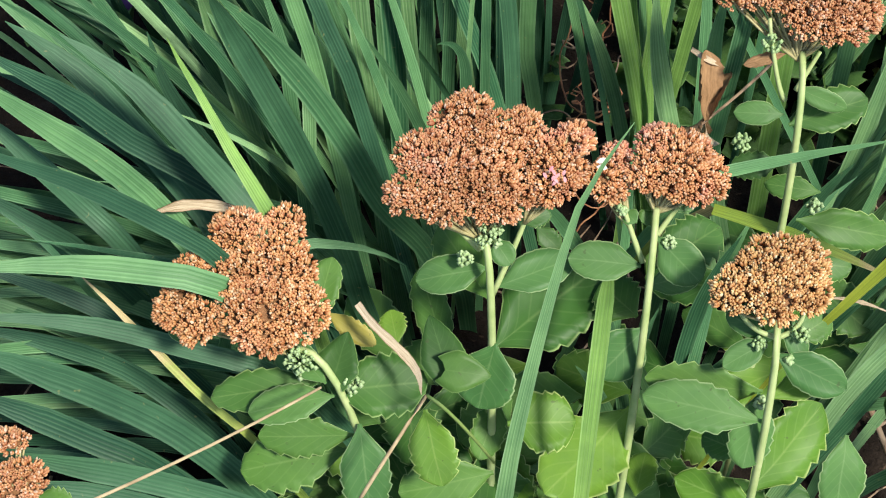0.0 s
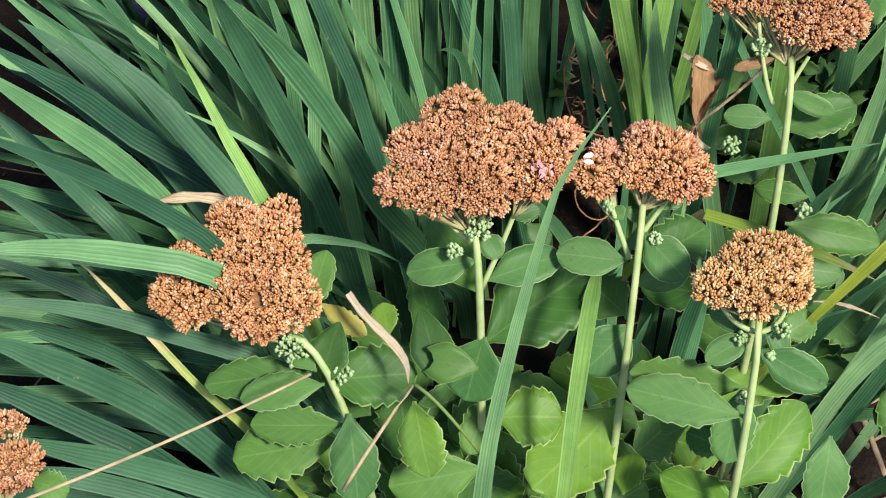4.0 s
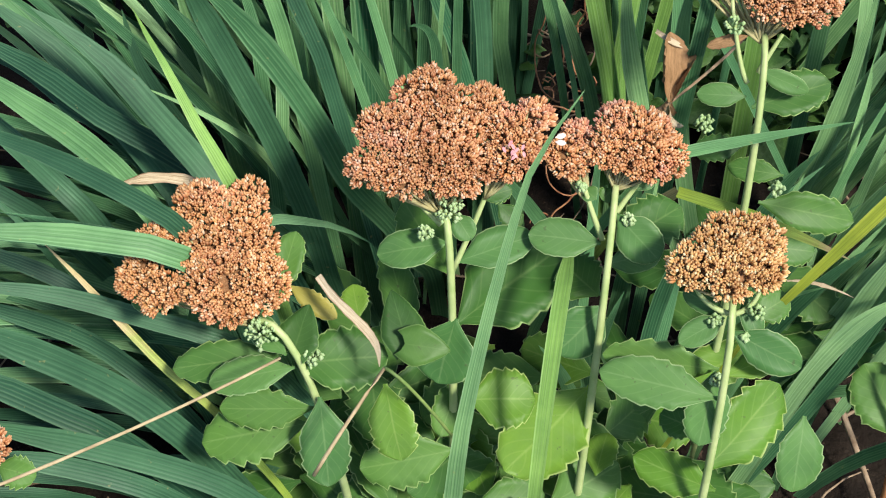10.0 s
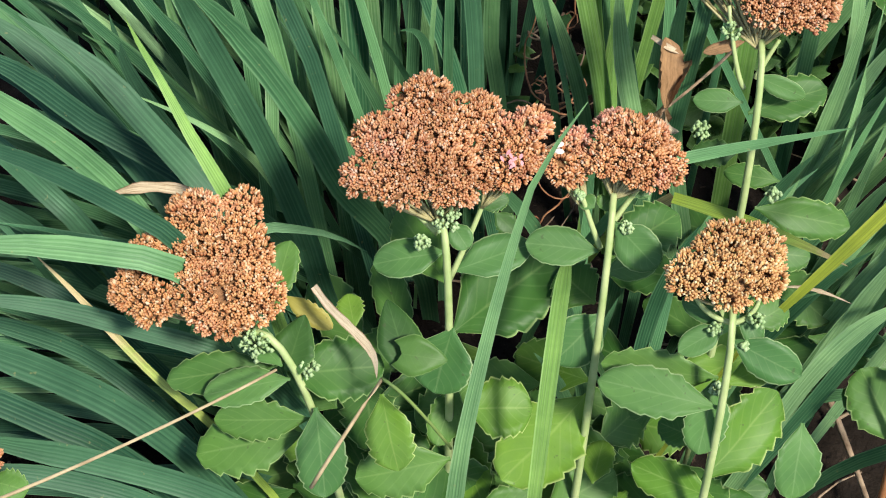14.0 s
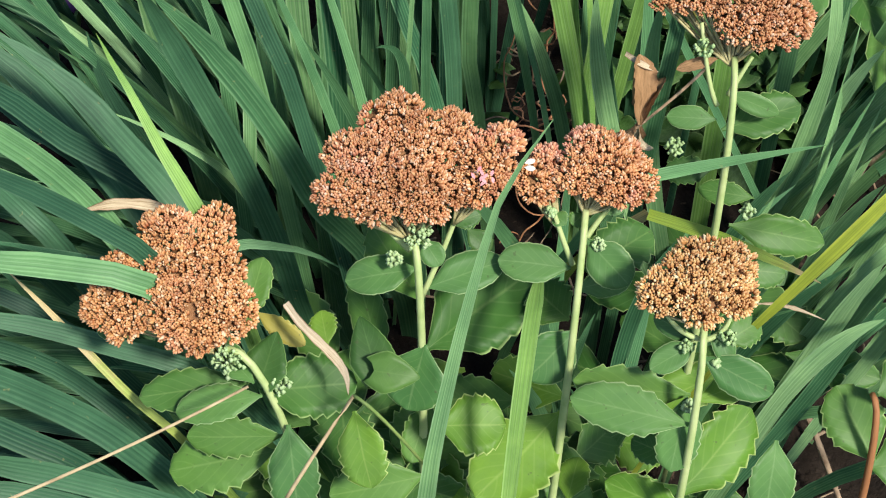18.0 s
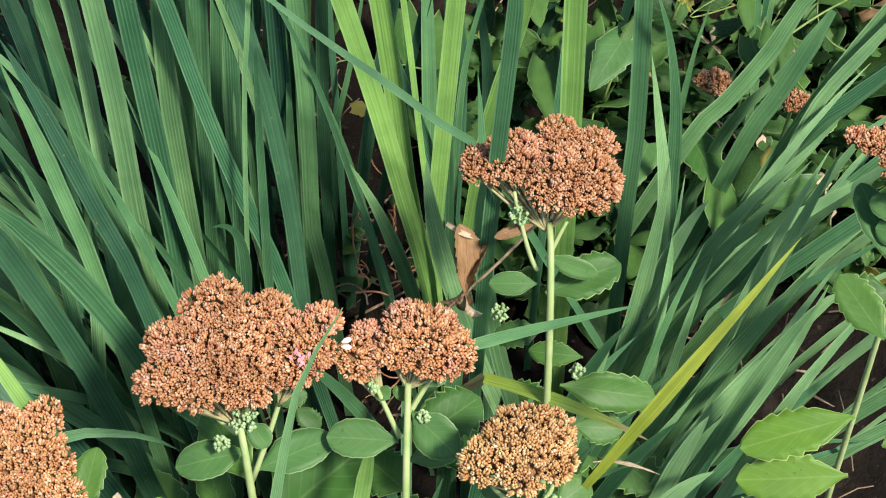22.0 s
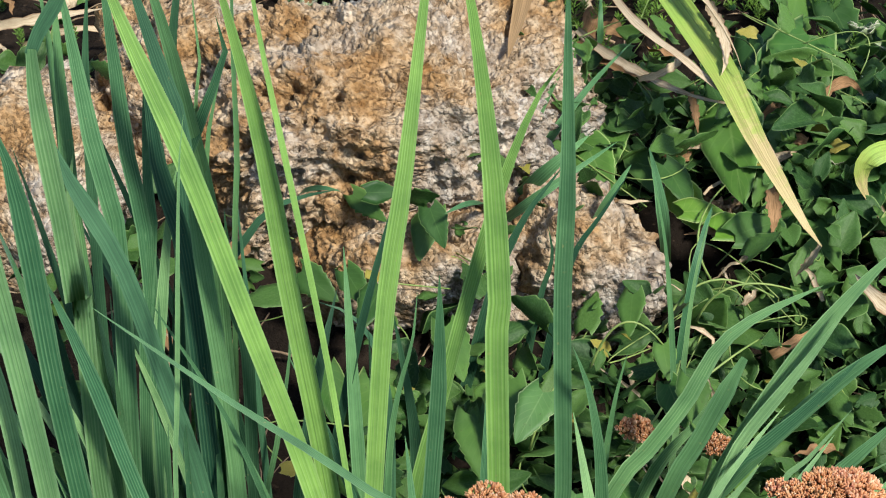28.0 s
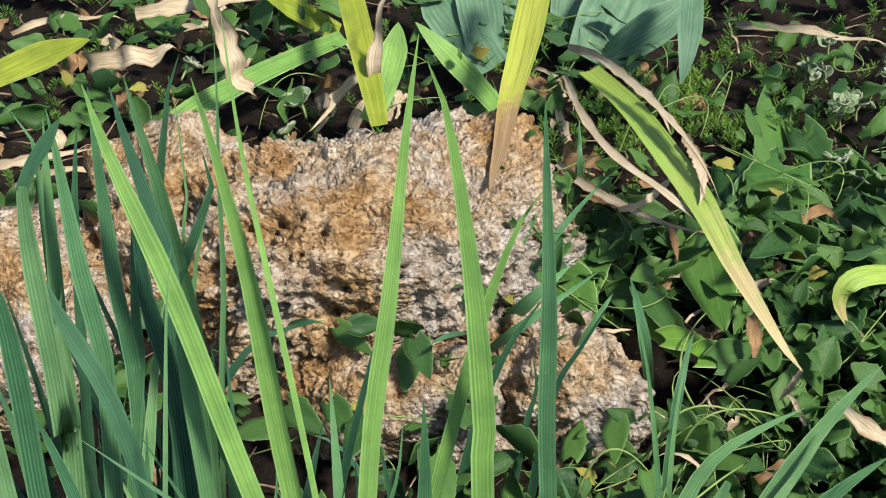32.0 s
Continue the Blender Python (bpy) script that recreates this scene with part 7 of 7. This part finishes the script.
fill(iris_c, 20, 14, 0.18, 0.38, 0.0, 0.24, (0.1, 0.8), (-0.05, 0.5), 0.24, 0.40, iris_pale)


# ---- rocks ----
def rock(label, centre, radii, turn, seed, sub=6, rough=1.0):
    bm = bmesh.new()
    bmesh.ops.create_icosphere(bm, subdivisions=sub, radius=1.0)
    rot = Matrix.Rotation(radians(turn), 3, "Z")
    s = Vector((seed * 3.7, seed * 1.3, seed * 7.1))
    for v in bm.verts:
        p = v.co.copy()
        # squared-off block with broken faces
        q = Vector([math.copysign(abs(c) ** 0.72, c) for c in p])
        q *= 1 + 0.16 * noise.noise(p * 1.6 + s) + 0.07 * noise.noise(p * 4.1 + s)
        q = Vector((q.x * radii[0], q.y * radii[1], q.z * radii[2]))
        w = q * 1.0 + s
        rag = 0.5 + 0.5 * noise.noise(w * 8)
        d = 0.020 * noise.fractal(w * 13, 0.8, 2.1, 4)
        # sparse hollows, rounded crumbs with creases between them, open pits
        cave = noise.voronoi(w * 26 + 0.5 * noise.noise_vector(w * 30))[0][0]
        d -= rough * 0.034 * max(0.0, 1 - cave / 0.36) * max(0.0, 0.35 + noise.noise(w * 6 + s))
        crumb = noise.voronoi(w * 100 + 0.35 * noise.noise_vector(w * 45))[0]
        d += rough * 0.0105 * (0.6 - min(1.0, crumb[0] / 0.62) ** 2) * (0.4 + 1.0 * rag)
        lump = noise.voronoi(w * 40 + 0.4 * noise.noise_vector(w * 25))[0][0]
        d += rough * 0.007 * (0.5 - min(1.0, lump / 0.65) ** 2)
        pit = noise.voronoi(w * 62 - s)[0][0]
        d -= rough * 0.022 * max(0.0, 1 - pit / 0.36) * (1.0 if noise.noise(w * 20 - s) > -0.05 else 0.0)
        v.co = rot @ (q + p.normalized() * d)
    me = bpy.data.meshes.new("rock")
    bm.to_mesh(me)
    bm.free()
    me.polygons.foreach_set("use_smooth", np.ones(len(me.polygons), dtype=bool))
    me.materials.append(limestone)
    ob = new("rock", me)
    ob.location = centre
    return tagged(ob, label, "rock", "rocks of the bed's edge")


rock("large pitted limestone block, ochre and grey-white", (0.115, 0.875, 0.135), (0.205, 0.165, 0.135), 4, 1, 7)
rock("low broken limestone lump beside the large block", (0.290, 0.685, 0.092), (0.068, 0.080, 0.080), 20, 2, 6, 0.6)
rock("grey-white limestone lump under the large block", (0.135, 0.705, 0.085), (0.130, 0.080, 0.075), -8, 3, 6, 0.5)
rock("limestone block behind the strap leaves", (-0.10, 0.95, 0.13), (0.10, 0.13, 0.12), 10, 4, 5)
rock("ochre limestone block at the end of the row", (-0.27, 0.84, 0.10), (0.11, 0.13, 0.12), -15, 5, 5)
rock("small stone sunk into the soil", (0.445, 0.735, 0.11), (0.020, 0.020, 0.018), 0, 6, 4)

ROCKS = (((0.115, 0.875, 0.135), (0.19, 0.155, 0.125)), ((0.292, 0.685, 0.085), (0.055, 0.065, 0.065)), ((0.135, 0.705, 0.085), (0.125, 0.077, 0.07)), ((-0.10, 0.95, 0.13), (0.09, 0.12, 0.11)), ((-0.27, 0.84, 0.10), (0.10, 0.12, 0.11)))


def in_rock(p, grow=1.0):
    return any(sum(((p[i] - c[i]) / (r[i] * grow)) ** 2 for i in range(3)) < 1 for c, r in ROCKS)


# ---- low leaves under the sedums ----
def under_leaves():
    rng = random.Random(21)
    for plant, n, cx, cy in ((sed_r, 22, 0.10, -0.12), (sed_c, 38, -0.03, -0.07), (sed_m, 24, 0.05, -0.06), (sed_l, 34, -0.11, -0.09), (sed_k, 16, 0.16, 0.06)):
        for i in range(n):
            a = i * 2.4 + rng.uniform(-0.4, 0.4)
            z = rng.uniform(0.03, 0.165)
            b = np.array((cx + rng.gauss(0, 0.03), cy + rng.gauss(0, 0.03), z))
            t = b + np.array((math.cos(a), math.sin(a), rng.uniform(-0.25, 0.35))) * rng.uniform(0.045, 0.075)
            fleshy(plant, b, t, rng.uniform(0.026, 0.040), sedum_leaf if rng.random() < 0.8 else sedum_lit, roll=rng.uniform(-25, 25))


under_leaves()


# ---- bindweed over the ground ----
def bindweed():
    rng = random.Random(31)
    shapes = []
    for i in range(17):
        ln = 1.0
        mat = vine_sick if i == 16 else vine_leaf
        me = fleshy_mesh((0, 0, 0), (0, ln, rng.uniform(-0.15, 0.1)), rng.uniform(0.62, 0.92), mat, roll=rng.uniform(-6, 6), bend=rng.uniform(-0.15, 0.45), cup=rng.uniform(-0.5, 0.9), depth=rng.choice((0.0, 0.03, 0.07, 0.13)), n=16, heart=rng.uniform(0.05, 0.32), thick=0.012)
        me.name = "vine_leaf"
        shapes.append(me)
    cells = {}

    def plant_at(x, y):
        i, j = min(3, max(0, int((x + 0.05) / 0.25))), 0 if y < 0.47 else 1 if y < 0.66 else 2 if y < 0.92 else 3
        if (i, j) not in cells:
            cx, cy = 0.25 * i + 0.075, (0.4, 0.57, 0.8, 1.2)[j]
            where = ("among the strap leaves", "in front of the stones", "beside the stones", "on the soil behind the stones")[j]
            cells[i, j] = thing("bindweed", "sprawling bindweed with arrow-shaped green leaves " + where, "vine", (cx, cy, ground_height(cx, cy)), "bindweed plants")
        return cells[i, j]

    made = 0
    for k in range(13000):
        x, y = rng.uniform(-0.45, 1.05), rng.uniform(0.28, 1.75)
        if k % 3 == 0:
            x, y = rng.uniform(0.08, 0.75), rng.uniform(0.28, 0.95)
        g = ground_height(x, y)
        # thick before and beside the stones, thin on the open soil
        dens = 1.4 if 0.05 < x < 0.75 and 0.30 < y < 0.95 else 0.6
        if y > 1.0 and x < 0.42:
            dens = 0.42
        if x > 0.40 and y > 0.92:
            dens = 0.30 if x < 0.66 else 0.45
        if x < 0.02 and y < 0.66:
            dens = 0.25
        if noise.noise(Vector((x * 7, y * 7, 5))) > dens - 0.15 or rng.random() > dens:
            continue
        p = np.array((x, y, g + abs(rng.gauss(0.03, 0.035)) + 0.008))
        if in_rock(p, 1.02) or (0.19 < x < 0.40 and 0.50 < y < 0.68 and rng.random() < 0.5) or (-0.02 < x < 0.24 and 0.56 < y < 0.73 and rng.random() < 0.85) or (0.30 < x < 0.48 and 0.60 < y < 0.78 and p[2] > 0.10):
            continue
        s = rng.choice((0.012, 0.016, 0.020, 0.024, 0.030, 0.037, 0.046)) * rng.uniform(0.85, 1.2)
        a = rng.uniform(0, 6.283)
        i = 16 if rng.random() < 0.03 else rng.randrange(16)
        s = min(s, 0.022) if i == 16 else s
        m = Matrix.Translation(p) @ Euler((rng.gauss(0.25, 0.55), rng.gauss(0, 0.55), a)).to_matrix().to_4x4() @ Matrix.Diagonal((s, s, s, 1))
        vine = plant_at(x, y)
        ob = new("vine_leaf", shapes[i])
        ob.parent = vine
        ob.matrix_parent_inverse = Matrix.Translation(-vine.location)
        ob.matrix_basis = m
        made += 1
        if made >= 4000:
            break
    # withered leaves and straws caught among the green ones
    for k in range(70):
        x, y = rng.uniform(0.28, 0.85), rng.uniform(0.32, 1.0)
        p = np.array((x, y, ground_height(x, y) + rng.uniform(0.03, 0.085)))
        if in_rock(p, 1.1):
            continue
        a, ln = rng.uniform(0, 6.283), rng.uniform(0.025, 0.07)
        d = np.array((math.cos(a), math.sin(a), rng.uniform(-0.4, 0.3))) * ln
        thin = k % 2 == 0
        blade(plant_at(x, y), p, p + d * 0.5 + np.array((rng.gauss(0, 0.006), rng.gauss(0, 0.006), 0.01)), p + d, rng.uniform(0.003, 0.006) if thin else rng.uniform(0.008, 0.015), straw if thin or k % 3 == 0 else dead_brown, "withered_leaf", "shrivelled dry leaf", tip=0.6, turn=rng.uniform(-50, 50), twist=rng.uniform(-150, 150), fold=0.5, wave=0.003, rag=0.3, n=9)
    # stems
    for k in range(120):
        x, y = rng.uniform(0.0, 0.85), rng.uniform(0.36, 1.35)
        if k < 18:
            x, y = rng.gauss(0.40, 0.06), rng.gauss(0.58, 0.06)
        p = np.array((x, y, ground_height(x, y) + rng.uniform(0.02, 0.08)))
        a = rng.uniform(0, 6.283)
        d = np.array((math.cos(a), math.sin(a), rng.uniform(-0.3, 0.2))) * rng.uniform(0.04, 0.11)
        tube(plant_at(x, y), "vine_stem", p, p + d * 0.5 + np.array((rng.gauss(0, 0.045), rng.gauss(0, 0.045), 0.02)), p + d, 0.0008, 0.0006, vine_stem, n=11)


bindweed()


# ---- curly tendrils ----
def tendrils():
    rng = random.Random(4)
    t = thing("dry_tendrils", "tangle of thin reddish-brown curled tendrils over dark soil", "tendril", (0.02, 0.27, 0.05))
    for k in range(13):
        p = np.array((0.02 + rng.gauss(0, 0.03), 0.26 + rng.gauss(0, 0.05), rng.uniform(0.03, 0.13)))
        h, pts = rng.uniform(0, 6.283), []
        cur, el = rng.uniform(-2, 2), rng.uniform(-0.5, 0.8)
        for i in range(26):
            pts.append(p.copy())
            cur += rng.gauss(0, 1.2)
            h += cur * 0.13
            el += rng.gauss(0, 0.2)
            p = p + 0.0055 * np.array((math.cos(h) * math.cos(el), math.sin(h) * math.cos(el), math.sin(el)))
            p[2] = max(p[2], 0.012)
        v, f = tube_data(pts, 0.0009, 0.0006, 5)
        part("tendril", mesh_of("tendril", v, f, tendril_red if k % 3 else twig), t)


tendrils()


# ---- stonecrop mat and rosettes ----
def stonecrop():
    rng = random.Random(8)
    V, F = [], []
    for k in range(1250):
        x, y = rng.uniform(0.28, 1.1), rng.uniform(0.75, 1.75)
        if k % 4 == 0:
            x, y = rng.gauss(0.54, 0.07), rng.gauss(1.15, 0.11)
        elif rng.random() < 0.34:
            x, y = rng.uniform(-0.5, 0.4), rng.uniform(1.04, 1.7)
        if noise.noise(Vector((x * 11, y * 11, 9))) < (-0.05 if k % 4 == 0 else -0.1):
            continue
        z = ground_height(x, y)
        if in_rock((x, y, z + 0.01)):
            continue
        lean = np.array((rng.gauss(0, 0.35), rng.gauss(-0.1, 0.35), 1.0))
        hh = rng.uniform(0.018, 0.05)
        big = rng.uniform(0.75, 1.35)
        for i in range(24):
            u = 0.35 + 0.65 * i / 23
            a = i * 2.4
            c = np.array((x, y, z)) + lean * hh * u
            d = np.array((math.cos(a), math.sin(a), 0.65 + 0.5 * u))
            ln = 0.0090 * big * (1.15 - 0.5 * u)
            side = np.array((-math.sin(a), math.cos(a), 0)) * 0.0010
            e = c + d * ln
            m = c + d * ln * 0.5
            n0 = len(V)
            V += [c, m + side, e, m - side, m + np.array((0, 0, 0.0013))]
            F += [(n0, n0 + 1, n0 + 4), (n0 + 1, n0 + 2, n0 + 4), (n0 + 2, n0 + 3, n0 + 4), (n0 + 3, n0, n0 + 4), (n0, n0 + 3, n0 + 2, n0 + 1)]
    tagged(new("stonecrop_mat", mesh_of("stonecrop_mat", V, F, moss, smooth=False)), "mat of bright green needle-leaved stonecrop on the soil", "ground cover", kind="stuff")


stonecrop()


def rosettes():
    rng = random.Random(17)
    first = thing("rosette_plant", "small pale grey-green succulent rosette on the soil", "succulent", (0, 0, 0), "pale rosettes")
    for i in range(13):
        a = i * 2.4
        r = 0.007 + 0.013 * (i / 12)
        el = 1.2 - 0.95 * i / 12
        b = np.array((math.cos(a), math.sin(a), 0)) * 0.002 + np.array((0, 0, 0.012))
        t = b + r * np.array((math.cos(a) * math.cos(el), math.sin(a) * math.cos(el), math.sin(el)))
        fleshy(first, b, t, 0.75 * r + 0.003, pale_rosette, depth=0.0, n=9, bend=-0.1, cup=0.4, thick=0.0022)
    tube(first, "stem", (0, 0, -0.02), (0.002, 0, 0), (0, 0, 0.012), 0.002, 0.0018, stem_green)
    spots = [(0.698, 1.18), (0.713, 1.139), (0.7, 1.11), (0.652, 1.004), (0.674, 0.988), (0.704, 1.252), (0.725, 1.256), (0.735, 1.143), (0.584, 0.784), (0.632, 0.902), (0.683, 0.953), (0.024, 1.155), (0.038, 1.174), (-0.106, 1.285), (0.02, 1.128)]
    spots += [(rng.gauss(0.74, 0.06), rng.gauss(1.22, 0.10)) for _ in range(10)] + [(rng.gauss(0.02, 0.06), rng.gauss(1.12, 0.05)) for _ in range(6)]
    for k, (x, y) in enumerate(spots):
        s = rng.uniform(0.75, 1.05) if k < 15 else rng.uniform(0.45, 0.85)
        m = Matrix.Translation((x, y, ground_height(x, y) + rng.uniform(0.01, 0.05))) @ Euler((rng.gauss(0.25, 0.3), rng.gauss(0, 0.3), rng.uniform(0, 6))).to_matrix().to_4x4() @ Matrix.Scale(s, 4)
        if k == 0:
            first.matrix_basis = m
        else:
            c = copy_thing(first, m)
            c.scale = (s, s, s)


rosettes()


# ---- litter ----
def litter():
    rng = random.Random(44)
    V, F, U = [], [], []
    for k in range(800):
        x, y = rng.uniform(-0.5, 1.0), rng.uniform(-0.3, 1.8)
        z = ground_height(x, y) + rng.uniform(0.0, 0.012)
        if in_rock((x, y, z)):
            continue
        a, ln = rng.uniform(0, 6.283), rng.uniform(0.02, 0.09)
        d = np.array((math.cos(a), math.sin(a), rng.uniform(-0.1, 0.15))) * ln
        p = np.array((x, y, z))
        v, f = tube_data(arc(p, p + d * 0.5 + np.array((rng.gauss(0, 0.004), rng.gauss(0, 0.004), 0.004)), p + d, 4)[0], rng.uniform(0.0006, 0.002), 0.0005, 5)
        n0 = len(V)
        V += list(v)
        F += [tuple(i + n0 for i in q) for q in f]
    tagged(new("plant_litter", mesh_of("plant_litter", V, F, twig)), "dry stalks and straw scattered on dark soil", "litter", kind="stuff")
    for k in range(120):
        x, y = rng.uniform(-0.45, 0.95), rng.uniform(0.25, 1.7)
        if k > 60:
            x, y = rng.uniform(-0.45, 0.5), rng.uniform(1.02, 1.6)
        z = ground_height(x, y) + 0.012
        if in_rock((x, y, z)):
            continue
        a, ln = rng.uniform(0, 6.283), rng.uniform(0.025, 0.06)
        p = np.array((x, y, z))
        d = np.array((math.cos(a), math.sin(a), rng.uniform(0, 0.4))) * ln
        e = thing("dead_leaf", "shrivelled brown fallen leaf on the soil", "dry leaf", tuple(p), "fallen leaves")
        blade(e, p, p + d * 0.5 + np.array((0, 0, 0.012)), p + d, rng.uniform(0.012, 0.028), dead_brown if rng.random() < 0.6 else straw, "leaf_blade", tip=0.6, turn=rng.uniform(-40, 40), twist=rng.uniform(-80, 80), wave=0.003, n=9)


litter()
